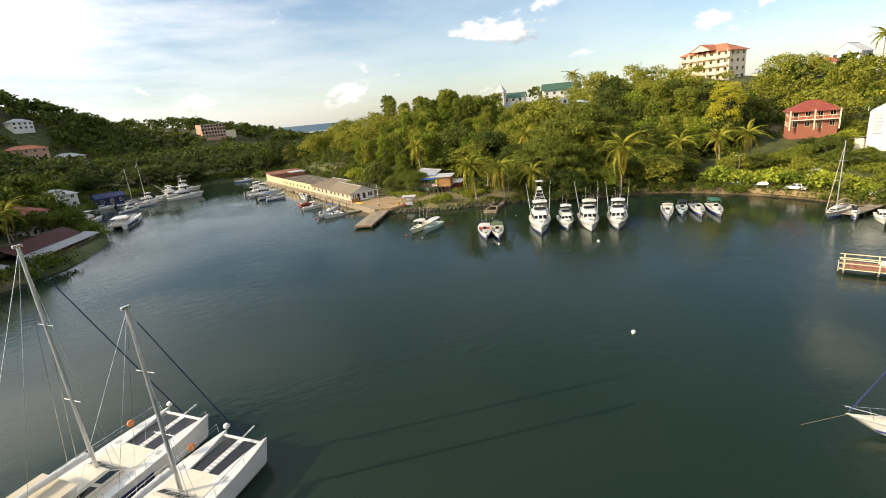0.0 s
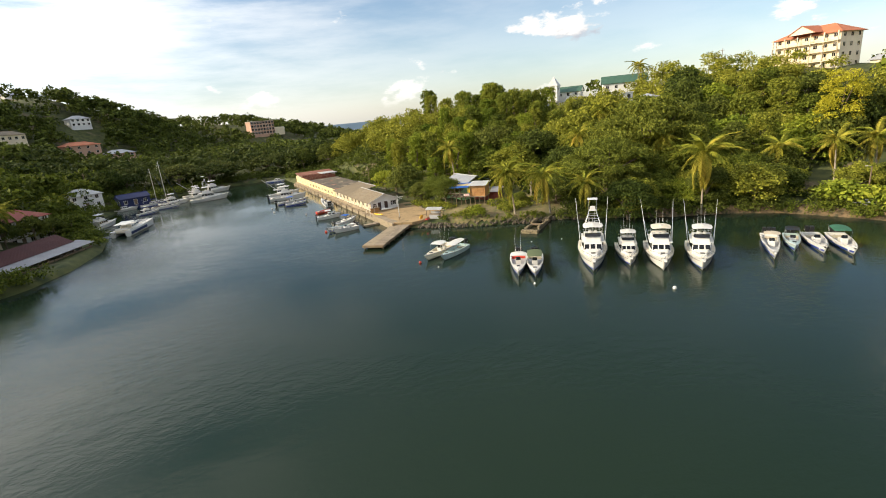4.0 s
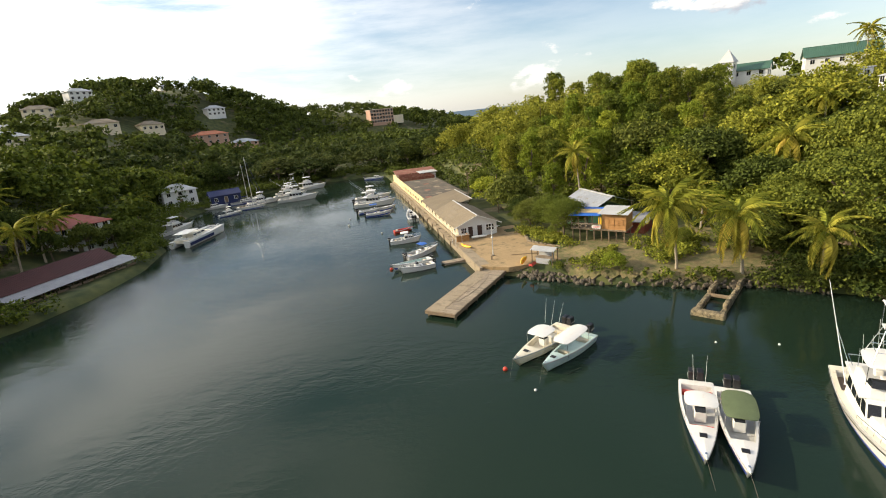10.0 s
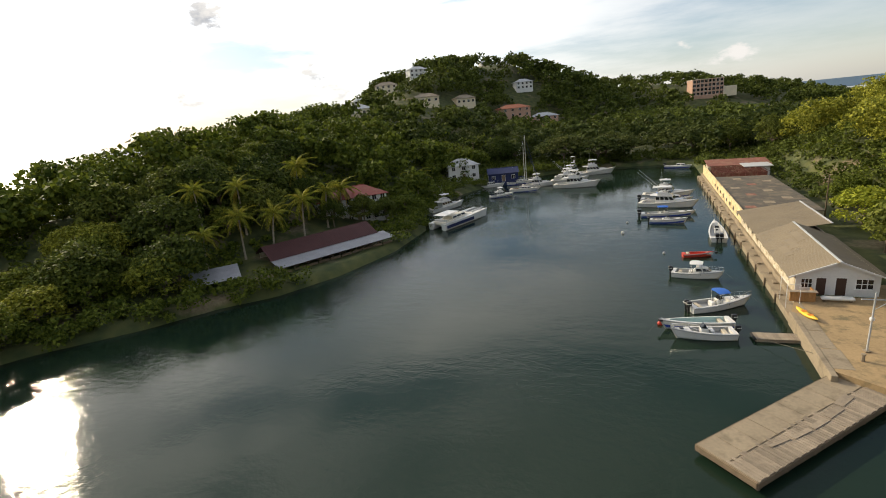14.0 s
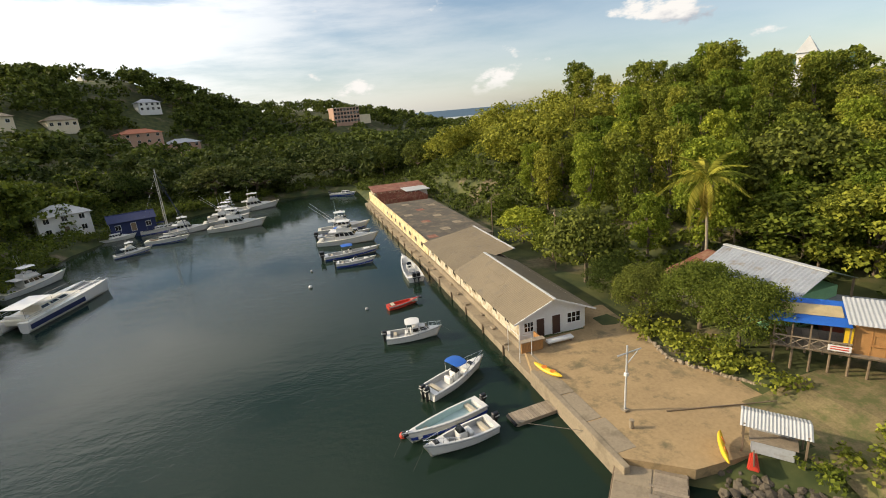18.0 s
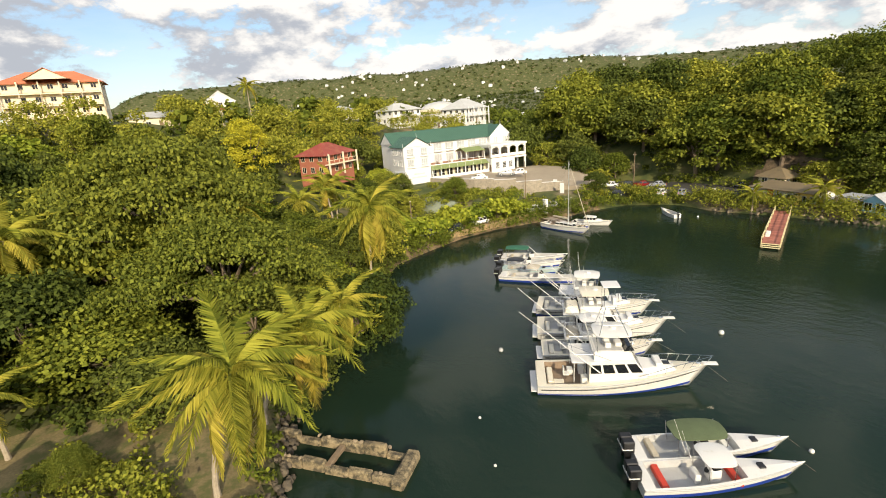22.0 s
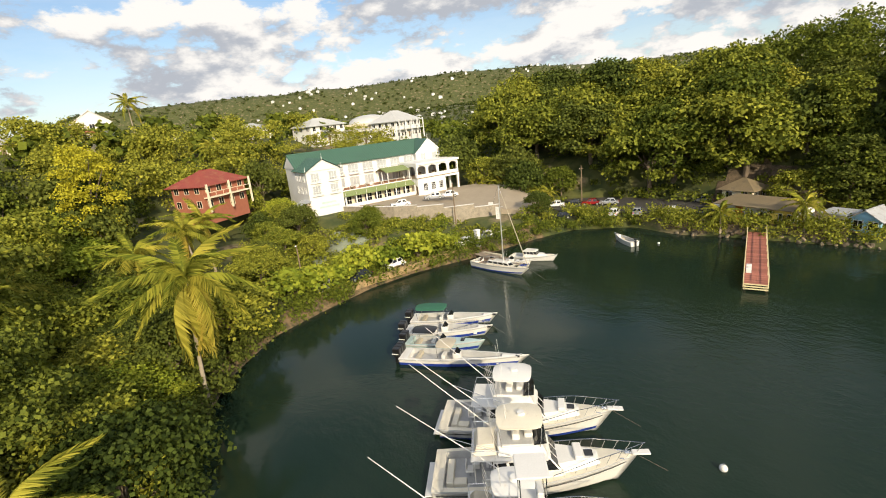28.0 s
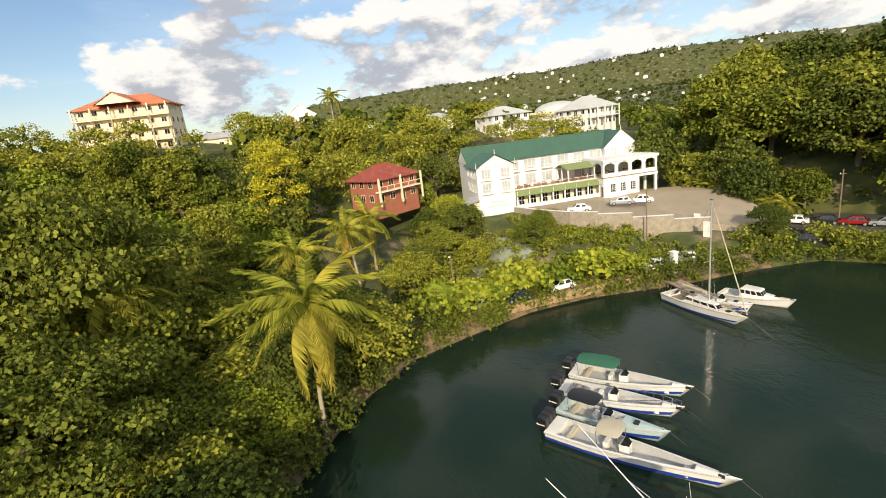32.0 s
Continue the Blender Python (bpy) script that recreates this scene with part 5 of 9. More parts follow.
    part("transom_bench", box((x(0.065), -B * 0.26, 0.5 * k), (x(0.065) + 0.5, B * 0.26, 0.95 * k), 0.06), CREAM, e, "cream cushioned bench")
    part("cooler", box((x(0.19), B * 0.12, 0.5 * k), (x(0.19) + 0.55, B * 0.12 + 0.85, 0.95 * k), 0.05), WHITE, e, "white cool box")
    part("fish_box", box((x(0.10), -B * 0.24, 0.5 * k), (x(0.10) + 0.9, -B * 0.10, 0.78 * k), 0.04), CREAM, e)
    part("dark_doorway", box((x(0.298) - 0.03, -0.45, 0.55 * k), (x(0.302), 0.45, 2.3 * k)), GLASS, e, "dark saloon door")
    part("deck_box", box((x(0.69), -B * 0.16, z0 + 0.9 * k), (x(0.73), B * 0.16, z0 + 1.25 * k), 0.05), WHITE, e)
    for sy in (-1, 1):
        part("stringer", band(at, lambda s: [(half(s) + 0.01, sheer(s) - 0.42 * k), (half(s) + 0.03, sheer(s) - 0.38 * k), (half(s) + 0.01, sheer(s) - 0.34 * k)], 14, 0.02, 0.95, (sy,)), BLACK, e, "thin dark line along the topside")
        part("cockpit_strut", rod((x(0.215), sy * B * 0.33, sheer(0.2)), (x(0.215), sy * B * 0.33, zf), 0.035), WHITE, e)
        part("bridge_rail", tube([(x(0.34), sy * B * 0.34, zf + 0.75 * k), (x(0.21), sy * B * 0.34, zf + 0.75 * k), (x(0.21), 0, zf + 0.75 * k)], 0.025, 6), STEEL, e)
        part("cleat", box((x(0.90), sy * 0.4 - 0.05, 1.86 * k), (x(0.90) + 0.3, sy * 0.4 + 0.05, 1.94 * k), 0.01), STEEL, e)
    for i in range(5):
        part("fishing_rod", rod((x(0.33), -B * 0.22 + i * B * 0.11, zf + 0.6 * k), (x(0.29), -B * 0.24 + i * B * 0.12, zf + 2.9 * k), 0.018, 0.008, 4), WHITE, e)
    if cover is not None:
        bm, _, _ = wedge(x(0.21), x(0.33), B * 0.56, B * 0.5, zf + 0.08, zf + 0.75 * k, 0.25, 0.3, 0.25, 0.06)
        part("canvas_cover", bm, cover, e, "bundled pale canvas cover")
    for sy in (-1, 1):
        part("bait_station", box((x(0.26), sy * B * 0.22 - 0.4, 0.56 * k), (x(0.295), sy * B * 0.22 + 0.4, 1.35 * k), 0.04), WHITE, e)
    part("swim_platform", box((x(0) - 0.55, -B * 0.36, 0.22), (x(0) + 0.02, B * 0.36, 0.32), 0.03), WHITE, e)
    part("ladder", tube([(x(0.30), -B * 0.22, 0.56 * k), (x(0.275), -B * 0.22, zf), (x(0.275), -B * 0.10, zf), (x(0.30), -B * 0.10, 0.56 * k)], 0.025), STEEL, e)
    rail(e, at, half, sheer, 0.58, 0.985, 0.72, 0.10, 8, True, 0.45 if pulpit else 0.1)
    if pulpit:
        part("bow_pulpit", box((L / 2 - 0.5, -0.24, 2.0 * k), (L / 2 + L0 * 0.045, 0.24, 2.11 * k), 0.03), WHITE, e)
        part("anchor", box((L / 2 + 0.1, -0.09, 1.86 * k), (L / 2 + L0 * 0.05, 0.09, 1.99 * k), 0.02), STEEL, e)
    part("mooring_line", rod((L / 2 - 0.2, 0, 1.9 * k), (L / 2 + 2.2, 0.7, -0.15), 0.012, sides=4), ROPE, e)
    return e


def open_boat(bow, stern, label, top=None, top_span=(0.22, 0.52), engines=2, stripe=HULL_BLUE, hull=WHITE, floor=DECK_GREY, console=True, beam=None, bow_h=1.25, stern_h=0.8, name="open_motor_boat", fore=0.66, cuddy=False, railing=False, rods=0, bench=2, full=2.4, cushion=None):
    e, L0 = boat_at(name, bow, stern, label)
    L = L0
    B = beam or min(2.9, L * 0.27)
    half, sheer, at = hull_parts(e, L, B, bow_h, stern_h, hull, stripe, full, well=(0.07, fore), floor=floor, floor_z=0.30, rim=0.17)
    x = lambda s: -L / 2 + L * s
    n = engines
    for i in range(n):
        outboard(e, x(0) + 0.02, (i - (n - 1) / 2) * (0.64 if L > 8 else 0.58), stern_h - 0.1, 1.4 if L > 8 else 0.95)
    if console:
        part("console", box((x(0.42), -0.42, 0.30), (x(0.42) + 0.75, 0.42, 1.25), 0.07), WHITE, e)
        bm, _, _ = wedge(x(0.42) + 0.15, x(0.42) + 0.75, 0.8, 0.7, 1.22, 1.62, 0.3, 0.2, 0.06, 0)
        part("windscreen", bm, GLASS, e)
        part("wheel", rod((x(0.42) - 0.02, 0, 1.0), (x(0.42) - 0.06, 0, 1.03), 0.2, 0.2, 12), BLACK, e)
        part("leaning_post", box((x(0.33), -0.45, 0.30), (x(0.33) + 0.4, 0.45, 0.98), 0.06), WHITE, e)
    for i in range(bench):
        s = 0.12 + 0.1 * i if i == 0 else fore - 0.06 - 0.1 * (i - 1)
        w = max(0.3, half(s) - 0.2)
        part("bench", box((x(s), -w, 0.30), (x(s) + 0.42, w, 0.66), 0.04), cushion or (WHITE if i % 2 else BEIGE_CANVAS), e)
    part("deck_hatch", box((x(fore + 0.1), -0.25, bow_h - 0.06 - 0.15), (x(fore + 0.1) + 0.4, 0.25, bow_h - 0.02), 0.02), BLACK, e, "dark bow hatch")
    if cuddy:
        bm, lo, hi = wedge(x(0.46), x(0.80), B * 0.72, B * 0.42, stern_h + 0.05, stern_h + 0.85, 0.8, 0.02, 0.16)
        c = part("cuddy_cabin", bm, WHITE, e)
        house_windows(c, lo, hi, 2, 2, 0.35, 0.8)
    if top is not None:
        canopy(e, x(top_span[0]), x(top_span[1]), B * 0.80, 2.15, top, 0.6, "canopy", "", 0.10)
    for i in range(rods):
        a = (i - (rods - 1) / 2) * 0.8
        part("fishing_rod", rod((x(0.3), a, 2.1), (x(0.22), a * 1.3, 4.6), 0.02, 0.008, 5), WHITE, e)
    if railing:
        rail(e, at, half, sheer, 0.55, 0.98, 0.5, 0.08, 6)
    part("bow_cleat", box((x(0.93), -0.08, bow_h + 0.02), (x(0.93) + 0.2, 0.08, bow_h + 0.09), 0.01), STEEL, e)
    part("mooring_line", rod((L / 2 - 0.1, 0, bow_h - 0.05), (L / 2 + 1.3, 0.5, -0.1), 0.010, sides=4), ROPE, e)
    return e


def stays(e, points, top, r=0.012):
    for p in points:
        part("stay", rod(p, top, r, sides=4), STEEL, e)


def sail_boat(bow, stern, label, mast=15.0, hull=WHITE, beam=None, cover=NAVY, mast_at=0.56, stripe=HULL_BLUE, name="sailing_yacht", jib=True):
    e, L = boat_at(name, bow, stern, label)
    B = beam or L * 0.29
    half, sheer, at = hull_parts(e, L, B, 1.35, 1.0, hull, stripe, 2.2, well=(0.06, 0.30), floor=TEAK, floor_z=0.5, deck=CREAM, rake=0.14, tall=0.12)
    x = lambda s: -L / 2 + L * s
    bm, lo, hi = wedge(x(0.31), x(0.72), B * 0.60, B * 0.34, 1.0, 1.62, 0.9, 0.05, 0.12)
    c = part("coachroof", bm, WHITE, e)
    house_windows(c, lo, hi, 4, 1, 0.35, 0.8)
    part("deck_hatch", box((x(0.76), -0.3, 1.2), (x(0.76) + 0.6, 0.3, 1.32), 0.03), GLASS, e)
    part("companionway", box((x(0.31), -0.35, 1.4), (x(0.31) + 0.8, 0.35, 1.68), 0.03), TEAK, e)
    mx = x(mast_at)
    m = part("mast", rod((mx, 0, 1.0), (mx, 0, mast), 0.11, 0.075, 10), ALU, e, "bare aluminium mast")
    for q, w in ((0.48, 0.95), (0.75, 0.7)):
        part("spreader", rod((mx, -w, mast * q), (mx, w, mast * q), 0.025, sides=5), ALU, m)
    part("masthead", box((mx - 0.25, -0.06, mast - 0.02), (mx + 0.2, 0.06, mast + 0.12), 0.01), STEEL, m)
    part("boom", rod((mx - 0.1, 0, 2.35), (mx - L * 0.36, 0, 2.45), 0.08, 0.07, 8), ALU, e)
    bm = taper([(mx - 0.25 - L * 0.33 * i / 7, 0.02 * (i % 2), 2.5 + 0.02 * (i % 3)) for i in range(8)], [0.20 - 0.08 * i / 7 + 0.02 * (i % 2) for i in range(8)], 8)
    part("sail_cover", bm, cover, e, "furled sail under its cover")
    top = Vector((mx, 0, mast - 0.1))
    stays(e, [at(0.995, 0, sheer(1.0)), at(0.01, 0, sheer(0))] + [at(mast_at - 0.02, sd * half(mast_at), sheer(mast_at)) for sd in (1, -1)], top)
    stays(e, [at(mast_at - 0.05, sd * half(mast_at), sheer(mast_at)) for sd in (1, -1)], Vector((mx, 0, mast * 0.62)))
    if jib:
        a = at(0.985, 0, sheer(1.0) + 0.3)
        part("furled_jib", rod(a, a.lerp(top, 0.9), 0.07, 0.04, 6), cover, e)
    part("wheel", rod((x(0.12), 0, 1.25), (x(0.12) - 0.04, 0, 1.27), 0.4, 0.4, 14), STEEL, e)
    rail(e, at, half, sheer, 0.1, 0.99, 0.62, 0.06, 10, True, 0.2)
    part("mooring_line", rod(at(0.99, 0, sheer(1)), (L / 2 + 3.0, 0.4, -0.2), 0.02, sides=5), ROPE, e)
    return e


def catamaran(bow, stern, label, width=6.2, mast=17.0, awning=NAVY, name="sailing_catamaran", mast_at=0.56, rig=True):
    e, L = boat_at(name, bow, stern, label)
    x = lambda s: -L / 2 + L * s
    for sd in (1, -1):
        n = 16
        bm = bmesh.new()
        rows = []
        for i in range(n + 1):
            s = i / n
            w = 0.72 * (1 - max(0, (s - 0.55) / 0.45) ** 2.2) + 0.02
            zt = 1.55 + 0.35 * s
            rows.append([bm.verts.new((x(s) - 0.5 * s ** 4 * (zt - z) / zt, sd * (width / 2 - 0.75) + y, z)) for y, z in ((-w, zt), (-w * 0.9, 0.3), (0, -0.4), (w * 0.9, 0.3), (w, zt))])
        for a, b in zip(rows[:-1], rows[1:]):
            for j in range(4):
                bm.faces.new((a[j], b[j], b[j + 1], a[j + 1]))
            bm.faces.new((a[4], b[4], b[0], a[0]))
        bm.faces.new(rows[0])
        bmesh.ops.recalc_face_normals(bm, faces=bm.faces)
        h = part("hull", bm, WHITE, e, smooth=False)
        part("topside_stripe", box((x(0.02), sd * (width / 2 - 0.75) + (0.70 if sd > 0 else -0.76), 0.45), (x(0.62), sd * (width / 2 - 0.75) + (0.76 if sd > 0 else -0.70), 1.15), 0.02), NAVY, h, "dark blue topside panel")
        part("hull_hatch", box((x(0.68), sd * (width / 2 - 0.75) - 0.25, 1.74), (x(0.68) + 0.5, sd * (width / 2 - 0.75) + 0.25, 1.81), 0.02), DECK_GREY, h)
        pts = [Vector((x(s), sd * (width / 2 - 0.1) * (1 if s < 0.8 else 0.93), 2.25 + 0.35 * s)) for s in (0.02, 0.2, 0.4, 0.6, 0.8, 0.97)]
        r = part("life_rail", tube(pts, 0.02, 5), STEEL, e)
        part("life_line", tube([p - Vector((0, 0, 0.3)) for p in pts], 0.012, 4), STEEL, r)
        for p in pts:
            part("stanchion", rod((p.x, p.y, p.z - 0.75), p, 0.016, sides=5), STEEL, r)
        net = box((x(0.70), sd * width * 0.05, 1.62), (x(0.955), sd * (width / 2 - 1.35), 1.66))
        part("trampoline", net, BLACK, e, "black trampoline net")
    part("bridge_deck", box((x(0.04), -width / 2 + 0.8, 0.95), (x(0.71), width / 2 - 0.8, 1.78), 0.08), CREAM, e)
    part("centre_walkway", box((x(0.70), -0.28, 1.60), (x(0.97), 0.28, 1.72), 0.03), WHITE, e)
    for i in range(9):
        part("walkway_slat", box((x(0.72) + i * L * 0.025, -0.24, 1.72), (x(0.72) + i * L * 0.025 + 0.12, 0.24, 1.745)), DECK_GREY, e)
    part("crossbeam", rod((x(0.965), -width / 2 + 0.6, 1.72), (x(0.965), width / 2 - 0.6, 1.72), 0.12, sides=8), WHITE, e)
    part("bowsprit", rod((x(0.96), 0, 1.78), (x(1.0) + 0.9, 0, 1.9), 0.07, sides=8), WHITE, e)
    bm, lo, hi = wedge(x(0.22), x(0.58), width * 0.62, width * 0.50, 1.76, 2.55, 1.3, 0.2, 0.3, 0.1)
    sal = part("saloon", bm, CREAM, e)
    house_windows(sal, lo, hi, 3, 3, 0.35, 0.8)
    part("cockpit_seat", box((x(0.07), -width * 0.3, 1.76), (x(0.10), width * 0.3, 2.2), 0.05), WHITE, e)
    aw = part("awning", sheet([(x(0.05), -width * 0.32, 3.25), (x(0.36), -width * 0.32, 3.4), (x(0.36), width * 0.32, 3.4), (x(0.05), width * 0.32, 3.25)], 0.05), awning, e, "blue cockpit awning")
    for sx in (0.06, 0.35):
        for sy in (-1, 1):
            part("awning_post", rod((x(sx), sy * width * 0.3, 1.7), (x(sx), sy * width * 0.3, 3.28), 0.025), STEEL, aw)
    if not rig:
        return e
    mx = x(mast_at)
    m = part("mast", rod((mx, 0, 1.7), (mx, 0, mast), 0.15, 0.11, 12), ALU, e, "tall bare mast")
    for q, w in ((0.42, 0.9), (0.72, 0.8)):
        part("spreader", rod((mx, -w, mast * q), (mx, w, mast * q), 0.03, sides=5), ALU, m)
    part("masthead", box((mx - 0.3, -0.1, mast - 0.05), (mx + 0.25, 0.1, mast + 0.15), 0.02), STEEL, m)
    part("boom", rod((mx - 0.15, 0, 3.6), (mx - L * 0.42, 0.2, 3.7), 0.11, 0.1, 8), ALU, e)
    bm = bmesh.new()
    for i in range(9):
        u = i / 9
        rod_into(bm, (mx - 0.3 - L * 0.38 * u, 0.19 * u, 3.85 + 0.05 * (i % 2)), (mx - 0.3 - L * 0.38 * (u + 0.115), 0.19 * u + 0.02, 3.84), 0.24 - 0.09 * u, 0.22 - 0.09 * u, 8)
    part("furled_sail", bm, WHITE, e, "bundled white sail along the boom")
    top = Vector((mx, 0, mast - 0.15))
    stays(e, [(x(0.965), 0, 1.9), (x(0.12), width / 2 - 0.3, 1.7), (x(0.12), -width / 2 + 0.3, 1.7), (x(0.48), width / 2 - 0.1, 1.7), (x(0.48), -width / 2 + 0.1, 1.7)], top, 0.014)
    stays(e, [(x(0.52), width / 2 - 0.1, 1.7), (x(0.52), -width / 2 + 0.1, 1.7)], Vector((mx, 0, mast * 0.7)), 0.012)
    a = Vector((x(0.965), 0, 2.0))
    part("furled_jib", rod(a, a.lerp(top, 0.93), 0.06, 0.035, 6), NAVY, e, "dark furled headsail")
    r = part("lifebuoy", rod((x(0.80), width / 2 - 0.2, 2.3), (x(0.80), width / 2 - 0.08, 2.3), 0.3, 0.3, 14), ORANGE, e, "orange lifebuoy on the rail")
    part("dinghy_bag", box((x(0.985), width * 0.32, 1.95), (x(0.985) + 0.5, width * 0.32 + 0.5, 2.4), 0.15), WHITE, e)
    return e


# ---- the quay, the sheds and the yard ----
def sheared_wall(e, a, b, z0, z1, thick, mat, name="wall"):
    a, b = Vector(a), Vector(b)
    d = (b - a).normalized()
    n = Vector((-d.y, d.x)) * thick / 2
    return part(name, slab([(a + n)[:], (a - n)[:], (b - n)[:], (b + n)[:]], z0, z1, 0.02), mat, e)


def opening(e, centre, normal, w, h, pane=GLASS, frame=WALL_WHITE, bars=(2, 1), name="window", label="", depth=0.09, sill=True):
    """A window or door set into a wall face: frame standing proud, pane or leaf set back, glazing bars, sill."""
    n = Vector((normal[0], normal[1], 0)).normalized()
    m = Matrix.Translation(centre) @ Matrix(((-n.y, 0, n.x, 0), (n.x, 0, n.y, 0), (0, 1, 0, 0), (0, 0, 0, 1)))
    t = 0.07
    xs, ys = [-w / 2 - t, -w / 2], [-h / 2 - t, -h / 2]
    for cuts, size, n_bars in ((xs, w, bars[0]), (ys, h, bars[1])):
        for i in range(1, n_bars):
            cuts += [-size / 2 + size * i / n_bars - 0.028, -size / 2 + size * i / n_bars + 0.028]
        cuts += [size / 2, size / 2 + t]
    bm = bmesh.new()
    grid = [[[bm.verts.new(m @ Vector((x, y, z))) for y in ys] for x in xs] for z in (-0.03, depth * 0.6)]
    nx, ny = len(xs) - 1, len(ys) - 1
    solid = lambda i, j: 0 <= i < nx and 0 <= j < ny and (i % 2 == 0 or j % 2 == 0)
    for i in range(nx):
        for j in range(ny):
            if not solid(i, j):
                continue
            lo, hi = [[g[p][q] for p, q in ((i, j), (i + 1, j), (i + 1, j + 1), (i, j + 1))] for g in grid]
            bm.faces.new(hi)
            for k, (di, dj) in enumerate(((0, -1), (1, 0), (0, 1), (-1, 0))):
                if not solid(i + di, j + dj):
                    bm.faces.new((lo[k], lo[(k + 1) % 4], hi[(k + 1) % 4], hi[k]))
    for v in [v for v in bm.verts if not v.link_faces]:
        bm.verts.remove(v)
    f = part(name, bm, frame, e, label)
    part("pane" if name == "window" else "leaf", box((-w / 2, -h / 2, -0.04), (w / 2, h / 2, 0.015), m=m), pane, f)
    if sill and name == "window":
        part("sill", box((-w / 2 - 0.12, -h / 2 - t - 0.06, -0.02), (w / 2 + 0.12, -h / 2 - t, 0.13), m=m), frame, f)
    return f


quay = tagged(thing("quay"), "stained concrete quay wall and ledge along the basin", "quay", kind="structure")
part("quay_wall", slab([(18.7, 66), (20.3, 66), (20.3, 172), (18.9, 172)], -2.0, 0.75, 0.04), CONCRETE, quay)
part("quay_kerb", slab([(20.0, 66), (20.35, 66), (20.35, 172), (20.0, 172)], 0.7, 1.42, 0.03), CONCRETE, quay)
for i in range(17):
    y = 76.5 + i * 5.6
    part("fender_pile", rod((18.62, y, -1.5), (18.62, y, 1.1), 0.12, 0.11), TIMBER, quay)
for i in range(24):
    y = 77 + i * 3.9
    part("rubble", box((19.0 + 0.3 * (i % 3), y, 0.74), (19.5 + 0.3 * (i % 3), y + 0.5 + 0.3 * (i % 2), 0.95), 0.06), CONCRETE, quay)

yard = tagged(thing("yard_pavement"), "worn tan concrete and packed earth of the quay yard", "pavement", kind="structure")
YARD = [(18.9, 58.2), (22.6, 55.4), (28.0, 55.0), (36, 54.6), (41.5, 50.0), (44.6, 52.4), (38.1, 57.6), (34.4, 60.2), (32.4, 63.6), (31.2, 68), (32.2, 73), (33, 80), (28, 80), (27.9, 75.6), (20.4, 75.6), (18.8, 70.5)]
part("earth_surface", slab(YARD, 0.6, 1.40), paint("packed_earth", (0.36, 0.25, 0.125), 0.95, var=0.18, scale=0.35, fine=4, bump=0.35, dist=0.02, stain=(0.17, 0.135, 0.07), stain_at=0.58), yard)
k = 0
for (ax, ay, bx, by) in ((18.7, 58.6, 20.6, 62.2), (18.7, 62.3, 20.4, 66.0), (18.8, 66.1, 20.4, 70.2)):
    part("concrete_slab", box((ax, ay, 1.2), (bx, by, 1.425 + 0.006 * (k % 3)), 0.02), CONCRETE, yard)
    k += 1
part("edge_wall", slab([(18.5, 57.2), (19.0, 57.2), (19.1, 70.5), (18.6, 70.5)], -1.5, 1.46, 0.04), CONCRETE, yard)
# low curved stone edging below the trees
edge = thing("stone_edging", label="low curved edging of pale stones round the yard", category="stone edging")
rng = random.Random(3)
stone_shapes = []
for i in range(5):
    bm = bmesh.new()
    bmesh.ops.create_icosphere(bm, subdivisions=1, radius=1.0)
    for v in bm.verts:
        v.co *= rng.uniform(0.72, 1.12)
    me = bpy.data.meshes.new("stone")
    bm.to_mesh(me)
    bm.free()
    stone_shapes.append(me)
pale = [m.copy() for m in stone_shapes]
for m in stone_shapes:
    m.materials.append(STONE)
for m in pale:
    m.materials.append(CONCRETE)
for i in range(70):
    t = i / 69
    p = Vector((33.2, 75)).lerp(Vector((31.8, 67)), min(1, t * 2.2)) if t < 0.45 else Vector((31.8, 67)).lerp(Vector((34.8, 59.4)), (t - 0.45) / 0.55)
    p.x -= 0.9 * math.sin(math.pi * t)
    m = Matrix.LocRotScale(Vector((p.x + rng.uniform(-0.15, 0.15), p.y, 1.5)), Euler((rng.random() * 6, rng.random() * 6, 0)), Vector((rng.uniform(0.16, 0.30), rng.uniform(0.16, 0.26), rng.uniform(0.14, 0.24))))
    part("stone", pale[i % 5], None, edge, at=m)

# boulders along the shore
rocks = thing("rock_revetment", label="dark boulders heaped along the shore", category="rocks")
line = SHORE[19:25]
for i in range(260):
    t = rng.random() * (len(line) - 1)
    a, b = Vector(line[int(t)]), Vector(line[int(t) + 1])
    p = a.lerp(b, t - int(t))
    u = rng.uniform(-0.9, 1.3)
    s = rng.uniform(0.18, 0.44)
    m = Matrix.LocRotScale(Vector((p.x + u * 0.62, p.y + u * 0.72, 0.1 + 0.6 * (u + 0.9) / 2.2)), Euler((rng.random() * 6, rng.random() * 6, rng.random() * 6)), Vector((s * rng.uniform(0.8, 1.4), s, s * rng.uniform(0.6, 1.0))))
    part("boulder", stone_shapes[i % 5], None, rocks, at=m)

# timber and concrete jetty
jet = thing("jetty", (14.9, 51.0, 0), 47.3, "weathered jetty of grey planks on concrete piles", "jetty")
LJ, WJ = 16.6, 4.4
part("deck_slab", box((-LJ / 2, -WJ / 2, 0.62), (LJ / 2 + 1.2, WJ / 2, 0.86), 0.03), CONCRETE, jet)
for i in range(58):
    x0 = -LJ / 2 + 0.02 + i * 0.285
    cut = rng.choice((0, 0, 0, 0.3))
    part("plank", box((x0, -WJ / 2 - 0.06 * (i % 3 == 0), 0.862), (x0 + 0.255, -0.25 + cut, 0.93 + 0.012 * rng.random()), 0.008), WOOD, jet)
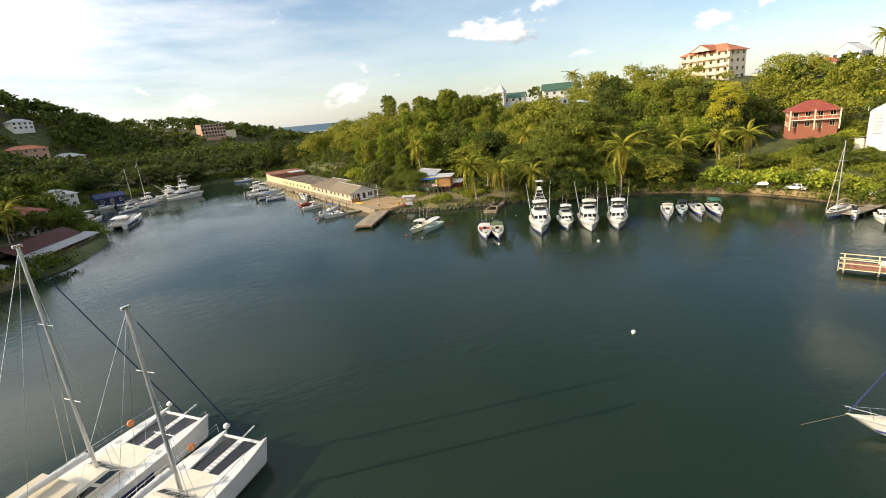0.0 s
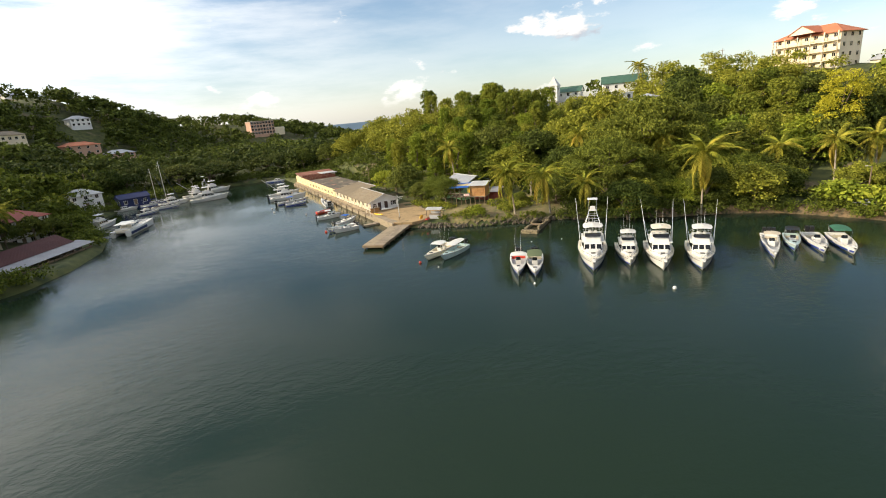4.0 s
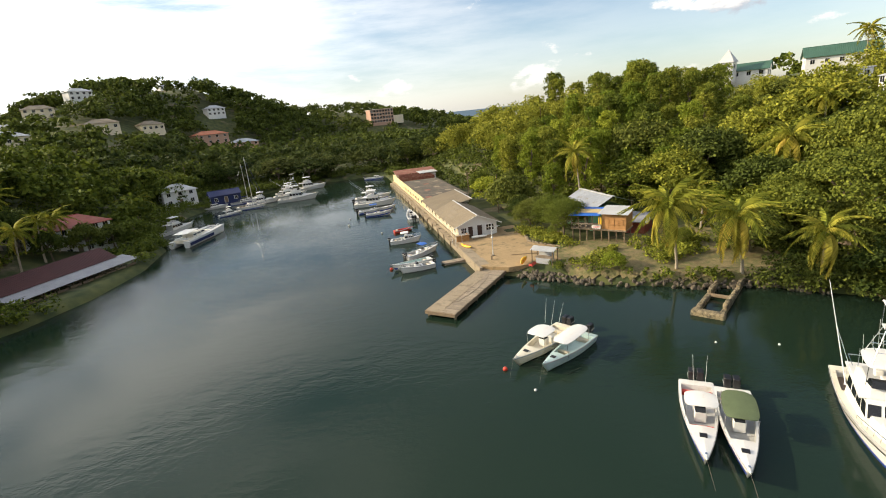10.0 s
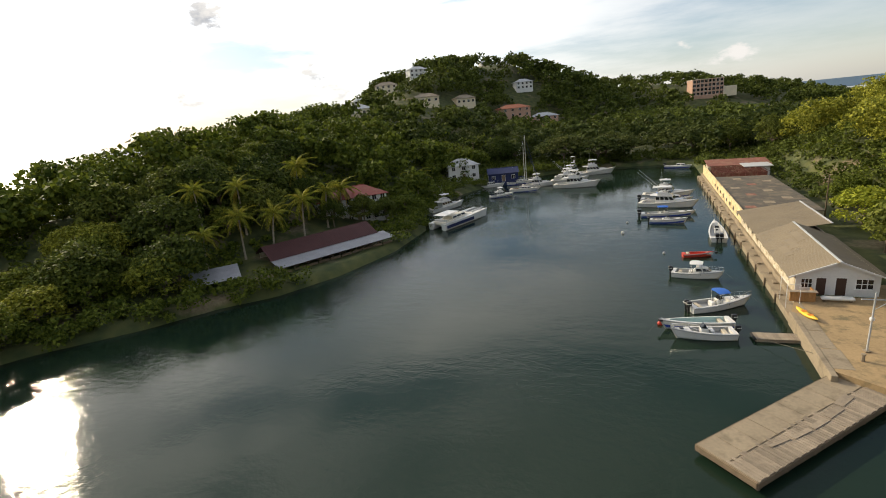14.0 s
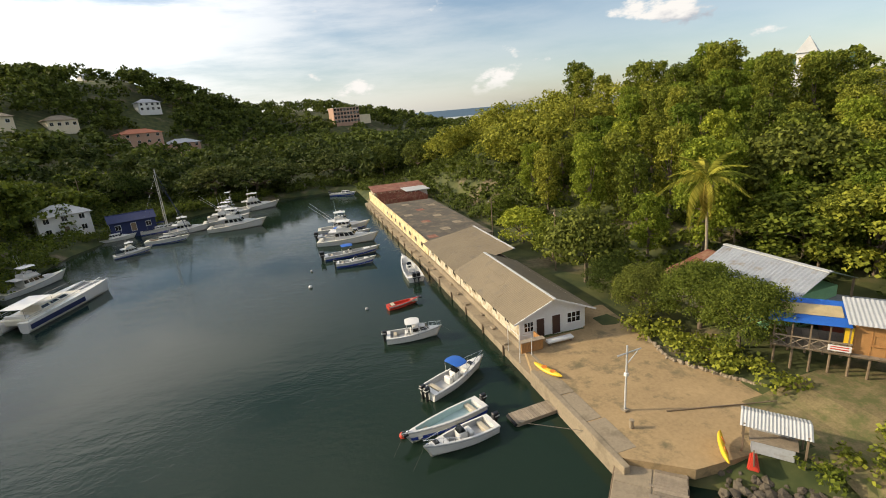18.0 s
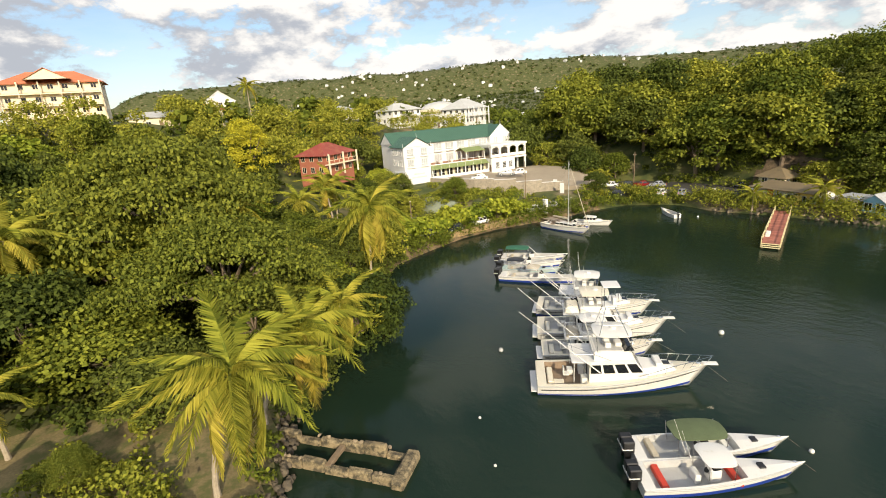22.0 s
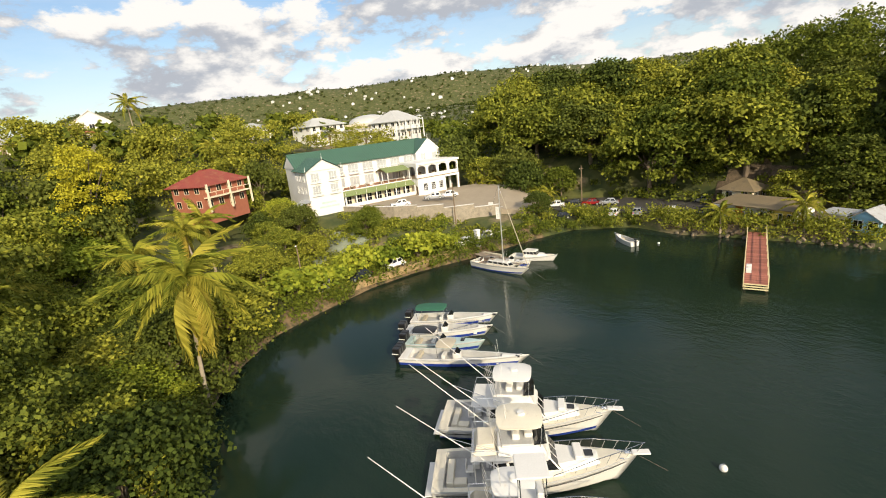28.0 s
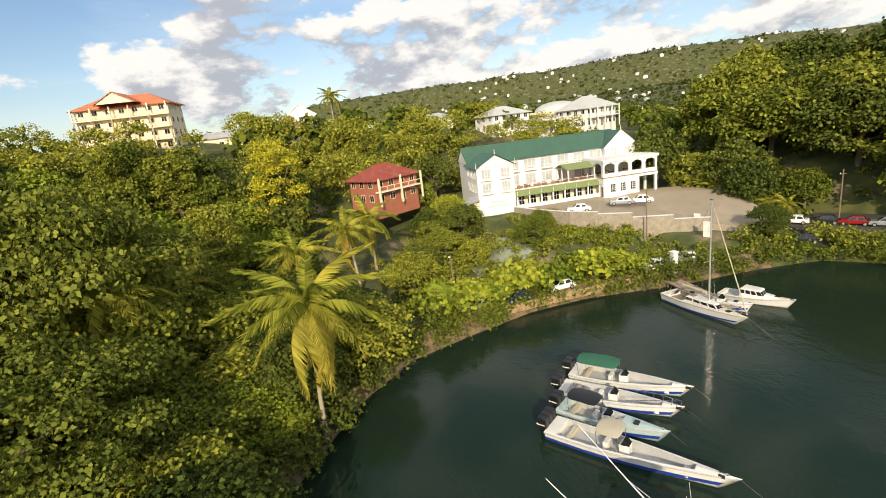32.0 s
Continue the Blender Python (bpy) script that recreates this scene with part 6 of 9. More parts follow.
for i in range(9):
    x0 = -LJ / 2 + 0.02 + i * 1.83
    part("deck_panel", box((x0, -0.1, 0.862), (x0 + 1.79, WJ / 2 - 0.05, 0.905 + 0.01 * (i % 2)), 0.01), CONCRETE, jet)
for i in range(5):
    part("loose_plank", box((-4.5 + i * 2.1, -1.2, 0.945), (-2.6 + i * 2.1, -0.95 + 0.1 * i, 0.985), 0.006, Matrix.Rotation(0.05 * (i - 2), 4, "Z")), WOOD, jet)
for sx in range(6):
    for sy in (-1, 1):
        part("pier_post", rod((-LJ / 2 + 0.4 + sx * 3.1, sy * (WJ / 2 - 0.25), -2.2), (-LJ / 2 + 0.4 + sx * 3.1, sy * (WJ / 2 - 0.25), 0.66), 0.17, 0.16), TIMBER, jet)
for sy in (-1, 1):
    part("edge_beam", box((-LJ / 2 - 0.05, sy * WJ / 2 - 0.09, 0.4), (LJ / 2, sy * WJ / 2 + 0.09, 0.84), 0.02), TIMBER, jet)
part("end_beam", box((-LJ / 2 - 0.12, -WJ / 2, 0.38), (-LJ / 2 + 0.06, WJ / 2, 0.84), 0.02), TIMBER, jet)

# ruined concrete jetty frame
OLD_CONCRETE = paint("crumbling_concrete", (0.27, 0.215, 0.125), 0.95, var=0.35, scale=1.2, fine=8, bump=0.8, dist=0.06, stain=(0.07, 0.06, 0.04), stain_at=0.5)
old = thing("ruined_jetty", (42.3, 35.3, 0), 36.0, "ruined jetty of two crumbling concrete beams", "jetty")
for sy in (-1, 1):
    for i in range(6):
        part("concrete_beam", box((-5.6 + i * 1.9, sy * 1.25 - 0.30, -0.6 + 0.05 * (i % 2)), (-3.68 + i * 1.9, sy * 1.25 + 0.30 - 0.06 * (i % 2), 0.50 + 0.13 * ((i * 7 + (sy > 0) * 2) % 4)), 0.12, Matrix.Rotation(0.03 * ((i * 5) % 3 - 1), 4, "Y")), OLD_CONCRETE, old)
part("end_block", box((-6.2, -1.75, -0.6), (-5.2, 1.75, 0.66), 0.16), OLD_CONCRETE, old)
part("cross_beam", box((-0.3, -1.3, 0.2), (0.15, 1.3, 0.55), 0.05), TIMBER, old)
for i in range(14):
    m = Matrix.LocRotScale(Vector((-5.8 + rng.random() * 10.5, rng.choice((-1.3, 1.3)), 0.80)), Euler((rng.random() * 6, 0, rng.random() * 6)), Vector((0.22, 0.16, 0.12)))
    part("broken_piece", pale[i % 5], None, old, at=m)

# floating landing stage
dock = thing("floating_dock", (17.1, 66.4, 0.0), 5, "small weathered floating dock tied to the quay", "floating dock")
part("float", box((-2.4, -0.7, -0.15), (2.4, 0.7, 0.32), 0.08), WOOD, dock)
for i in range(17):
    part("plank", box((-2.4 + i * 0.283, -0.78, 0.325), (-2.4 + i * 0.283 + 0.255, 0.78, 0.37), 0.006), WOOD, dock)
part("bumper", rod((-2.5, -0.7, 0.25), (-2.5, 0.7, 0.25), 0.14), TYRE, dock)
part("mooring_line", rod((-2.3, -0.6, 0.4), (2.6, -6.4, 1.3), 0.025, sides=5), ROPE, dock)

# long sheds on the quay
shed = thing("boat_shed", label="white gabled boat shed with a tan corrugated roof", category="shed")
for a, b in (((20.45, 76.2), (20.45, 94)), ((28.0, 76.2), (28.0, 94)), ((20.45, 94), (28.0, 94))):
    sheared_wall(shed, a, b, 1.0, 3.9, 0.25, WALL_STAINED)
fw = part("front_wall", slab([(20.35, 76.1), (28.1, 76.1), (28.1, 76.35), (20.35, 76.35)], 1.0, 3.9, 0.01), WALL_WHITE, shed)
bm = bmesh.new()
for y in (76.1, 76.35):
    bm.faces.new([bm.verts.new(v) for v in ((20.35, y, 3.88), (28.1, y, 3.88), (24.2, y, 5.35))])
part("gable", bm, WALL_WHITE, fw)
for xx, w, h, zz, nm in ((21.4, 1.0, 1.0, 2.75, "window"), (22.75, 0.9, 2.05, 2.38, "door"), (24.6, 0.95, 2.1, 2.40, "door"), (26.7, 1.5, 1.1, 2.8, "window")):
    opening(shed, Vector((xx, 76.09, zz)), (0, -1), w, h, GLASS if nm == "window" else paint("dark_brown_door", (0.06, 0.03, 0.02), 0.6), WALL_WHITE, (3, 2) if nm == "window" else (1, 1), nm)
for i in range(5):
    opening(shed, Vector((20.31, 79 + i * 3.3, 2.75)), (-1, 0), 1.0, 0.8, GLASS, WALL_STAINED, (2, 1))
part("roof", corrugated((19.5, 75.5, 3.55), (19.5, 94.4, 3.55), (24.2, 94.4, 5.5), (24.2, 75.5, 5.5), 0.32), ROOF_TAN, shed)
part("roof", corrugated((29.0, 94.4, 3.5), (29.0, 75.5, 3.5), (24.2, 75.5, 5.5), (24.2, 94.4, 5.5), 0.32), ROOF_TAN, shed)
part("ridge_cap", box((24.05, 75.45, 5.49), (24.35, 94.45, 5.57), 0.02), ROOF_PALE, shed, "pale ridge capping")
part("barge_board", box((19.5, 75.42, 3.50), (24.2, 75.5, 3.66), m=Matrix.Translation((0, 0, 0))), WALL_WHITE, shed).matrix_basis = Matrix.Translation((19.5, 0, 3.55)) @ Matrix.Rotation(-math.atan2(1.95, 4.7), 4, "Y") @ Matrix.Translation((-19.5, 0, -3.55))
part("barge_board", box((24.2, 75.42, 5.42), (29.4, 75.5, 5.58)), WALL_WHITE, shed).matrix_basis = Matrix.Translation((24.2, 0, 5.5)) @ Matrix.Rotation(math.atan2(2.0, 4.8), 4, "Y") @ Matrix.Translation((-24.2, 0, -5.5))
for i in range(3):
    part("loose_sheet", sheet([(20.6 + i * 1.1, 82 + i * 2, 4.06 + i * 0.455), (21.4 + i * 1.1, 82 + i * 2, 4.39 + i * 0.455), (21.4 + i * 1.1, 86 + i * 2, 4.39 + i * 0.455), (20.6 + i * 1.1, 86 + i * 2, 4.06 + i * 0.455)], 0.02), ROOF_TAN, shed)

shed2 = thing("store_shed", label="store shed with a broad tan sheet roof", category="shed")
for a, b in (((20.45, 94.3), (20.45, 110)), ((28.2, 94.3), (28.2, 110)), ((20.45, 110), (28.2, 110))):
    sheared_wall(shed2, a, b, 1.0, 3.7, 0.25, WALL_STAINED)
for i in range(4):
    opening(shed2, Vector((20.31, 96.5 + i * 3.6, 2.7)), (-1, 0), 1.1, 0.9, GLASS, WALL_STAINED, (2, 1))
part("roof", corrugated((19.5, 94.5, 3.65), (19.5, 110.4, 3.65), (28.8, 110.4, 5.25), (28.8, 94.5, 5.25), 0.32), ROOF_TAN, shed2)
part("ridge_cap", box((28.65, 94.5, 5.24), (28.95, 110.4, 5.32), 0.02), ROOF_PALE, shed2)

flat = thing("flat_roofed_store", label="low store with a dark tarred flat roof and stained yellow-white wall", category="shed")
part("body", box((20.6, 110.5, 1.0), (32.4, 150, 3.45), 0.03), WALL_STAINED, flat)
part("flat_roof", box((20.5, 110.55, 3.455), (32.6, 150.2, 3.60), 0.03), ROOF_DARK, flat, "dark tarred roof with bare patches")
part("parapet", box((20.33, 110.5, 1.0), (20.62, 171.5, 3.85), 0.03), paint("yellowed_limewash", (0.74, 0.60, 0.33), 0.9, var=0.15, scale=0.4, fine=4, stain=(0.40, 0.28, 0.14), stain_at=0.55), flat, "yellowed limewashed harbour wall")
for i in range(9):
    part("roof_patch", box((21.5 + (i * 37 % 90) / 10, 113 + i * 4.0, 3.6), (23.2 + (i * 37 % 90) / 10, 115 + i * 4.0, 3.615), 0.0), ROOF_RUST if i % 3 == 0 else CONCRETE, flat)
for i in range(8):
    opening(flat, Vector((20.30, 114 + i * 4.4, 2.5)), (-1, 0), 1.2, 0.7, GLASS, WALL_STAINED, (2, 1))

racks = thing("rusty_pipe_racks", label="rows of rusty red steel racks on the quay", category="rack")
part("platform", box((20.7, 150.5, 1.0), (33, 166, 2.6), 0.05), ROOF_DARK, racks)
for i in range(7):
    for j in range(9):
        part("rack_frame", box((21.4 + j * 1.25, 151.6 + i * 2.0, 2.6), (22.3 + j * 1.25, 152.0 + i * 2.0, 4.3), 0.03), ROOF_RUST, racks)
    part("rack_beam", box((21.2, 151.75 + i * 2.0, 4.3), (32.8, 151.9 + i * 2.0, 4.42)), ROOF_RUST, racks)
kiosk = thing("end_store", label="small white store with a pale flat roof beyond the racks", category="shed")
part("body", box((29.5, 160, 1.0), (34.5, 166, 4.4), 0.03), WALL_WHITE, kiosk)
part("roof", box((28.6, 159.4, 4.4), (35.2, 166.6, 4.62), 0.03), ROOF_PALE, kiosk)
opening(kiosk, Vector((31.5, 159.98, 2.6)), (0, -1), 1.0, 2.0, BLACK, WALL_WHITE, (1, 1), "door")
wall_end = thing("brick_store", label="low brick-red store at the basin head", category="shed")
part("body", box((21.5, 168, 1.0), (36, 176, 4.0), 0.03), WALL_STAINED, wall_end)
part("roof", sheet([(21, 167.5, 4.0), (36.5, 167.5, 4.0), (36.5, 176.5, 4.7), (21, 176.5, 4.7)], 0.1), ROOF_RUST, wall_end)

# planked counter and benches in front of the shed
bar = thing("plank_counter", label="orange-brown plank counter in front of the shed", category="counter")
for i in range(9):
    part("board", box((19.3 + i * 0.26, 73.6, 1.42), (19.3 + i * 0.26 + 0.245, 73.72, 2.55), 0.01), WOOD_WARM, bar)
for i in range(7):
    part("board", box((21.62, 73.7 + i * 0.26, 1.42), (21.74, 73.7 + i * 0.26 + 0.245, 2.5), 0.01), WOOD_WARM, bar)
part("counter_top", box((19.2, 73.45, 2.55), (21.85, 74.1, 2.62), 0.01), WOOD, bar)
bench = thing("white_bench", label="long white boat-shaped bench by the shed door", category="bench")
part("seat", box((22.3, 73.7, 1.62), (25.3, 74.4, 1.98), 0.12), WHITE, bench)
for sx in (22.6, 25.0):
    part("leg", box((sx - 0.06, 73.8, 1.40), (sx + 0.06, 74.3, 1.65)), TIMBER, bench)
porch = thing("pipe_frame", label="thin white pipe frame standing on the quay ledge", category="frame")
for p in ((18.9, 73.2), (20.1, 73.0), (18.9, 75.8)):
    part("post", rod((p[0], p[1], 0.7 if p[0] < 20 else 1.4), (p[0], p[1], 3.6), 0.035), WHITE, porch)
part("top_rail", tube([(18.9, 75.8, 3.6), (18.9, 73.2, 3.6), (20.1, 73.0, 3.6)], 0.03), WHITE, porch)

# goal-shaped pole with its arm
tee = thing("hoist_pole", (22.5, 62.3, 1.42), 12, "pale leaning pole with a braced cross arm", "pole")
part("post", rod((0, 0, 0), (0.05, 0, 5.6), 0.09, 0.07), ROOF_PALE, tee)
part("cross_arm", rod((-1.0, 0, 5.05), (1.6, 0.0, 4.85), 0.06, 0.05), ROOF_PALE, tee)
part("brace", rod((0.02, 0, 4.0), (1.35, 0, 4.87), 0.035), ROOF_PALE, tee)
part("lamp", box((-0.12, -0.15, 3.0), (0.18, 0.15, 3.3), 0.04), WHITE, tee)
part("footing", box((-0.25, -0.25, 0), (0.25, 0.25, 0.12), 0.03), CONCRETE, tee)
post = thing("mooring_post", (21.6, 60.4, 1.42), 0, "short stone bollard on the yard", "bollard")
part("stem", rod((0, 0, 0), (0, 0, 0.6), 0.17, 0.14), CONCRETE, post)
part("cap", rod((0, 0, 0.58), (0, 0, 0.68), 0.2, 0.18), CONCRETE, post)
# dark rod modelled along the line of the hoist pole's cast shadow
shadow_line = thing("fallen_pole", label="thin dark rod laid along the hoist pole's shadow on the yard", category="pole")
part("pole", rod((25.2, 60.9, 1.47), (36.1, 57.8, 1.47), 0.05), TIMBER, shadow_line)

# vendor's hut with a corrugated roof
hut = thing("vendor_hut", (28.4, 54.9, 1.35), -50, "small vendor hut with a pale corrugated roof on posts", "hut")
part("roof", corrugated((-1.95, -1.15, 2.15), (1.95, -1.15, 2.15), (1.95, 0.15, 2.55), (-1.95, 0.15, 2.55), 0.2, 0.05), ROOF_PALE, hut)
part("roof", corrugated((1.95, 1.2, 2.15), (-1.95, 1.2, 2.15), (-1.95, 0.15, 2.55), (1.95, 0.15, 2.55), 0.2, 0.05), ROOF_PALE, hut)
for sx in (-1.7, 1.7):
    for sy in (-0.95, 0.95):
        part("post", box((sx - 0.06, sy - 0.06, -0.1), (sx + 0.06, sy + 0.06, 2.25)), TIMBER, hut)
part("counter", box((-1.2, -0.75, 0), (1.2, 0.3, 0.95), 0.03), ROOF_GREY, hut)
part("counter_top", box((-1.35, -0.85, 0.95), (1.35, 0.4, 1.02), 0.01), WOOD, hut)
part("shelf", box((-1.2, 0.45, 0.4), (1.2, 0.8, 1.5), 0.02), DECK_GREY, hut)


def kayak(x, y, z, turn, label, tilt=0.0, L=3.4):
    e = thing("kayak", (x, y, z), turn, label, "kayak", "kayaks on the yard")
    e.rotation_euler = (radians(tilt), 0, radians(turn))
    bm = bmesh.new()
    rows = []
    for i in range(15):
        s = i / 14 * 2 - 1
        w, h = 0.38 * (1 - s * s) ** 0.6 + 0.01, 0.17 * (1 - s ** 4) + 0.02
        lift = 0.16 * s * s
        rows.append([bm.verts.new((s * L / 2, w * math.cos(a), lift + h * math.sin(a))) for a in [k * math.pi / 4 for k in range(8)]])
    for a, b in zip(rows[:-1], rows[1:]):
        for j in range(8):
            bm.faces.new((a[j], b[j], b[(j + 1) % 8], a[(j + 1) % 8]))
    bm.faces.new(rows[0][::-1])
    bm.faces.new(rows[-1])
    part("shell", bm, YELLOW, e, smooth=True)
    for s in (-0.25, 0.35):
        part("seat_well", rod((s * L / 2, 0, 0.13), (s * L / 2, 0, 0.21), 0.24, 0.27, 12), ORANGE, e, "dark orange seat well")
    part("keel_rib", box((-L * 0.4, -0.03, 0.15), (L * 0.4, 0.03, 0.20), 0.01), YELLOW, e)
    return e


kayak(19.9, 69.6, 1.62, -72, "yellow sit-on kayak lying on the grass verge")
kayak(25.2, 55.9, 1.95, 52, "yellow and orange kayak leaning by the vendor hut", 62)
dg = thing("dinghy_on_shore", (26.2, 54.4, 1.5), 40, "upturned red dinghy beside the kayak", "dinghy")
bm, _, _ = wedge(-0.9, 0.9, 0.8, 0.5, 0, 0.4, 0.3, 0.1, 0.15, 0.08)
part("shell", bm, RED, dg)
part("keel", box((-0.9, -0.04, 0.38), (0.7, 0.04, 0.46), 0.01), TIMBER, dg)


# ---- houses ----
def roof_parts(e, w, d, z, rise, over, mat, kind="gable", along="x", gable_mat=None, ribs=True, thick=0.12):
    """A roof over a w by d plan centred on the thing; kind gable, hip or flat."""
    W, D = w / 2 + over, d / 2 + over
    drop = rise * over / ((d if along == "x" else w) / 2)
    z0, zt = z - drop, z + rise
    make = (lambda *c: corrugated(*c, pitch=0.5, depth=0.05, thick=0.08)) if ribs else (lambda *c: sheet(c, thick))
    if kind == "flat":
        part("roof", box((-W, -D, z), (W, D, z + 0.25), 0.03), mat, e)
        return
    if kind == "hip":
        r = min(W, D) * 0.98
        if W >= D:
            a, b = Vector((-(W - r), 0, zt)), Vector((W - r, 0, zt))
        else:
            a, b = Vector((0, -(D - r), zt)), Vector((0, D - r, zt))
        c = [Vector((-W, -D, z0)), Vector((W, -D, z0)), Vector((W, D, z0)), Vector((-W, D, z0))]
        if W >= D:
            faces = [(c[0], c[1], b, a), (c[2], c[3], a, b), (c[1], c[2], b), (c[3], c[0], a)]
        else:
            faces = [(c[1], c[2], b, a), (c[3], c[0], a, b), (c[0], c[1], a), (c[2], c[3], b)]
        for f in faces:
            part("roof", sheet(f, thick), mat, e)
        part("ridge", rod(a, b, 0.10, sides=6), mat, e)
        return
    if along == "x":
        part("roof", make((-W, -D, z0), (W, -D, z0), (W, 0, zt), (-W, 0, zt)), mat, e)
        part("roof", make((W, D, z0), (-W, D, z0), (-W, 0, zt), (W, 0, zt)), mat, e)
        part("ridge", box((-W, -0.12, zt - 0.02), (W, 0.12, zt + 0.09), 0.02), mat, e)
        ends = [[(sx * w / 2, -d / 2, z), (sx * w / 2, d / 2, z), (sx * w / 2, 0, zt - 0.08)] for sx in (-1, 1)]
    else:
        part("roof", make((W, -D, z0), (W, D, z0), (0, D, zt), (0, -D, zt)), mat, e)
        part("roof", make((-W, D, z0), (-W, -D, z0), (0, -D, zt), (0, D, zt)), mat, e)
        part("ridge", box((-0.12, -D, zt - 0.02), (0.12, D, zt + 0.09), 0.02), mat, e)
        ends = [[(-w / 2, sy * d / 2, z), (w / 2, sy * d / 2, z), (0, sy * d / 2, zt - 0.08)] for sy in (-1, 1)]
    for tri in ends:
        part("gable", sheet(tri, 0.2), gable_mat or WALL_WHITE, e)


def house(name, label, x, y, turn, w, d, h, wall, roof, rise=1.6, kind="hip", over=0.5, storeys=2, cols=4, side_cols=3, z=None, along="x", balcony=False, trim=WALL_WHITE, category="house", win=(1.1, 1.2), ribs=False, door=True, group="", faces="nsew"):
    base = gz(x, y) if z is None else z
    e = thing(name, (x, y, base), turn, label, category, group)
    part("wall", box((-w / 2, -d / 2, -2.5), (w / 2, d / 2, h), 0.03), wall, e)
    roof_parts(e, w, d, h, rise, over, roof, kind, along, wall, ribs)
    sh = h / storeys
    for s in range(storeys):
        zc = s * sh + sh * 0.55
        for face, n, span, off, key in (((0, -1), cols, w, d, 's'), ((0, 1), cols, w, d, 'n'), ((1, 0), side_cols, d, w, 'e'), ((-1, 0), side_cols, d, w, 'w')):
            if key not in faces:
                continue
            for i in range(n):
                u = (i + 0.5) / n * span - span / 2
                c = Vector((u, face[1] * off / 2, zc)) if face[1] else Vector((face[0] * off / 2, u, zc))
                is_door = door and s == 0 and i == n // 2 and face == (0, -1)
                opening(e, c - Vector((0, 0, 0.25 if is_door else 0)), face, win[0], min(win[1] + (0.8 if is_door else 0), sh * 0.72), GLASS if not is_door else TIMBER, trim, (2, 1) if not is_door else (1, 1), "door" if is_door else "window", sill=False)
        if balcony and s > 0:
            b = part("balcony", box((-w / 2, -d / 2 - 1.5, s * sh - 0.12), (w / 2, -d / 2, s * sh + 0.08), 0.02), trim, e)
            part("handrail", box((-w / 2, -d / 2 - 1.5, s * sh + 0.95), (w / 2, -d / 2 - 1.42, s * sh + 1.05)), trim, b)
            n = max(4, int(w / 1.6))
            for i in range(n + 1):
                part("baluster", box((-w / 2 + w * i / n - 0.04, -d / 2 - 1.49, s * sh + 0.05), (-w / 2 + w * i / n + 0.04, -d / 2 - 1.43, s * sh + 0.97)), trim, b)
            for i in range(max(2, int(w / 4)) + 1):
                q = max(2, int(w / 4))
                part("column", box((-w / 2 + w * i / q - 0.15, -d / 2 - 1.5, (s - 1) * sh), (-w / 2 + w * i / q + 0.15, -d / 2 - 1.2, (s + 1) * sh - 0.1)), trim, b)
    return e


def arch(e, x0, x1, y, z0, z1, thick, mat, axis="y", name="arch", rise=0.7):
    """A wall panel with a round-headed opening: spandrel above, jambs either side."""
    bm = bmesh.new()
    n = 8
    w = x1 - x0
    pts = [(x0 + w * 0.12, z0)] + [(x0 + w * 0.5 - w * 0.38 * math.cos(math.pi * i / n), z1 - rise - 0.25 + rise * math.sin(math.pi * i / n)) for i in range(n + 1)] + [(x1 - w * 0.12, z0)]
    outer = [(x0, z0)] + [(x0 + w * i / n, z1) for i in range(n + 1)] + [(x1, z0)]
    for off in (0, thick):
        a = [bm.verts.new((off + y, p, q) if axis == "y" else (p, off + y, q)) for p, q in pts]
        b = [bm.verts.new((off + y, p, q) if axis == "y" else (p, off + y, q)) for p, q in outer]
        for i in range(len(a) - 1):
            bm.faces.new((a[i], a[i + 1], b[i + 1], b[i]))
    bm.verts.ensure_lookup_table()
    k = len(pts)
    for i in range(k - 1):
        bm.faces.new((bm.verts[i], bm.verts[i + 1], bm.verts[2 * k + i + 1], bm.verts[2 * k + i]))
    bmesh.ops.recalc_face_normals(bm, faces=bm.faces)
    return part(name, bm, mat, e)


# grey window panes; on the top floor the grey paints a white loggia's shade
SHADE_PANE = paint("grey_loggia_shade_and_panes", (0.40, 0.42, 0.43), 0.3, var=0.25, scale=0.6)


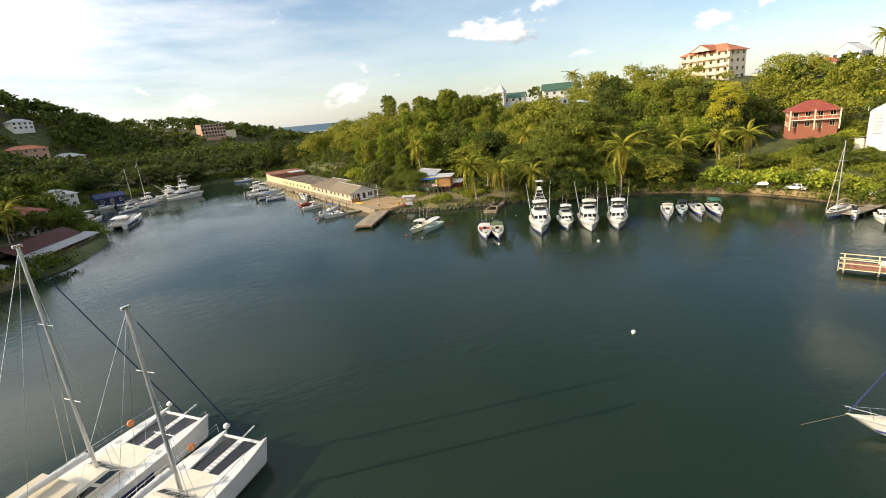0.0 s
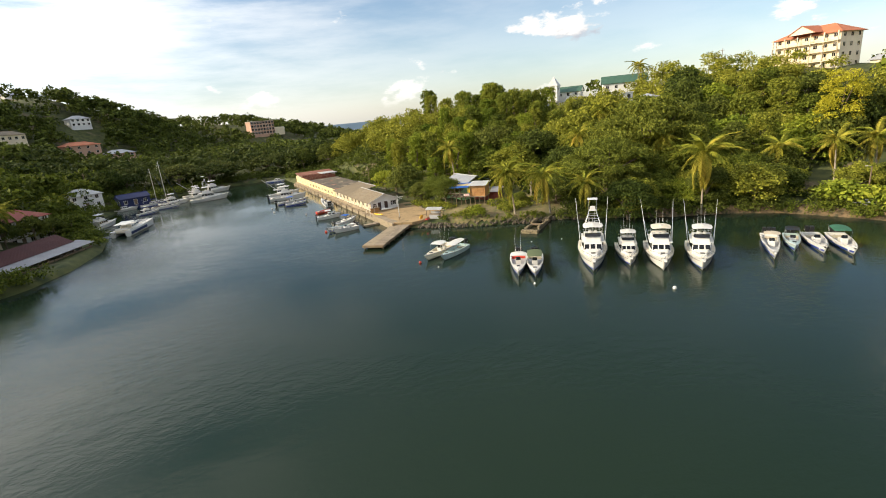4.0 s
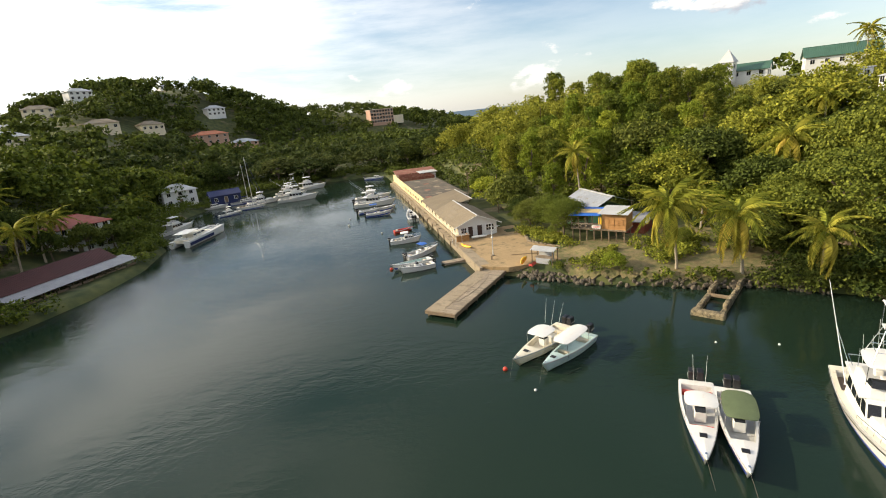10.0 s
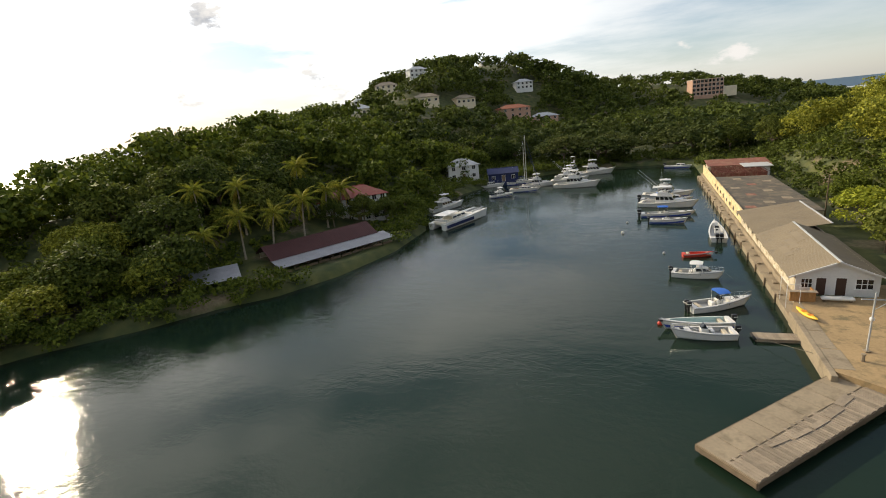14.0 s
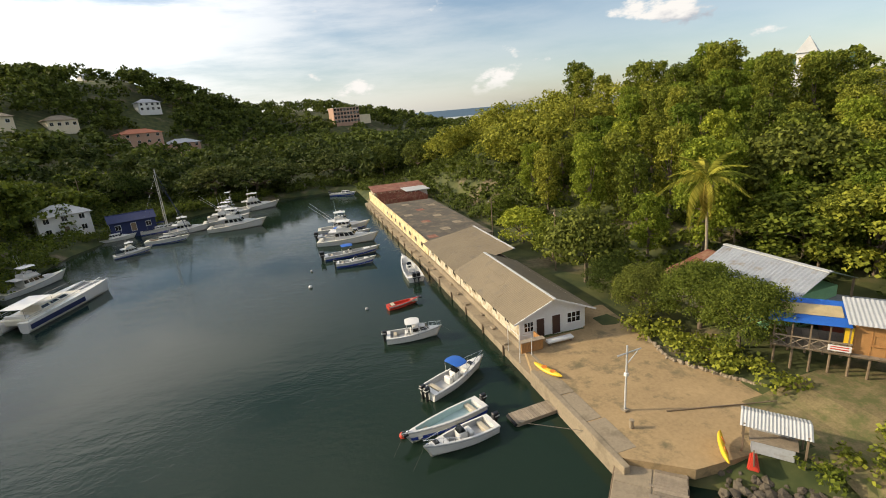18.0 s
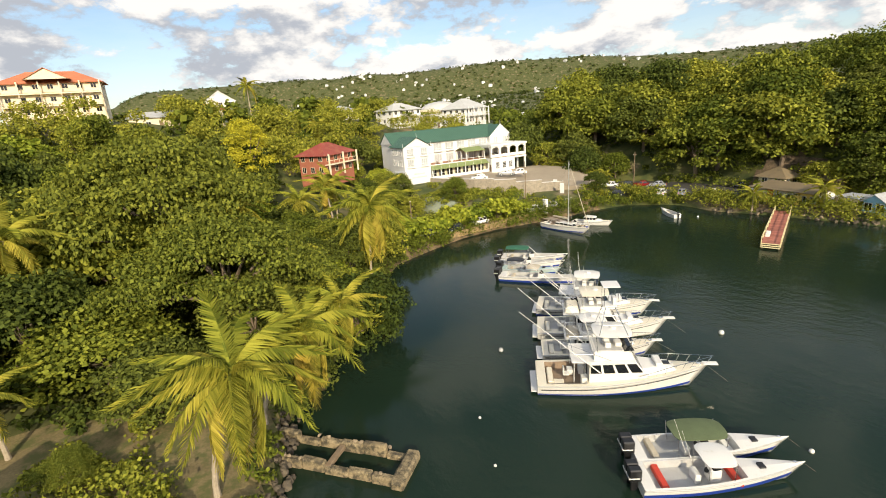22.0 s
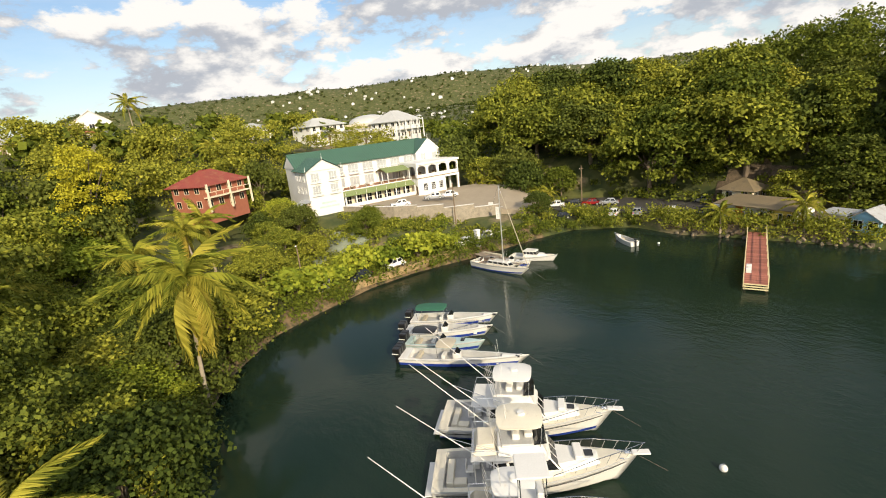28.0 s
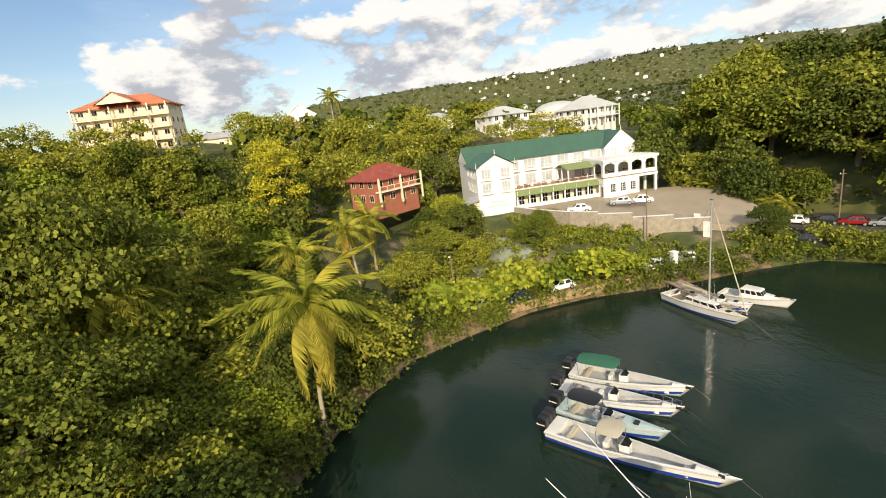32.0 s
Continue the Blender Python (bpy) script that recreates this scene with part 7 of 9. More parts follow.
def hotel():
    """The white terraced hotel: north wing, main range with a green roof, arcade, roof terrace, south pavilion."""
    e = thing("hotel", (114.6, -34.1, 6.9), -8, "white three-storey hotel with arcades, terrace and green roof", "hotel", scale=0.95)
    g = ROOF_GREEN
    # main range: ridge runs north to south
    part("main_wall", box((8, -19, -2), (17, 17, 9.8), 0.04), WALL_WHITE, e)
    part("roof", corrugated((7.2, -19.4, 9.6), (7.2, 17.4, 9.6), (12.8, 17.4, 12.9), (12.8, -19.4, 12.9), 0.6, 0.05, 0.1), g, e, "green ribbed metal roof")
    part("roof", corrugated((18, 17.4, 9.6), (18, -19.4, 9.6), (12.8, -19.4, 12.9), (12.8, 17.4, 12.9), 0.6, 0.05, 0.1), g, e)
    for yy in (-19, 17):
        part("gable", sheet([(8, yy, 9.8), (17, yy, 9.8), (12.7, yy, 12.75)], 0.25), WALL_WHITE, e)
    part("ridge", rod((12.8, -19.4, 12.95), (12.8, 17.4, 12.95), 0.14, sides=6), g, e)
    # south cross gable facing the water
    part("gable_wall", box((6.4, -21.5, -2), (8.2, -14.2, 9.8), 0.04), WALL_WHITE, e)
    part("gable", sheet([(6.4, -21.5, 9.78), (6.4, -14.2, 9.78), (6.4, -17.85, 12.9)], 0.25), WALL_WHITE, e)
    for sy in (-1, 1):
        part("roof", sheet([(6.0, -17.85, 13.0), (13, -17.85, 13.0), (13, -17.85 + sy * 4.1, 9.5), (6.0, -17.85 + sy * 4.1, 9.5)], 0.14), g, e)
        part("barge_board", sheet([(5.96, -17.85, 13.08), (6.02, -17.85, 13.08), (6.02, -17.85 + sy * 4.2, 9.45), (5.96, -17.85 + sy * 4.2, 9.45)], 0.35), WALL_WHITE, e)
    part("finial", rod((6.1, -17.85, 13.0), (6.1, -17.85, 14.1), 0.09, 0.03), WALL_WHITE, e)
    # north wing
    part("wing_wall", box((0, 9.6, -2), (10, 17.4, 9.5), 0.04), WALL_WHITE, e)
    part("roof", corrugated((-0.6, 9.1, 9.35), (9.5, 9.1, 9.35), (9.5, 13.5, 11.9), (-0.6, 13.5, 11.9), 0.6, 0.05, 0.1), g, e)
    part("roof", corrugated((9.5, 17.9, 9.35), (-0.6, 17.9, 9.35), (-0.6, 13.5, 11.9), (9.5, 13.5, 11.9), 0.6, 0.05, 0.1), g, e)
    part("gable", sheet([(0, 9.6, 9.48), (0, 17.4, 9.48), (0, 13.5, 11.8)], 0.25), WALL_WHITE, e)
    for yy in (9.4, 13.5, 17.6):
        part("finial", rod((-0.5, yy, 9.4 if yy != 13.5 else 11.9), (-0.5, yy, 10.6 if yy != 13.5 else 13.0), 0.08, 0.03), WALL_WHITE, e)
    for zc in (5.2, 8.0):
        for yy in (11.4, 15.5):
            o = opening(e, Vector((-0.02, yy, zc)), (-1, 0), 1.7, 1.8, SHADE_PANE, WALL_WHITE, (3, 1), sill=False)
            bal = part("balcony", box((-0.55, yy - 1.2, zc - 1.25), (0.0, yy + 1.2, zc - 1.1), 0.02), WALL_WHITE, e)
            part("handrail", box((-0.55, yy - 1.2, zc - 0.35), (-0.48, yy + 1.2, zc - 0.28)), WALL_WHITE, bal)
            for i in range(9):
                part("baluster", box((-0.54, yy - 1.15 + i * 0.28, zc - 1.1), (-0.49, yy - 1.11 + i * 0.28, zc - 0.3)), WALL_WHITE, bal)
            # round hood over the window
            bm = bmesh.new()
            for i in range(8):
                a0, a1 = math.pi * i / 8, math.pi * (i + 1) / 8
                rod_into(bm, (-0.1, yy + 1.15 * math.cos(a0), zc + 0.75 + 0.45 * math.sin(a0)), (-0.1, yy + 1.15 * math.cos(a1), zc + 0.75 + 0.45 * math.sin(a1)), 0.09, sides=6)
            part("hood_mould", bm, WALL_WHITE, e)
    for xx in (2.0, 4.6, 7.2):
        for zc in (2.0, 5.2, 8.0):
            opening(e, Vector((xx, 17.42, zc)), (0, 1), 1.0, 1.4, SHADE_PANE, WALL_WHITE, (2, 1))
            if zc > 3:
                opening(e, Vector((xx, 9.58, zc)), (0, -1), 1.0, 1.4, SHADE_PANE, WALL_WHITE, (2, 1))
    # lettering low on the wing as plain bars
    for i, (yy, zz, ww) in enumerate(((13.2, 2.2, 3.4), (13.2, 1.3, 4.6))):
        part("sign_bar", box((-0.045, yy - ww / 2, zz - 0.22), (0.0, yy + ww / 2, zz + 0.22)), TEAL, e, "pale blue sign lettering as a plain bar")
    # garden store beside the wing
    part("lean_to", box((-0.5, 17.6, -2), (3.5, 19.6, 2.6), 0.03), WALL_CREAM, e)
    part("lean_to_roof", sheet([(-0.9, 17.4, 3.2), (3.9, 17.4, 3.2), (3.9, 20.1, 2.5), (-0.9, 20.1, 2.5)], 0.1), ROOF_GREY, e)
    # terrace over the ground floor, main windows behind
    part("terrace_base", box((1.6, -9.2, -2), (8.1, 9.7, 3.6), 0.03), WALL_CREAM, e)
    part("terrace_floor", box((1.3, -9.2, 3.6), (8.05, 9.6, 3.72), 0.01), paint("terracotta_tiles", (0.36, 0.17, 0.09), 0.7, var=0.15, scale=1.5), e, "terracotta tiled terrace")
    part("parapet", box((1.2, -9.2, 3.72), (1.45, 9.6, 3.95), 0.02), WALL_WHITE, e)
    part("terrace_rail", box((1.28, -9.2, 4.55), (1.36, 9.6, 4.62)), WALL_WHITE, e)
    for i in range(10):
        part("rail_post", box((1.28, -9.1 + i * 2.05, 3.9), (1.36, -9.02 + i * 2.05, 4.6)), WALL_WHITE, e)
    for i in range(6):
        part("terrace_table", rod((3.2 + 1.6 * (i % 2), -1.6 + i * 1.9, 3.72), (3.2 + 1.6 * (i % 2), -1.6 + i * 1.9, 4.45), 0.35, 0.5, 10), (TIMBER, WALL_WHITE)[i % 2], e)
    for i in range(7):
        yy = -12.5 + i * 3.9
        opening(e, Vector((7.98, yy, 4.9)), (-1, 0), 2.4, 2.2, SHADE_PANE, WALL_WHITE, (3, 1), sill=False)
        opening(e, Vector((7.98, yy, 8.1)), (-1, 0), 2.6, 2.0, SHADE_PANE, WALL_WHITE, (3, 1), sill=False)
        if i < 6:
            b = part("gallery", box((7.0, yy - 1.3, 6.75), (7.98, yy + 1.3, 6.9), 0.02), WALL_WHITE, e)
            part("handrail", box((7.0, yy - 1.3, 7.65), (7.07, yy + 1.3, 7.73)), WALL_WHITE, b)
            for k in range(8):
                part("baluster", box((7.01, yy - 1.25 + k * 0.35, 6.9), (7.05, yy - 1.21 + k * 0.35, 7.66)), WALL_WHITE, b)
    for yy in (-19.6, -16.2):
        opening(e, Vector((6.38, yy, 8.4)), (-1, 0), 1.4, 1.8, SHADE_PANE, WALL_WHITE, (2, 1))
    # arcade with its own narrow green roof
    lime = paint("light_green_roof", (0.22, 0.27, 0.10), 0.6, var=0.12)
    part("arcade_roof", corrugated((-0.9, -9.0, 2.75), (-0.9, 9.6, 2.75), (1.5, 9.6, 3.75), (1.5, -9.0, 3.75), 0.6, 0.05, 0.08), lime, e, "light green arcade roof")
    part("arcade_floor", box((-1.0, -9.2, -2), (1.7, 9.6, 0.12), 0.02), CONCRETE, e)
    for i in range(8):
        yy = -8.8 + i * 2.6
        part("column", box((-0.62, yy - 0.13, 0.1), (-0.36, yy + 0.13, 2.85), 0.02), WALL_WHITE, e)
        part("finial", rod((-0.75, yy, 2.9), (-0.75, yy, 3.75), 0.06, 0.02), WALL_WHITE, e)
        if i < 7:
            part("rail_panel", box((-0.55, yy + 0.13, 0.15), (-0.47, yy + 2.47, 0.95), 0.01), WALL_WHITE, e)
            opening(e, Vector((1.58, yy + 1.3, 1.45)), (-1, 0), 1.7, 1.9, GLASS, WALL_WHITE, (3, 2), sill=False)
    # terrace pavilion
    part("pavilion_roof", corrugated((1.6, -9.4, 6.3), (1.6, -2.6, 6.3), (5.0, -2.6, 7.3), (5.0, -9.4, 7.3), 0.6, 0.05, 0.08), lime, e)
    part("pavilion_roof", corrugated((8.0, -2.6, 6.3), (8.0, -9.4, 6.3), (5.0, -9.4, 7.3), (5.0, -2.6, 7.3), 0.6, 0.05, 0.08), lime, e)
    for xx in (1.9, 5.0, 7.7):
        for yy in (-9.0, -3.0):
            part("pavilion_post", box((xx - 0.1, yy - 0.1, 3.7), (xx + 0.1, yy + 0.1, 6.4)), WALL_WHITE, e)
    # south block with an arched upper terrace
    part("south_block", box((-1.6, -17.4, -2), (7, -9.2, 3.9), 0.04), WALL_WHITE, e)
    for i in range(3):
        opening(e, Vector((-1.62, -15.9 + i * 2.3, 1.75)), (-1, 0), 1.1, 1.7, GLASS, WALL_WHITE, (3, 4))
    opening(e, Vector((-1.1, -9.15, 1.1)), (0, 1), 1.0, 2.1, TIMBER, WALL_WHITE, (1, 1), "door")
    part("terrace_floor", box((-1.7, -21.6, 3.9), (7, -9.1, 4.1), 0.02), CONCRETE, e)
    part("porch_ceiling", box((-1.7, -21.6, 3.4), (6.6, -17.4, 3.9), 0.02), WALL_WHITE, e)
    for xx in (-1.4, 2.4, 6.0):
        part("porch_column", box((xx - 0.25, -21.5, -2), (xx + 0.25, -21.0, 3.4), 0.03), WALL_WHITE, e)
    for i in range(4):
        arch(e, -21.5 + i * 3.1, -18.4 + i * 3.1, -1.6, 4.1, 7.2, 0.3, WALL_WHITE)
    for i in range(2):
        arch(e, -1.4 + i * 4.2, 2.8 + i * 4.2, -21.5, 4.1, 7.2, 0.3, WALL_WHITE, "x")
        arch(e, -1.4 + i * 4.2, 2.8 + i * 4.2, -9.4, 4.1, 7.2, 0.3, WALL_WHITE, "x")
    part("terrace_roof", box((-1.9, -21.8, 7.2), (7, -9.0, 7.75), 0.04), WALL_WHITE, e)
    part("terrace_wall", box((-1.58, -21.4, 4.1), (-1.45, -9.3, 4.9), 0.02), WALL_WHITE, e)
    for i in range(5):
        part("cafe_table", rod((0.6 + (i % 2) * 2.6, -19 + i * 2.1, 4.1), (0.6 + (i % 2) * 2.6, -19 + i * 2.1, 4.85), 0.4, 0.45, 10), TIMBER, e)
    return e


hotel()
# forecourt: paved terrace above a curved wall
fore = tagged(thing("forecourt"), "paved hotel forecourt above a curved stone wall", "pavement", kind="structure")
ARC = [(115.5, -24.5), (109, -26.2), (103, -28.8), (99.2, -31.8), (95.6, -35.8), (92.2, -41), (89.2, -45.4)]
COURT = [(83, -49), (88, -57), (99, -60), (110, -58.5), (116, -44)]


def court_z(x):
    """The court slopes down from the hotel to its gate."""
    return min(6.95, 4.0 + max(0, x - 85) * 0.21)


bm = slab(ARC + COURT, 1.0, 6.95)
for v in bm.verts:
    if v.co.z > 4:
        v.co.z = court_z(v.co.x)
part("paving", bm, paint("brick_paving", (0.33, 0.275, 0.20), 0.85, var=0.14, scale=0.4, fine=6), fore)
for a, b in zip(ARC[:-1], ARC[1:]):
    top = court_z((a[0] + b[0]) / 2) + 0.6
    sheared_wall(fore, a, b, 0.5, top, 0.35, paint("rubble_wall", (0.30, 0.26, 0.20), 0.9, var=0.3, scale=1.5, fine=6), "retaining_wall")
    sheared_wall(fore, a, b, top, top + 0.08, 0.5, WALL_WHITE, "coping")
lot = tagged(thing("car_park"), "grey asphalt car park behind the bushes", "road", kind="structure")
part("asphalt", slab([(58, -62.5), (69, -63.5), (80, -56.5), (89, -61), (92, -72), (66, -84), (52, -76)], 0.8, 1.98), paint("asphalt", (0.055, 0.052, 0.048), 0.9, var=0.2, scale=0.5, fine=8), lot)
road = tagged(thing("shore_road"), "narrow earth track along the bank", "road", kind="structure")
part("track", slab([(82.8, -32.4), (85.9, -32), (87.5, -14.6), (87, -2), (84.3, -2.1), (84, -14.8)], 0.5, 1.62), paint("packed_earth", (0.4, 0.31, 0.19)), road)

# apartment block on the hill
ap = house("apartment_building", "cream four-storey apartment building with balconies and red roof", 173, 49.5, -97, 20.5, 10.5, 11.6, WALL_CREAM, ROOF_TERRA, 2.6, "hip", 0.9, 4, 7, 3, 26.2, balcony=True, trim=WALL_CREAM, category="building")
part("roof", sheet([(-4.6, -8.4, 11.9), (0, -8.4, 14.5), (0, 0, 14.5), (-4.6, 0, 11.9)], 0.15), ROOF_TERRA, ap)
part("roof", sheet([(4.6, -8.4, 11.9), (0, -8.4, 14.5), (0, 0, 14.5), (4.6, 0, 11.9)], 0.15), ROOF_TERRA, ap)
part("gable", sheet([(-4.3, -8.1, 11.9), (4.3, -8.1, 11.9), (0, -8.1, 14.3)], 0.2), WALL_CREAM, ap)
# red-roofed house
rh = house("red_roofed_house", "brick-red two-storey house with a rusty red hip roof", 128.2, -1.9, -62, 11, 8, 5.4, paint("brick_red_wall", (0.34, 0.12, 0.07), 0.85, var=0.15), ROOF_RED, 2.2, "hip", 0.9, 2, 4, 3, 11.0, balcony=True, trim=WALL_CREAM)
# green-roofed white hall with its gable
house("white_hall", "long white hall with a green roof and gabled end", 156.3, 115.1, 137, 18, 8, 3.9, WALL_WHITE, ROOF_GREEN, 2.8, "gable", 0.6, 1, 5, 2, 26.2, ribs=True, category="building")
house("green_roofed_hall", "low white hall with a long green roof among the trees", 139, 132.9, 125, 14, 7, 3.0, WALL_WHITE, ROOF_GREEN, 2.0, "gable", 0.6, 1, 4, 2, 25.4, ribs=True, category="building")
gt = house("pointed_tower", "small white pavilion with a steep pointed roof", 131.2, 132, 120, 4, 4, 4.6, WALL_WHITE, ROOF_PALE, 3.4, "hip", 0.4, 1, 1, 1, 27.2, category="building")
house("white_house", "white two-storey hillside house with flat terraces", 114.1, 78.9, -105, 6, 5.5, 5.0, WALL_WHITE, WALL_WHITE, 0.3, "flat", 0.3, 2, 3, 2, 20.2, balcony=True)
house("white_house", "white hillside house with terrace and dark openings", 116.7, 70.1, -105, 5, 5, 4.0, WALL_WHITE, ROOF_GREY, 1.0, "hip", 0.4, 2, 3, 2, 19.4)
# behind the hotel
house("hillside_mansion", "large cream villa with hipped pale roofs and verandas", 171.1, -81, -70, 16, 11, 7.0, WALL_WHITE, ROOF_PALE, 3.2, "hip", 1.0, 2, 7, 4, 17.6, balcony=True)
dome = thing("domed_hall", (186.2, -79.4, 20), -70, "broad hall with a shallow pale domed roof", "building")
part("wall", box((-11, -8, -4), (11, 8, 4.5), 0.05), WALL_CREAM, dome)
bm = bmesh.new()
bmesh.ops.create_uvsphere(bm, u_segments=20, v_segments=10, radius=1.0, matrix=Matrix.Translation((0, 0, 4.4)) @ Matrix.Diagonal((9, 7.5, 3.2, 1)))
part("dome", bm, ROOF_PALE, dome, smooth=True)
house("hillside_house", "white house with a pale green hip roof", 175.8, -52.4, -80, 14, 10, 5.5, WALL_WHITE, ROOF_PALE, 2.2, "hip", 0.8, 2, 5, 3, 20.0)
house("hillside_house", "white two-storey house above the trees", 193.7, -34.7, -85, 15, 9, 6.2, WALL_WHITE, ROOF_GREY, 1.6, "hip", 0.6, 2, 5, 3, 20.5)
house("hillside_house", "white terraced house on the slope", 169.4, -63.2, -75, 9, 7, 5.0, WALL_WHITE, ROOF_PALE, 0.4, "flat", 0.3, 2, 3, 2, 17.5)
house("hillside_house", "small house with a terracotta roof in the trees", 181.5, 13.7, -90, 8, 7, 4.0, WALL_CREAM, ROOF_TERRA, 1.6, "hip", 0.6, 1, 3, 2, 25.5)
house("hillside_house", "grey-roofed long house below the apartments", 176.8, 28, -110, 13, 7, 4.2, WALL_CREAM, ROOF_GREY, 1.4, "gable", 0.6, 1, 4, 2, 24.0)
house("hillside_house", "white house with a steep white gable", 187.4, 8.5, -95, 9, 9, 5.0, WALL_WHITE, WALL_WHITE, 3.0, "gable", 0.3, 2, 3, 2, 27.0, along="y")

# stilt cabin beside the yard
cab = thing("stilt_cabin", (39.7, 58.6, 2.0), -50, "plywood cabin and railed deck on timber stilts", "cabin")
part("deck", box((-4.6, -0.4, 2.0), (4.6, 3.6, 2.14), 0.01), TIMBER, cab)
for i in range(16):
    part("plank", box((-4.6 + i * 0.575, -0.45, 2.142), (-4.6 + i * 0.575 + 0.54, 3.6, 2.175), 0.005), WOOD, cab)
for i in range(8):
    for yy in (-0.1, 3.2):
        part("stilt", rod((-4.3 + i * 1.22, yy + 0.12 * (i % 2), -1.6), (-4.3 + i * 1.22, yy, 2.02), 0.11, 0.09, 7), TIMBER, cab)
part("cabin_wall", box((0.6, 0.0, 2.1), (4.5, 3.4, 4.75), 0.02), WOOD_WARM, cab)
for i in range(5):
    part("wall_batten", box((0.75 + i * 0.9, -0.035, 2.12), (0.82 + i * 0.9, 0.0, 4.7)), WOOD_WARM, cab)
opening(cab, Vector((2.2, -0.02, 3.5)), (0, -1), 0.7, 0.7, WOOD_WARM, WOOD_WARM, (1, 1))
opening(cab, Vector((3.6, -0.02, 3.5)), (0, -1), 0.7, 0.7, WOOD_WARM, WOOD_WARM, (1, 1))
part("cabin_roof", corrugated((0.1, -0.7, 4.85), (4.95, -0.7, 4.85), (4.95, 3.9, 5.35), (0.1, 3.9, 5.35), 0.3, 0.035), ROOF_PALE, cab, "pale grey sheet roof")
part("deck_roof", sheet([(-4.9, -0.6, 4.35), (0.4, -0.6, 4.55), (0.4, 3.5, 5.1), (-4.9, 3.5, 4.9)], 0.05), TARP, cab, "sagging blue tarpaulin roof")
part("roof_board", sheet([(-4.1, 0.7, 4.62), (0.0, 0.7, 4.77), (0.0, 2.5, 5.0), (-4.1, 2.5, 4.85)], 0.03), paint("bare_plywood", (0.48, 0.37, 0.19), 0.8, var=0.15), cab, "bare plywood sheet on the tarpaulin")
for i in range(5):
    part("deck_post", box((-4.5 + i * 1.2, -0.38, 2.1), (-4.4 + i * 1.2, -0.28, 4.45)), TIMBER, cab)
    part("rail_brace", rod((-4.45 + i * 1.0, -0.35, 2.2), (-3.45 + i * 1.0, -0.35, 3.0), 0.04, sides=5), WOOD, cab)
    part("rail_brace", rod((-4.45 + i * 1.0, -0.35, 3.0), (-3.45 + i * 1.0, -0.35, 2.2), 0.04, sides=5), WOOD, cab)
part("handrail", box((-4.55, -0.42, 3.0), (0.6, -0.30, 3.09)), WOOD, cab)
part("yellow_panel", box((0.05, -0.1, 2.9), (0.58, 0.0, 4.3)), YELLOW, cab)
part("sign_board", box((-0.9, -0.46, 2.35), (0.55, -0.42, 2.85)), WALL_WHITE, cab, "white board with illegible lettering")
for i in range(2):
    part("sign_bar", box((-0.75, -0.475, 2.48 + i * 0.2), (0.4, -0.46, 2.56 + i * 0.2)), RED, cab)
# roofed house behind the cabin
bh = thing("workshop_house", (45.6, 69.8, 2.0), 2, "open-sided workshop house with a grey sheet roof", "house")
part("wall", box((-3.6, -4.4, -1), (3.6, 4.8, 3.6), 0.03), WALL_GREEN, bh)
part("roof", corrugated((-5.2, -5.6, 3.3), (-5.2, 5.4, 3.3), (0.2, 5.4, 5.9), (0.2, -5.6, 5.9), 0.4, 0.04), paint("weathered_blue_grey_sheet", (0.27, 0.29, 0.32), 0.6, var=0.2, scale=0.5, fine=6, stain=(0.2, 0.17, 0.13), stain_at=0.6), bh)
part("roof", corrugated((4.6, 5.4, 4.4), (4.6, -5.6, 4.4), (0.2, -5.6, 5.9), (0.2, 5.4, 5.9), 0.4, 0.04), paint("dark_green_sheet_roof", (0.09, 0.12, 0.09), 0.6), bh)
part("ridge_cap", box((-0.1, -5.65, 5.88), (0.5, 5.45, 5.98), 0.02), ROOF_PALE, bh, "white ridge capping")
for yy in (-5.3, 5.1):
    part("post", box((-4.9, yy - 0.08, -1), (-4.74, yy + 0.08, 3.5)), TIMBER, bh)
    part("post", box((4.1, yy - 0.08, -1), (4.26, yy + 0.08, 4.5)), TIMBER, bh)
opening(bh, Vector((0, -4.42, 1.5)), (0, -1), 2.4, 2.2, BLACK, WALL_GREEN, (1, 1), "door")
ax_ = thing("lean_to_shed", (43.8, 76.1, 2.2), 5, "lean-to shed with a rusty red roof", "shed")
part("wall", box((-3, -2, -1), (3, 2, 2.8), 0.03), WALL_STAINED, ax_)
part("roof", corrugated((-3.8, -2.4, 2.6), (-3.8, 2.6, 2.6), (3.6, 2.6, 3.9), (3.6, -2.4, 3.9), 0.35, 0.04), ROOF_RUST, ax_)
bs = thing("back_shed", (48.4, 62.6, 0.9), -50, "grey shed with a red-brown wall behind the cabin", "shed")
part("wall", box((-3, -2.4, -1), (3, 2.4, 3.0), 0.03), ROOF_RED, bs)
part("roof", sheet([(-3.5, -2.9, 3.1), (3.5, -2.9, 3.1), (3.5, 2.9, 3.6), (-3.5, 2.9, 3.6)], 0.08), ROOF_WORN, bs)
part("post", rod((-1.4, -3.4, -1), (-1.6, -3.4, 5.2), 0.10), WOOD_WARM, bs)
# scrap heaped behind
scrap = thing("scrap_heap", (53, 75.5, 0), 20, "heap of scrap boards, pipes and white sheet metal", "scrap")
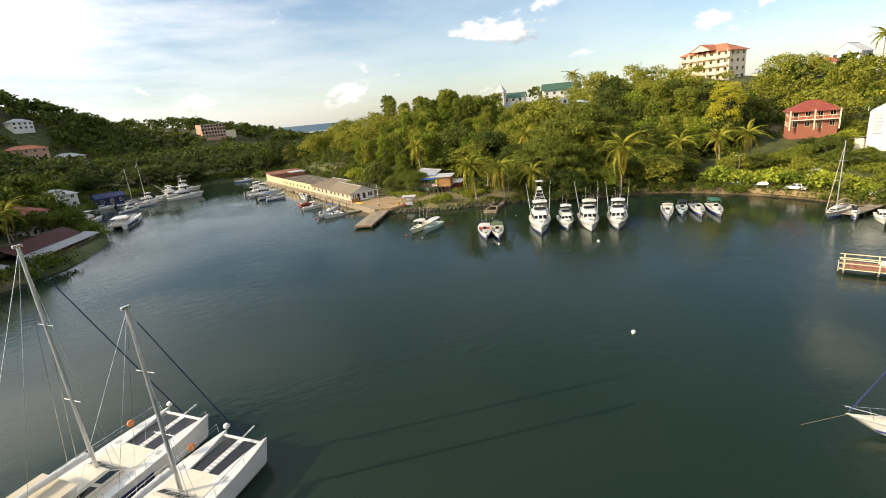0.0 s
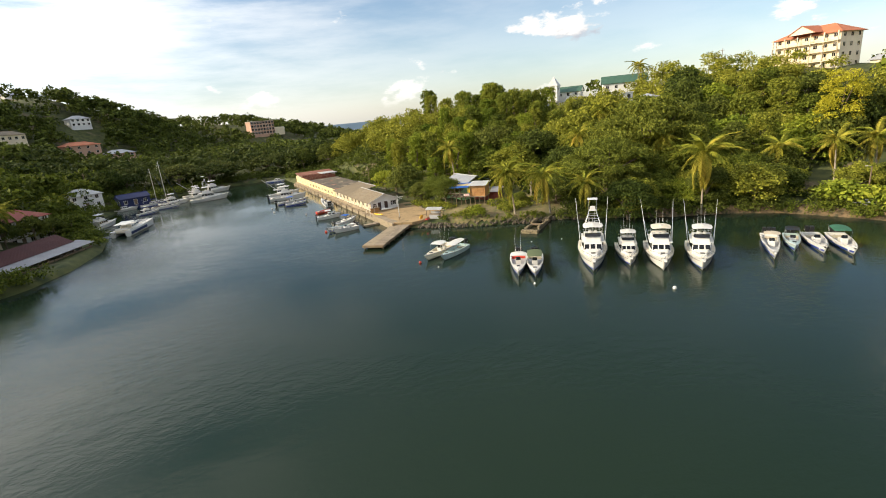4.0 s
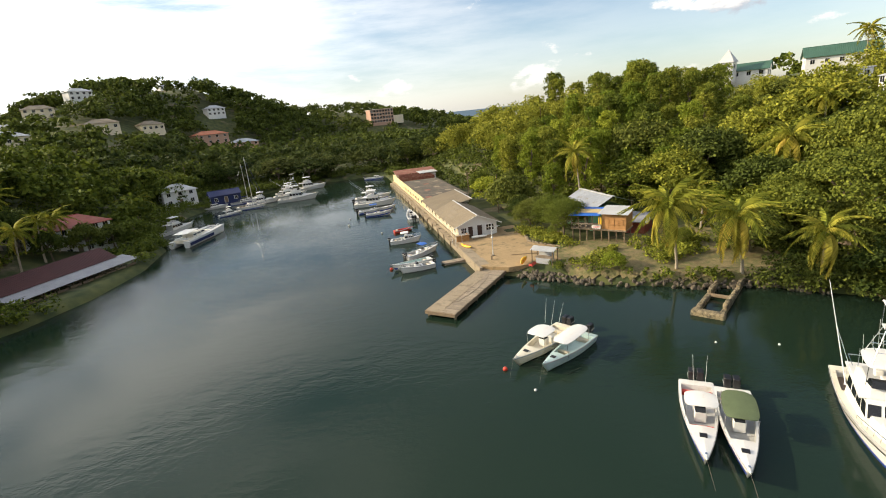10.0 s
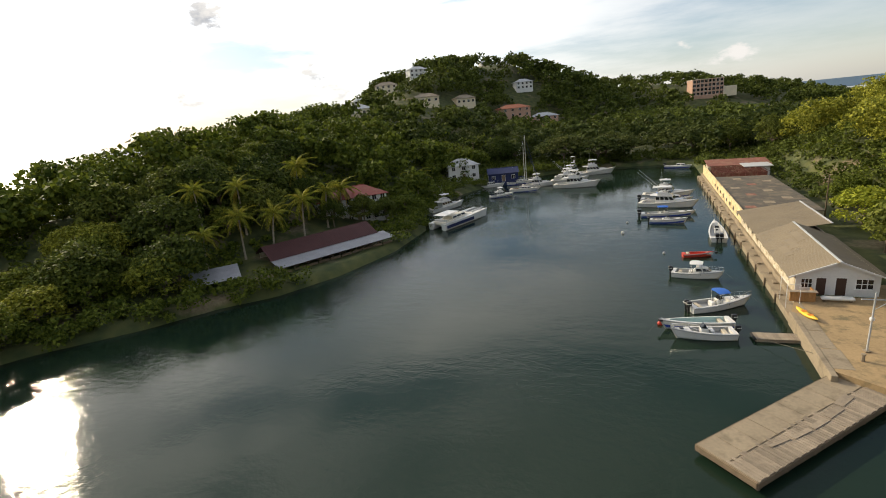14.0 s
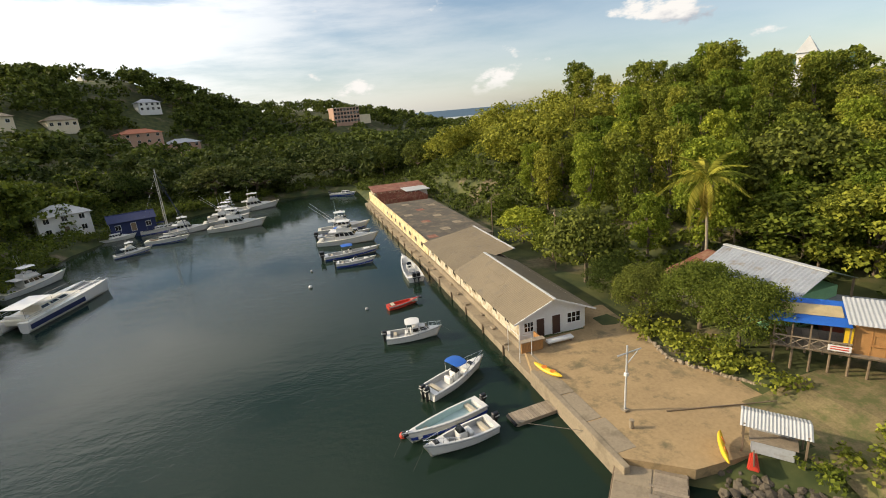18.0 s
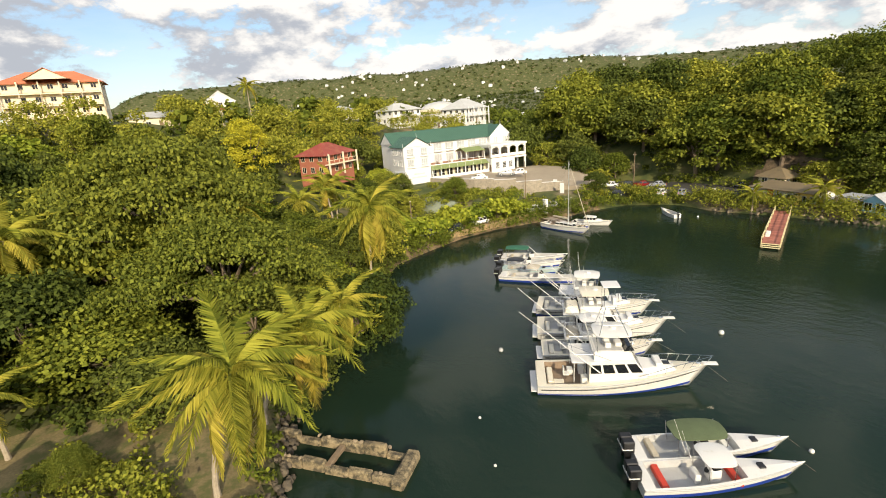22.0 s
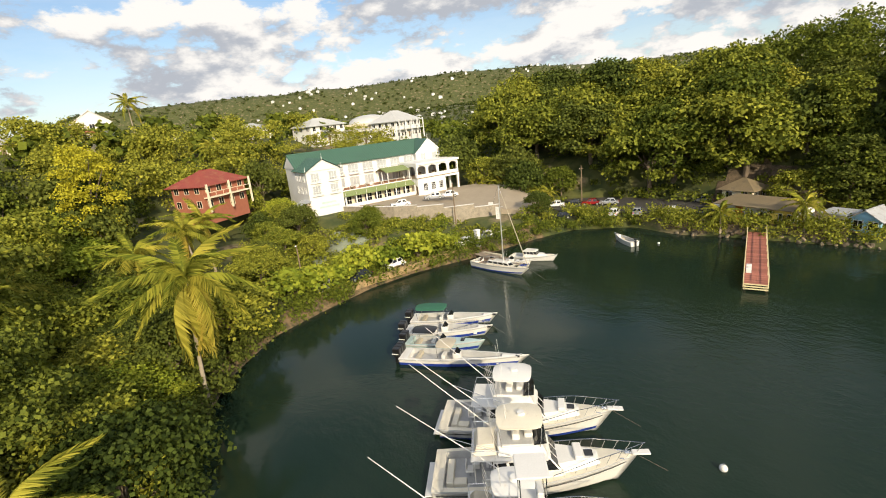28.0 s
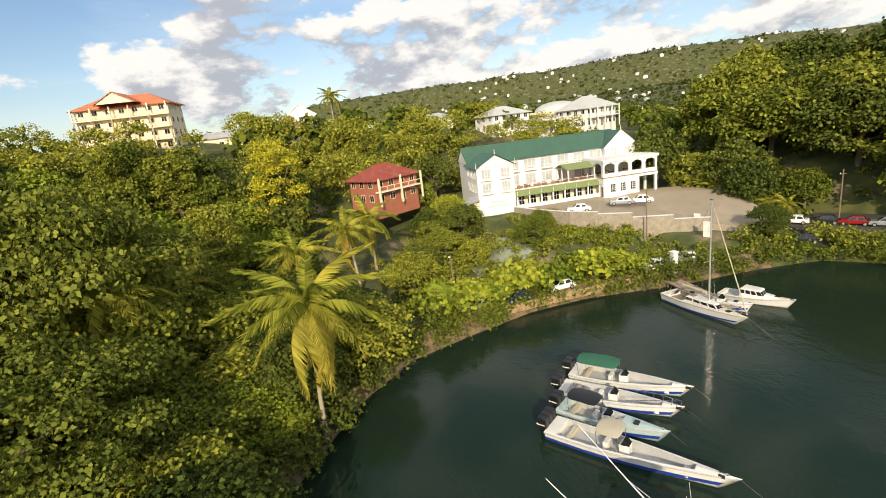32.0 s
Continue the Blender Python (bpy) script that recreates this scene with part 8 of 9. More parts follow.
for i in range(16):
    z = gz(45, 72) + 0.3 + 0.1 * (i % 4)
    part("scrap_board", box((-5 + (i * 53 % 97) / 10, -1.5 + (i * 31 % 40) / 10, z), (-3.2 + (i * 53 % 97) / 10, -1.2 + (i * 31 % 40) / 10, z + 0.12 + 0.5 * (i % 3 == 0)), 0.01, Matrix.Rotation(0.5 * (i % 5 - 2), 4, "Z")), (ROOF_PALE, WOOD, BLACK, WALL_WHITE)[i % 4], scrap)

# ---- west bank ----
ROOF_MAROON = paint("maroon_sheet_roof", (0.075, 0.024, 0.022), 0.8, var=0.2, scale=0.4, fine=4)
pav = thing("waterside_restaurant", (-53.7, 88.1, 0.7), 63, "long waterside pavilion with dark red roof and pale awning", "pavilion")
part("floor", box((-11.5, -4, -1.2), (11.5, 5, 0.25), 0.03), CONCRETE, pav)
part("awning", sheet([(-12, -5.6, 1.85), (12.6, -5.6, 1.85), (12.6, -1.4, 2.55), (-12, -1.4, 2.55)], 0.06), ROOF_WORN, pav, "weathered grey sheet awning")
part("roof", corrugated((-12, -1.9, 2.55), (11.0, -1.9, 2.55), (11.0, 2.2, 4.6), (-12, 2.2, 4.6), 0.4, 0.04), ROOF_MAROON, pav)
part("roof", corrugated((11.0, 6.2, 2.6), (-12, 6.2, 2.6), (-12, 2.2, 4.6), (11.0, 2.2, 4.6), 0.4, 0.04), ROOF_MAROON, pav)
part("back_wall", box((-11.4, 5.0, 0.2), (11.4, 5.25, 2.9), 0.02), WALL_STAINED, pav)
for i in range(10):
    part("post", box((-11.6 + i * 2.57, -4.7, 0.2), (-11.46 + i * 2.57, -4.56, 2.0)), TIMBER, pav)
    part("post", box((-11.6 + i * 2.57, -1.8, 0.2), (-11.46 + i * 2.57, -1.66, 2.5)), TIMBER, pav)
    part("rail_panel", box((-11.4 + i * 2.4, -4.66, 0.3), (-9.3 + i * 2.4, -4.6, 0.95)), TIMBER, pav)
    part("table", box((-10.9 + i * 2.3, -3.6, 0.9), (-9.9 + i * 2.3, -2.6, 0.98), 0.02), TIMBER, pav)
    part("table_leg", rod((-10.4 + i * 2.3, -3.1, 0.25), (-10.4 + i * 2.3, -3.1, 0.92), 0.06), TIMBER, pav)
pav2 = thing("boat_shelter", (-62.6, 68.5, 0.8), 50, "low open shelter with a grey sheet roof by the water", "shelter")
part("roof", sheet([(-4, -3, 2.0), (4, -3, 2.0), (4, 2.6, 3.1), (-4, 2.6, 3.1)], 0.07), ROOF_WORN, pav2)
for sx in (-3.7, 3.6):
    for sy in (-2.7, 2.3):
        part("post", box((sx, sy, -0.8), (sx + 0.14, sy + 0.14, 2.1 + (0.95 if sy > 0 else 0))), TIMBER, pav2)
part("wall", box((-3.6, 2.2, -0.8), (3.6, 2.4, 2.4), 0.02), TIMBER, pav2)
house("white_guesthouse", "white three-storey guesthouse with red roof behind palms", -63.4, 112.4, 48, 17, 8.5, 6.6, WALL_WHITE, ROOF_RED, 2.0, "hip", 0.6, 3, 8, 3, 2.2, balcony=False, win=(1.0, 1.1))
house("green_cottage", "mint green cottage with brown roof and white windows", -80.5, 31.4, 60, 10, 8, 4.2, WALL_GREEN, ROOF_RUST, 1.8, "gable", 0.6, 1, 4, 3, 1.3, win=(0.8, 0.9))
house("brown_cottage", "brown roofed cottage half hidden by trees", -90.8, 40.6, 60, 9, 7, 4.0, WALL_STAINED, ROOF_RUST, 1.8, "gable", 0.6, 1, 3, 2)
house("blue_boathouse", "dark blue canvas boat shelter at the basin head", -41.3, 175.7, 20, 10, 7, 3.4, NAVY, NAVY, 1.4, "gable", 0.4, 1, 3, 2, 1.0)
house("blue_roofed_house", "house with a pale blue-grey roof among trees", -57.6, 179.1, 30, 11, 8, 5.5, WALL_WHITE, ROOF_PALE, 2.0, "hip", 0.6, 2, 3, 2)
for x, y, w, d, h, st, roof, wall, lab in (
        (-187.2, 767.4, 22, 14, 10, 2, ROOF_PALE, WALL_WHITE, "white villa high on the wooded hill"), (-134.2, 476.7, 13, 9, 7, 2, ROOF_PALE, WALL_WHITE, "white flat-roofed villa on the hillside"),
        (-118, 484.7, 11, 8, 6, 2, ROOF_GREY, WALL_WHITE, "white villa with grey roof on the hillside"), (-83.2, 364.9, 22, 12, 7, 2, ROOF_TERRA, WALL_PINK, "salmon villa with hipped roofs on the slope"),
        (-62.4, 369.9, 18, 11, 7, 2, ROOF_GREY, WALL_PINK, "pinkish villa with a grey hipped roof"), (-127.8, 312.4, 17, 10, 5, 1, ROOF_TAN, WALL_CREAM, "cream bungalow with a tan hipped roof"),
        (-112.6, 343.6, 14, 9, 5, 1, ROOF_TAN, WALL_CREAM, "bungalow with a pale green-tan roof"), (-163.3, 380.3, 15, 9, 6, 2, ROOF_PALE, WALL_WHITE, "white house on the ridge slope"),
        (-170.6, 340.3, 16, 9, 6, 2, ROOF_TAN, WALL_CREAM, "pale house with broad roof on the slope"), (-172, 306, 14, 9, 6, 2, ROOF_PALE, WALL_WHITE, "white house on the seaward slope"),
        (-33.7, 678.4, 22, 12, 12, 3, ROOF_PALE, WALL_WHITE, "white hotel block on the far ridge"), (-105.6, 539, 12, 9, 6, 2, ROOF_PALE, WALL_WHITE, "white house near the hill top"),
        (-88, 422.4, 14, 9, 6, 2, ROOF_GREY, WALL_WHITE, "house with grey roof on the slope"), (-146, 257.9, 13, 9, 5, 1, ROOF_PALE, WALL_CREAM, "pale bungalow on the slope"),
        (12.8, 579.5, 16, 10, 7, 2, ROOF_GREY, WALL_CREAM, "cream house on the far slope")):
    house("hill_house", lab, x, y, 20 + (x * 7 % 30), w, d, h, wall, roof, 2.2, "hip", 0.7, st, 4, 2, None, win=(1.5, 1.5), group="houses on the western hill", door=False, faces="se")
tb = house("salmon_hotel", "four-storey salmon brick hotel on the far point", 51.2, 483.5, 15, 24, 13, 13, WALL_PINK, WALL_CREAM, 0.4, "flat", 0.4, 4, 8, 3, None, win=(2.0, 2.0), category="hotel", door=False, faces="se")
part("annex", box((12, -5, -2), (23, 5, 6), 0.05), WALL_CREAM, tb)

# ---- southern yard ----
def draped(name, label, x0, y0, x1, y1, step, keep, mat, category="ground", dmin=0.2, dmax=1e6):
    """A thin sheet of worn earth that follows the ground."""
    xs, ys = np.arange(x0, x1, step), np.arange(y0, y1, step)
    gx, gy = np.meshgrid(xs, ys)
    z = ground_z(gx.ravel(), gy.ravel()) + 0.16
    d = edge_distance(gx.ravel(), gy.ravel(), SHORE + COAST)
    n = len(xs)
    faces = []
    for j in range(len(ys) - 1):
        for i in range(n - 1):
            q = (j * n + i, j * n + i + 1, (j + 1) * n + i + 1, (j + 1) * n + i)
            if min(d[k] for k in q) > dmin and max(d[k] for k in q) < dmax and keep(xs[i], ys[j]):
                faces.append(q)
    me = mesh_of(name, list(zip(gx.ravel(), gy.ravel(), z)), faces, mat)
    bm = bmesh.new()
    bm.from_mesh(me)
    bmesh.ops.delete(bm, geom=[v for v in bm.verts if not v.link_faces], context="VERTS")
    bm.to_mesh(me)
    bm.free()
    return tagged(new(name, me), label, category, kind="structure")


YARD_EARTH = paint("boatyard_earth", (0.15, 0.11, 0.07), 0.95, var=0.3, scale=0.5, fine=5, bump=0.4, dist=0.04, stain=(0.07, 0.055, 0.035), stain_at=0.5)
draped("boatyard_ground", "dark trodden earth of the southern boatyard", -34.5, -93.7, 68.2, -53.2, 1.4, lambda x, y: y > -80 + 4 * math.sin(x * 0.21) and x < 62, YARD_EARTH)
draped("bank_earth", "bare brown earth along the bank below the trees", 57.2, -46, 94.1, 37.4, 0.6, lambda x, y: True, paint("bare_bank", (0.19, 0.13, 0.07), 0.95, var=0.35, scale=0.6, fine=5, bump=0.5, dist=0.04, stain=(0.05, 0.05, 0.025), stain_at=0.52), dmin=-0.9, dmax=2.6)
draped("dry_grass", "dry olive grass and bare earth round the cabin", 29.7, 37.2, 59.9, 62, 0.7, lambda x, y: y < 59 and not (x < 31 and y > 53.5), paint("dry_grass", (0.20, 0.155, 0.07), 0.95, var=0.35, scale=0.5, fine=6, bump=0.4, dist=0.03, stain=(0.11, 0.115, 0.035), stain_at=0.5), dmin=0.3)
draped("netted_garden", "pale grey-green netting over a garden plot below the hotel", 92, -19, 106, -8, 0.7, lambda x, y: (x - 99) ** 2 / 44 + (y + 13.5) ** 2 / 26 < 1, paint("shade_netting", (0.24, 0.27, 0.20), 0.9, var=0.3, scale=1.5, fine=9, bump=0.5, dist=0.05), dmin=3.0)
sr = thing("shore_rocks", label="pale and dark rocks along the southern shore", category="rocks")
rs = random.Random(31)
south_line = SHORE[36:44]
for i in range(150):
    t = rs.random() * (len(south_line) - 1)
    p = Vector(south_line[int(t)]).lerp(Vector(south_line[int(t) + 1]), t - int(t))
    u, k = rs.uniform(-0.5, 1.3), rs.uniform(0.25, 0.6)
    part("rock", (pale if rs.random() < 0.45 else stone_shapes)[i % 5], None, sr, at=Matrix.LocRotScale(Vector((p.x, p.y - u, 0.15 + 0.5 * max(0, u))), Euler((rs.random() * 6, rs.random() * 6, rs.random() * 6)), Vector((k, k * 0.8, k * 0.6))))


def junk(x, y, turn, label, count, seed, spread=2.6):
    """A heap of yard lumber, sheets and drums."""
    r = random.Random(seed)
    e = thing("scrap_heap", (x, y, gz(x, y)), turn, label, "scrap", "heaps in the boatyard")
    for i in range(count):
        px, py, a = r.uniform(-spread, spread), r.uniform(-spread * 0.6, spread * 0.6), Matrix.Rotation(r.uniform(-1.2, 1.2), 4, "Z")
        m = Matrix.Translation((px, py, 0.0)) @ a
        k = i % 4
        if k == 0:
            part("drum", rod(m @ Vector((0, 0, -0.05)), m @ Vector((0, 0, 0.85)), 0.29, 0.29, 12), (TARP, RED, ROOF_RUST, DECK_GREY)[r.randrange(4)], e, "dented oil drum")
        elif k == 1:
            part("timber_baulk", box((-1.5, -0.12, 0.0), (1.5, 0.12, 0.25 + 0.2 * r.random()), 0.02, m), TIMBER, e)
        elif k == 2:
            part("tin_sheet", sheet([m @ Vector(v) for v in ((-1.1, -0.6, 0.5), (1.1, -0.6, 0.35), (1.1, 0.6, 0.75), (-1.1, 0.6, 0.9))], 0.03), (ROOF_RUST, ROOF_PALE, ROOF_TAN)[r.randrange(3)], e)
        else:
            part("crate", box((-0.5, -0.4, -0.05), (0.5, 0.4, 0.55 + 0.3 * r.random()), 0.03, m), (WOOD, WALL_WHITE, TARP)[r.randrange(3)], e)
    return e


for i, (x, y, t, lab) in enumerate(((19.5, -64.3, 10, "heap of timber and drums at the water's edge"), (12.7, -71, 25, "scrap timber and tin under the yellow boat"), (31.2, -70.5, 0, "stacked sheets and crates behind the cottage"), (22.6, -70.1, 30, "drums and crates between the shacks"),
                                    (4.2, -74.5, 15, "boat timbers and drums in the yard"), (-3.2, -75.9, 40, "crates and tin beside the tent"), (14.6, -76.2, 5, "heap of old boards under the trees"), (38.7, -71.1, 12, "boxes and boards behind the bar"), (-18, -79.3, 20, "drums and timber by the slip"), (5.9, -82, 0, "old boards and drums at the hill foot"))):
    junk(x, y, t, lab, 11, 90 + i)
# round thatched hut and a white store on the shore
rh2 = thing("round_hut", (26.1, -65.5, 1.4), 0, "round open hut with a low grey thatched roof", "hut")
part("roof", rod((0, 0, 2.2), (0, 0, 3.5), 3.3, 0.5, 18), paint("grey_thatch", (0.24, 0.20, 0.15), 0.95, var=0.3, scale=1.0, fine=12, bump=0.6, dist=0.05), rh2, "weathered thatch")
for i in range(8):
    part("post", rod((2.7 * math.cos(i * 0.785), 2.7 * math.sin(i * 0.785), -0.6), (2.7 * math.cos(i * 0.785), 2.7 * math.sin(i * 0.785), 2.3), 0.09), TIMBER, rh2)
part("counter", box((-1.6, -1.6, -0.2), (1.6, 1.6, 1.1), 0.04), WOOD_WARM, rh2)
wall_low = thing("yard_fence", (23.1, -77.7, 1.9), -3, "grey board fence at the foot of the hill", "fence")
for i in range(28):
    part("board", box((-9.8 + i * 0.7, -0.04, -0.5), (-9.8 + i * 0.7 + 0.62, 0.04, 1.6 + 0.12 * (i % 3)), 0.01), TIMBER if i % 4 else WOOD, wall_low)
bar2 = thing("waterside_bar", (48.8, -66.8, 1.75), -13, "low waterside bar with yellow and white walls under a brown roof", "bar")
part("wall", box((-6.2, -3, -1), (6.2, 2.2, 2.7), 0.02), WALL_WHITE, bar2)
part("yellow_wall", box((-6.25, 2.2, -0.6), (-2.6, 2.3, 2.68), 0.01), WALL_YELLOW, bar2, "bright yellow painted front")
part("orange_wall", box((2.2, 2.2, -0.6), (3.4, 2.32, 2.68), 0.01), ORANGE, bar2)
part("roof", sheet([(-6.8, 3.4, 2.7), (6.8, 3.4, 2.7), (6.8, -3.6, 3.3), (-6.8, -3.6, 3.3)], 0.12), ROOF_TAN, bar2)
for i, xx in enumerate((-5.4, -3.6, -1.2, 0.8, 4.6)):
    opening(bar2, Vector((xx, 2.31, 1.3)), (0, 1), 1.0, 1.1, GLASS, WALL_WHITE, (2, 1))
house("gazebo_house", "small pavilion with a pale pyramid roof", 55, -76.8, -10, 5.5, 5, 3.0, WALL_CREAM, ROOF_TAN, 1.5, "hip", 0.8, 1, 2, 2, 2.6)
sh3 = thing("open_shed", (47.6, -78.1, 2.2), -12, "open-fronted brown shed with a sheet roof", "shed")
part("back_wall", box((-4, -2.6, -1), (4, -2.4, 3.0)), TIMBER, sh3)
part("end_wall", box((-4.1, -2.6, -1), (-2.2, 2.2, 3.0), 0.02), TIMBER, sh3)
part("roof", sheet([(-4.6, 2.9, 3.0), (4.6, 2.9, 3.0), (4.6, -3, 3.9), (-4.6, -3, 3.9)], 0.1), ROOF_TAN, sh3)
for xx in (-1, 1.5, 3.9):
    part("post", box((xx, 2.3, -1), (xx + 0.15, 2.45, 3.05)), TIMBER, sh3)
house("blue_cottage", "light blue boarded cottage with a grey gable roof", 34.6, -65.4, -15, 3.6, 4.0, 2.4, WALL_BLUE, ROOF_GREY, 1.2, "gable", 0.5, 1, 2, 2, 1.5, along="y")
house("cream_shack", "cream shack with a flat grey roof", 38.6, -66.2, -15, 3.2, 4, 2.4, WALL_CREAM, ROOF_GREY, 0.3, "flat", 0.3, 1, 1, 2, 1.5)
house("yellow_shack", "small pale yellow shack beside the cottage", 30.6, -66, -15, 2.4, 2.8, 2.1, WALL_YELLOW, ROOF_GREY, 0.8, "gable", 0.3, 1, 1, 1, 1.5)
house("brown_shack", "low brown timber shack with an orange door", 20.6, -66.9, -10, 4.2, 3.6, 2.2, TIMBER, ROOF_TAN, 0.4, "flat", 0.4, 1, 2, 2, 1.4, trim=WOOD)
house("white_store", "small white store with a grey gabled roof", 18.3, -70.3, 20, 3.0, 3.4, 2.2, WALL_STAINED, ROOF_GREY, 0.9, "gable", 0.3, 1, 1, 1, 1.6)
house("grey_roofed_workshop", "grey-roofed open workshop behind the shacks", 27.2, -74.1, -5, 9, 5, 2.3, TIMBER, ROOF_TAN, 0.7, "gable", 0.5, 1, 3, 2, 1.8, trim=TIMBER)
house("blue_roofed_workshop", "white workshop with a bright blue sheet roof", -17.4, -88.6, -2, 9.5, 6, 2.8, WALL_WHITE, ROOF_BLUE, 1.1, "gable", 0.6, 1, 4, 2, 1.8)
house("blue_roofed_annex", "small yellow annex with a blue roof", -25.7, -90.8, -2, 5, 6, 3.4, WALL_YELLOW, ROOF_BLUE, 1.2, "hip", 0.5, 1, 2, 2, 1.8)
tent = thing("white_tent", (-10.7, -77.3, 1.5), 12, "white peaked tent in the yard", "tent")
for a, b in (((-1.9, -1.9), (1.9, -1.9)), ((1.9, -1.9), (1.9, 1.9)), ((1.9, 1.9), (-1.9, 1.9)), ((-1.9, 1.9), (-1.9, -1.9))):
    part("tent_panel", sheet([(*a, 1.6), (*b, 1.6), (0, 0, 3.5)], 0.04), WALL_WHITE, tent)
for sx in (-1.8, 1.8):
    for sy in (-1.8, 1.8):
        part("tent_pole", rod((sx, sy, -0.5), (sx, sy, 1.65), 0.04), STEEL, tent)
# red boarded pier with pale railings
pier = thing("boarded_pier", (45.4, -52.4, 0), 106.3, "narrow pier of red boards with pale yellow railings", "pier")
LP = 32.3
for i in range(80):
    part("board", box((-LP / 2 + i * 0.4, -1.3, 0.86), (-LP / 2 + i * 0.4 + 0.375, 1.3, 0.92), 0.006), paint("red_boards", (0.36, 0.13, 0.09), 0.8, var=0.25, random_tint=0.2), pier)
PALE_YELLOW = paint("pale_yellow_paint", (0.72, 0.62, 0.36), 0.7, var=0.15)
for sy in (-1, 1):
    part("joist", box((-LP / 2, sy * 1.1 - 0.08, 0.6), (LP / 2, sy * 1.1 + 0.08, 0.855)), TIMBER, pier)
    for i in range(10):
        x0 = -LP / 2 + 0.3 + i * 3.5
        part("pier_post", rod((x0, sy * 1.1, -2.2), (x0, sy * 1.1, 0.85), 0.12), TIMBER, pier)
        part("rail_post", box((x0 - 0.06, sy * 1.27 - 0.06, 0.4), (x0 + 0.06, sy * 1.27 + 0.06, 1.95)), PALE_YELLOW, pier)
    for zz in (0.55, 1.35, 1.9):
        part("rail", box((-LP / 2, sy * 1.29 - 0.03, zz), (LP / 2, sy * 1.29 + 0.03, zz + 0.1)), PALE_YELLOW, pier)
for zz in (0.3, 0.6, 0.9):
    part("end_rail", box((LP / 2 + 0.02, -1.3, zz), (LP / 2 + 0.1, 1.3, zz + 0.14)), PALE_YELLOW, pier)
for i in range(2):
    part("seat", box((LP / 2 - 5 - i * 1.4, -1.1, 0.93), (LP / 2 - 4.2 - i * 1.4, -0.5, 1.5), 0.05), WALL_WHITE, pier, "white plastic seat")
gate = thing("pier_gatehouse", (48.3, -63.6, 1.2), 107, "yellow gate post with a little roof at the pier", "gatepost")
part("post", box((-0.6, 1.2, -1), (0.6, 2.3, 2.4), 0.02), WALL_YELLOW, gate)
part("cap", sheet([(-0.9, 0.9, 2.4), (0.9, 0.9, 2.4), (0, 1.75, 3.2)], 0.1), WALL_YELLOW, gate)
part("beam", box((-0.1, -1.4, 1.6), (0.1, 1.3, 1.9)), ORANGE, gate)

# hotel landing stage
ls = thing("landing_stage", (76, -29.6, 0), 172, "short timber landing stage beside the moored sloop", "jetty")
for i in range(26):
    part("plank", box((-5.4 + i * 0.42, -1.1, 0.72), (-5.4 + i * 0.42 + 0.395, 1.1, 0.78), 0.006), WOOD, ls)
for i in range(4):
    for sy in (-0.9, 0.9):
        part("pier_post", rod((-5 + i * 3.2, sy, -2), (-5 + i * 3.2, sy, 0.95), 0.12), TIMBER, ls)
part("joist", box((-5.4, -1.0, 0.5), (5.5, -0.85, 0.72)), TIMBER, ls)
part("joist", box((-5.4, 0.85, 0.5), (5.5, 1.0, 0.72)), TIMBER, ls)
sp = thing("white_gatepost", (82.7, -31.9, 1.5), 0, "tall white gatepost at the landing", "gatepost")
part("shaft", box((-0.4, -0.4, -0.5), (0.4, 0.4, 2.6), 0.05), WALL_WHITE, sp)
part("cap", box((-0.5, -0.5, 2.6), (0.5, 0.5, 2.75), 0.05), WALL_WHITE, sp)
for x, y in ((86.9, -42.2), (91.7, -45.3)):
    fl = thing("banner_post", (x, y, 2.8), 20, "white upright banner at the drive", "banner")
    part("banner", box((-0.5, -0.06, 0.3), (0.5, 0.06, 3.2), 0.02), WALL_WHITE, fl)
    part("base", box((-0.6, -0.2, 0), (0.6, 0.2, 0.3), 0.03), CONCRETE, fl)


def utility_pole(x, y, h, label="slim wooden utility pole", arm=True):
    e = thing("utility_pole", (x, y, gz(x, y)), random.uniform(0, 180), label, "utility pole", "utility poles")
    part("pole", rod((0, 0, -0.5), (0, 0, h), 0.13, 0.09), TIMBER, e)
    if arm:
        part("cross_arm", box((-0.7, -0.05, h - 0.8), (0.7, 0.05, h - 0.68)), TIMBER, e)
        part("insulator", rod((0.55, 0, h - 0.68), (0.55, 0, h - 0.5), 0.05), WHITE, e)
    else:
        part("lamp_arm", rod((0, 0, h - 0.1), (0.9, 0, h + 0.1), 0.04), STEEL, e)
        part("lamp_head", box((0.75, -0.12, h + 0.05), (1.2, 0.12, h + 0.16), 0.03), WHITE, e)
    return e


for x, y, h, arm in ((89.2, -1.6, 7.0, False), (93.3, -36.6, 9.5, False), (34.5, 93, 9, True), (-57.2, 193, 12, True), (32.4, -76.1, 11, True), (-99.8, 236.9, 12, True), (33, 112, 8, True), (66.2, 137.7, 9, True), (83.7, -66.2, 9, True), (172.8, 81.8, 11, True), (54.7, 82, 5, True)):
    utility_pole(x, y, h, "slim lamp post by the bank" if not arm else "slim wooden utility pole", arm)


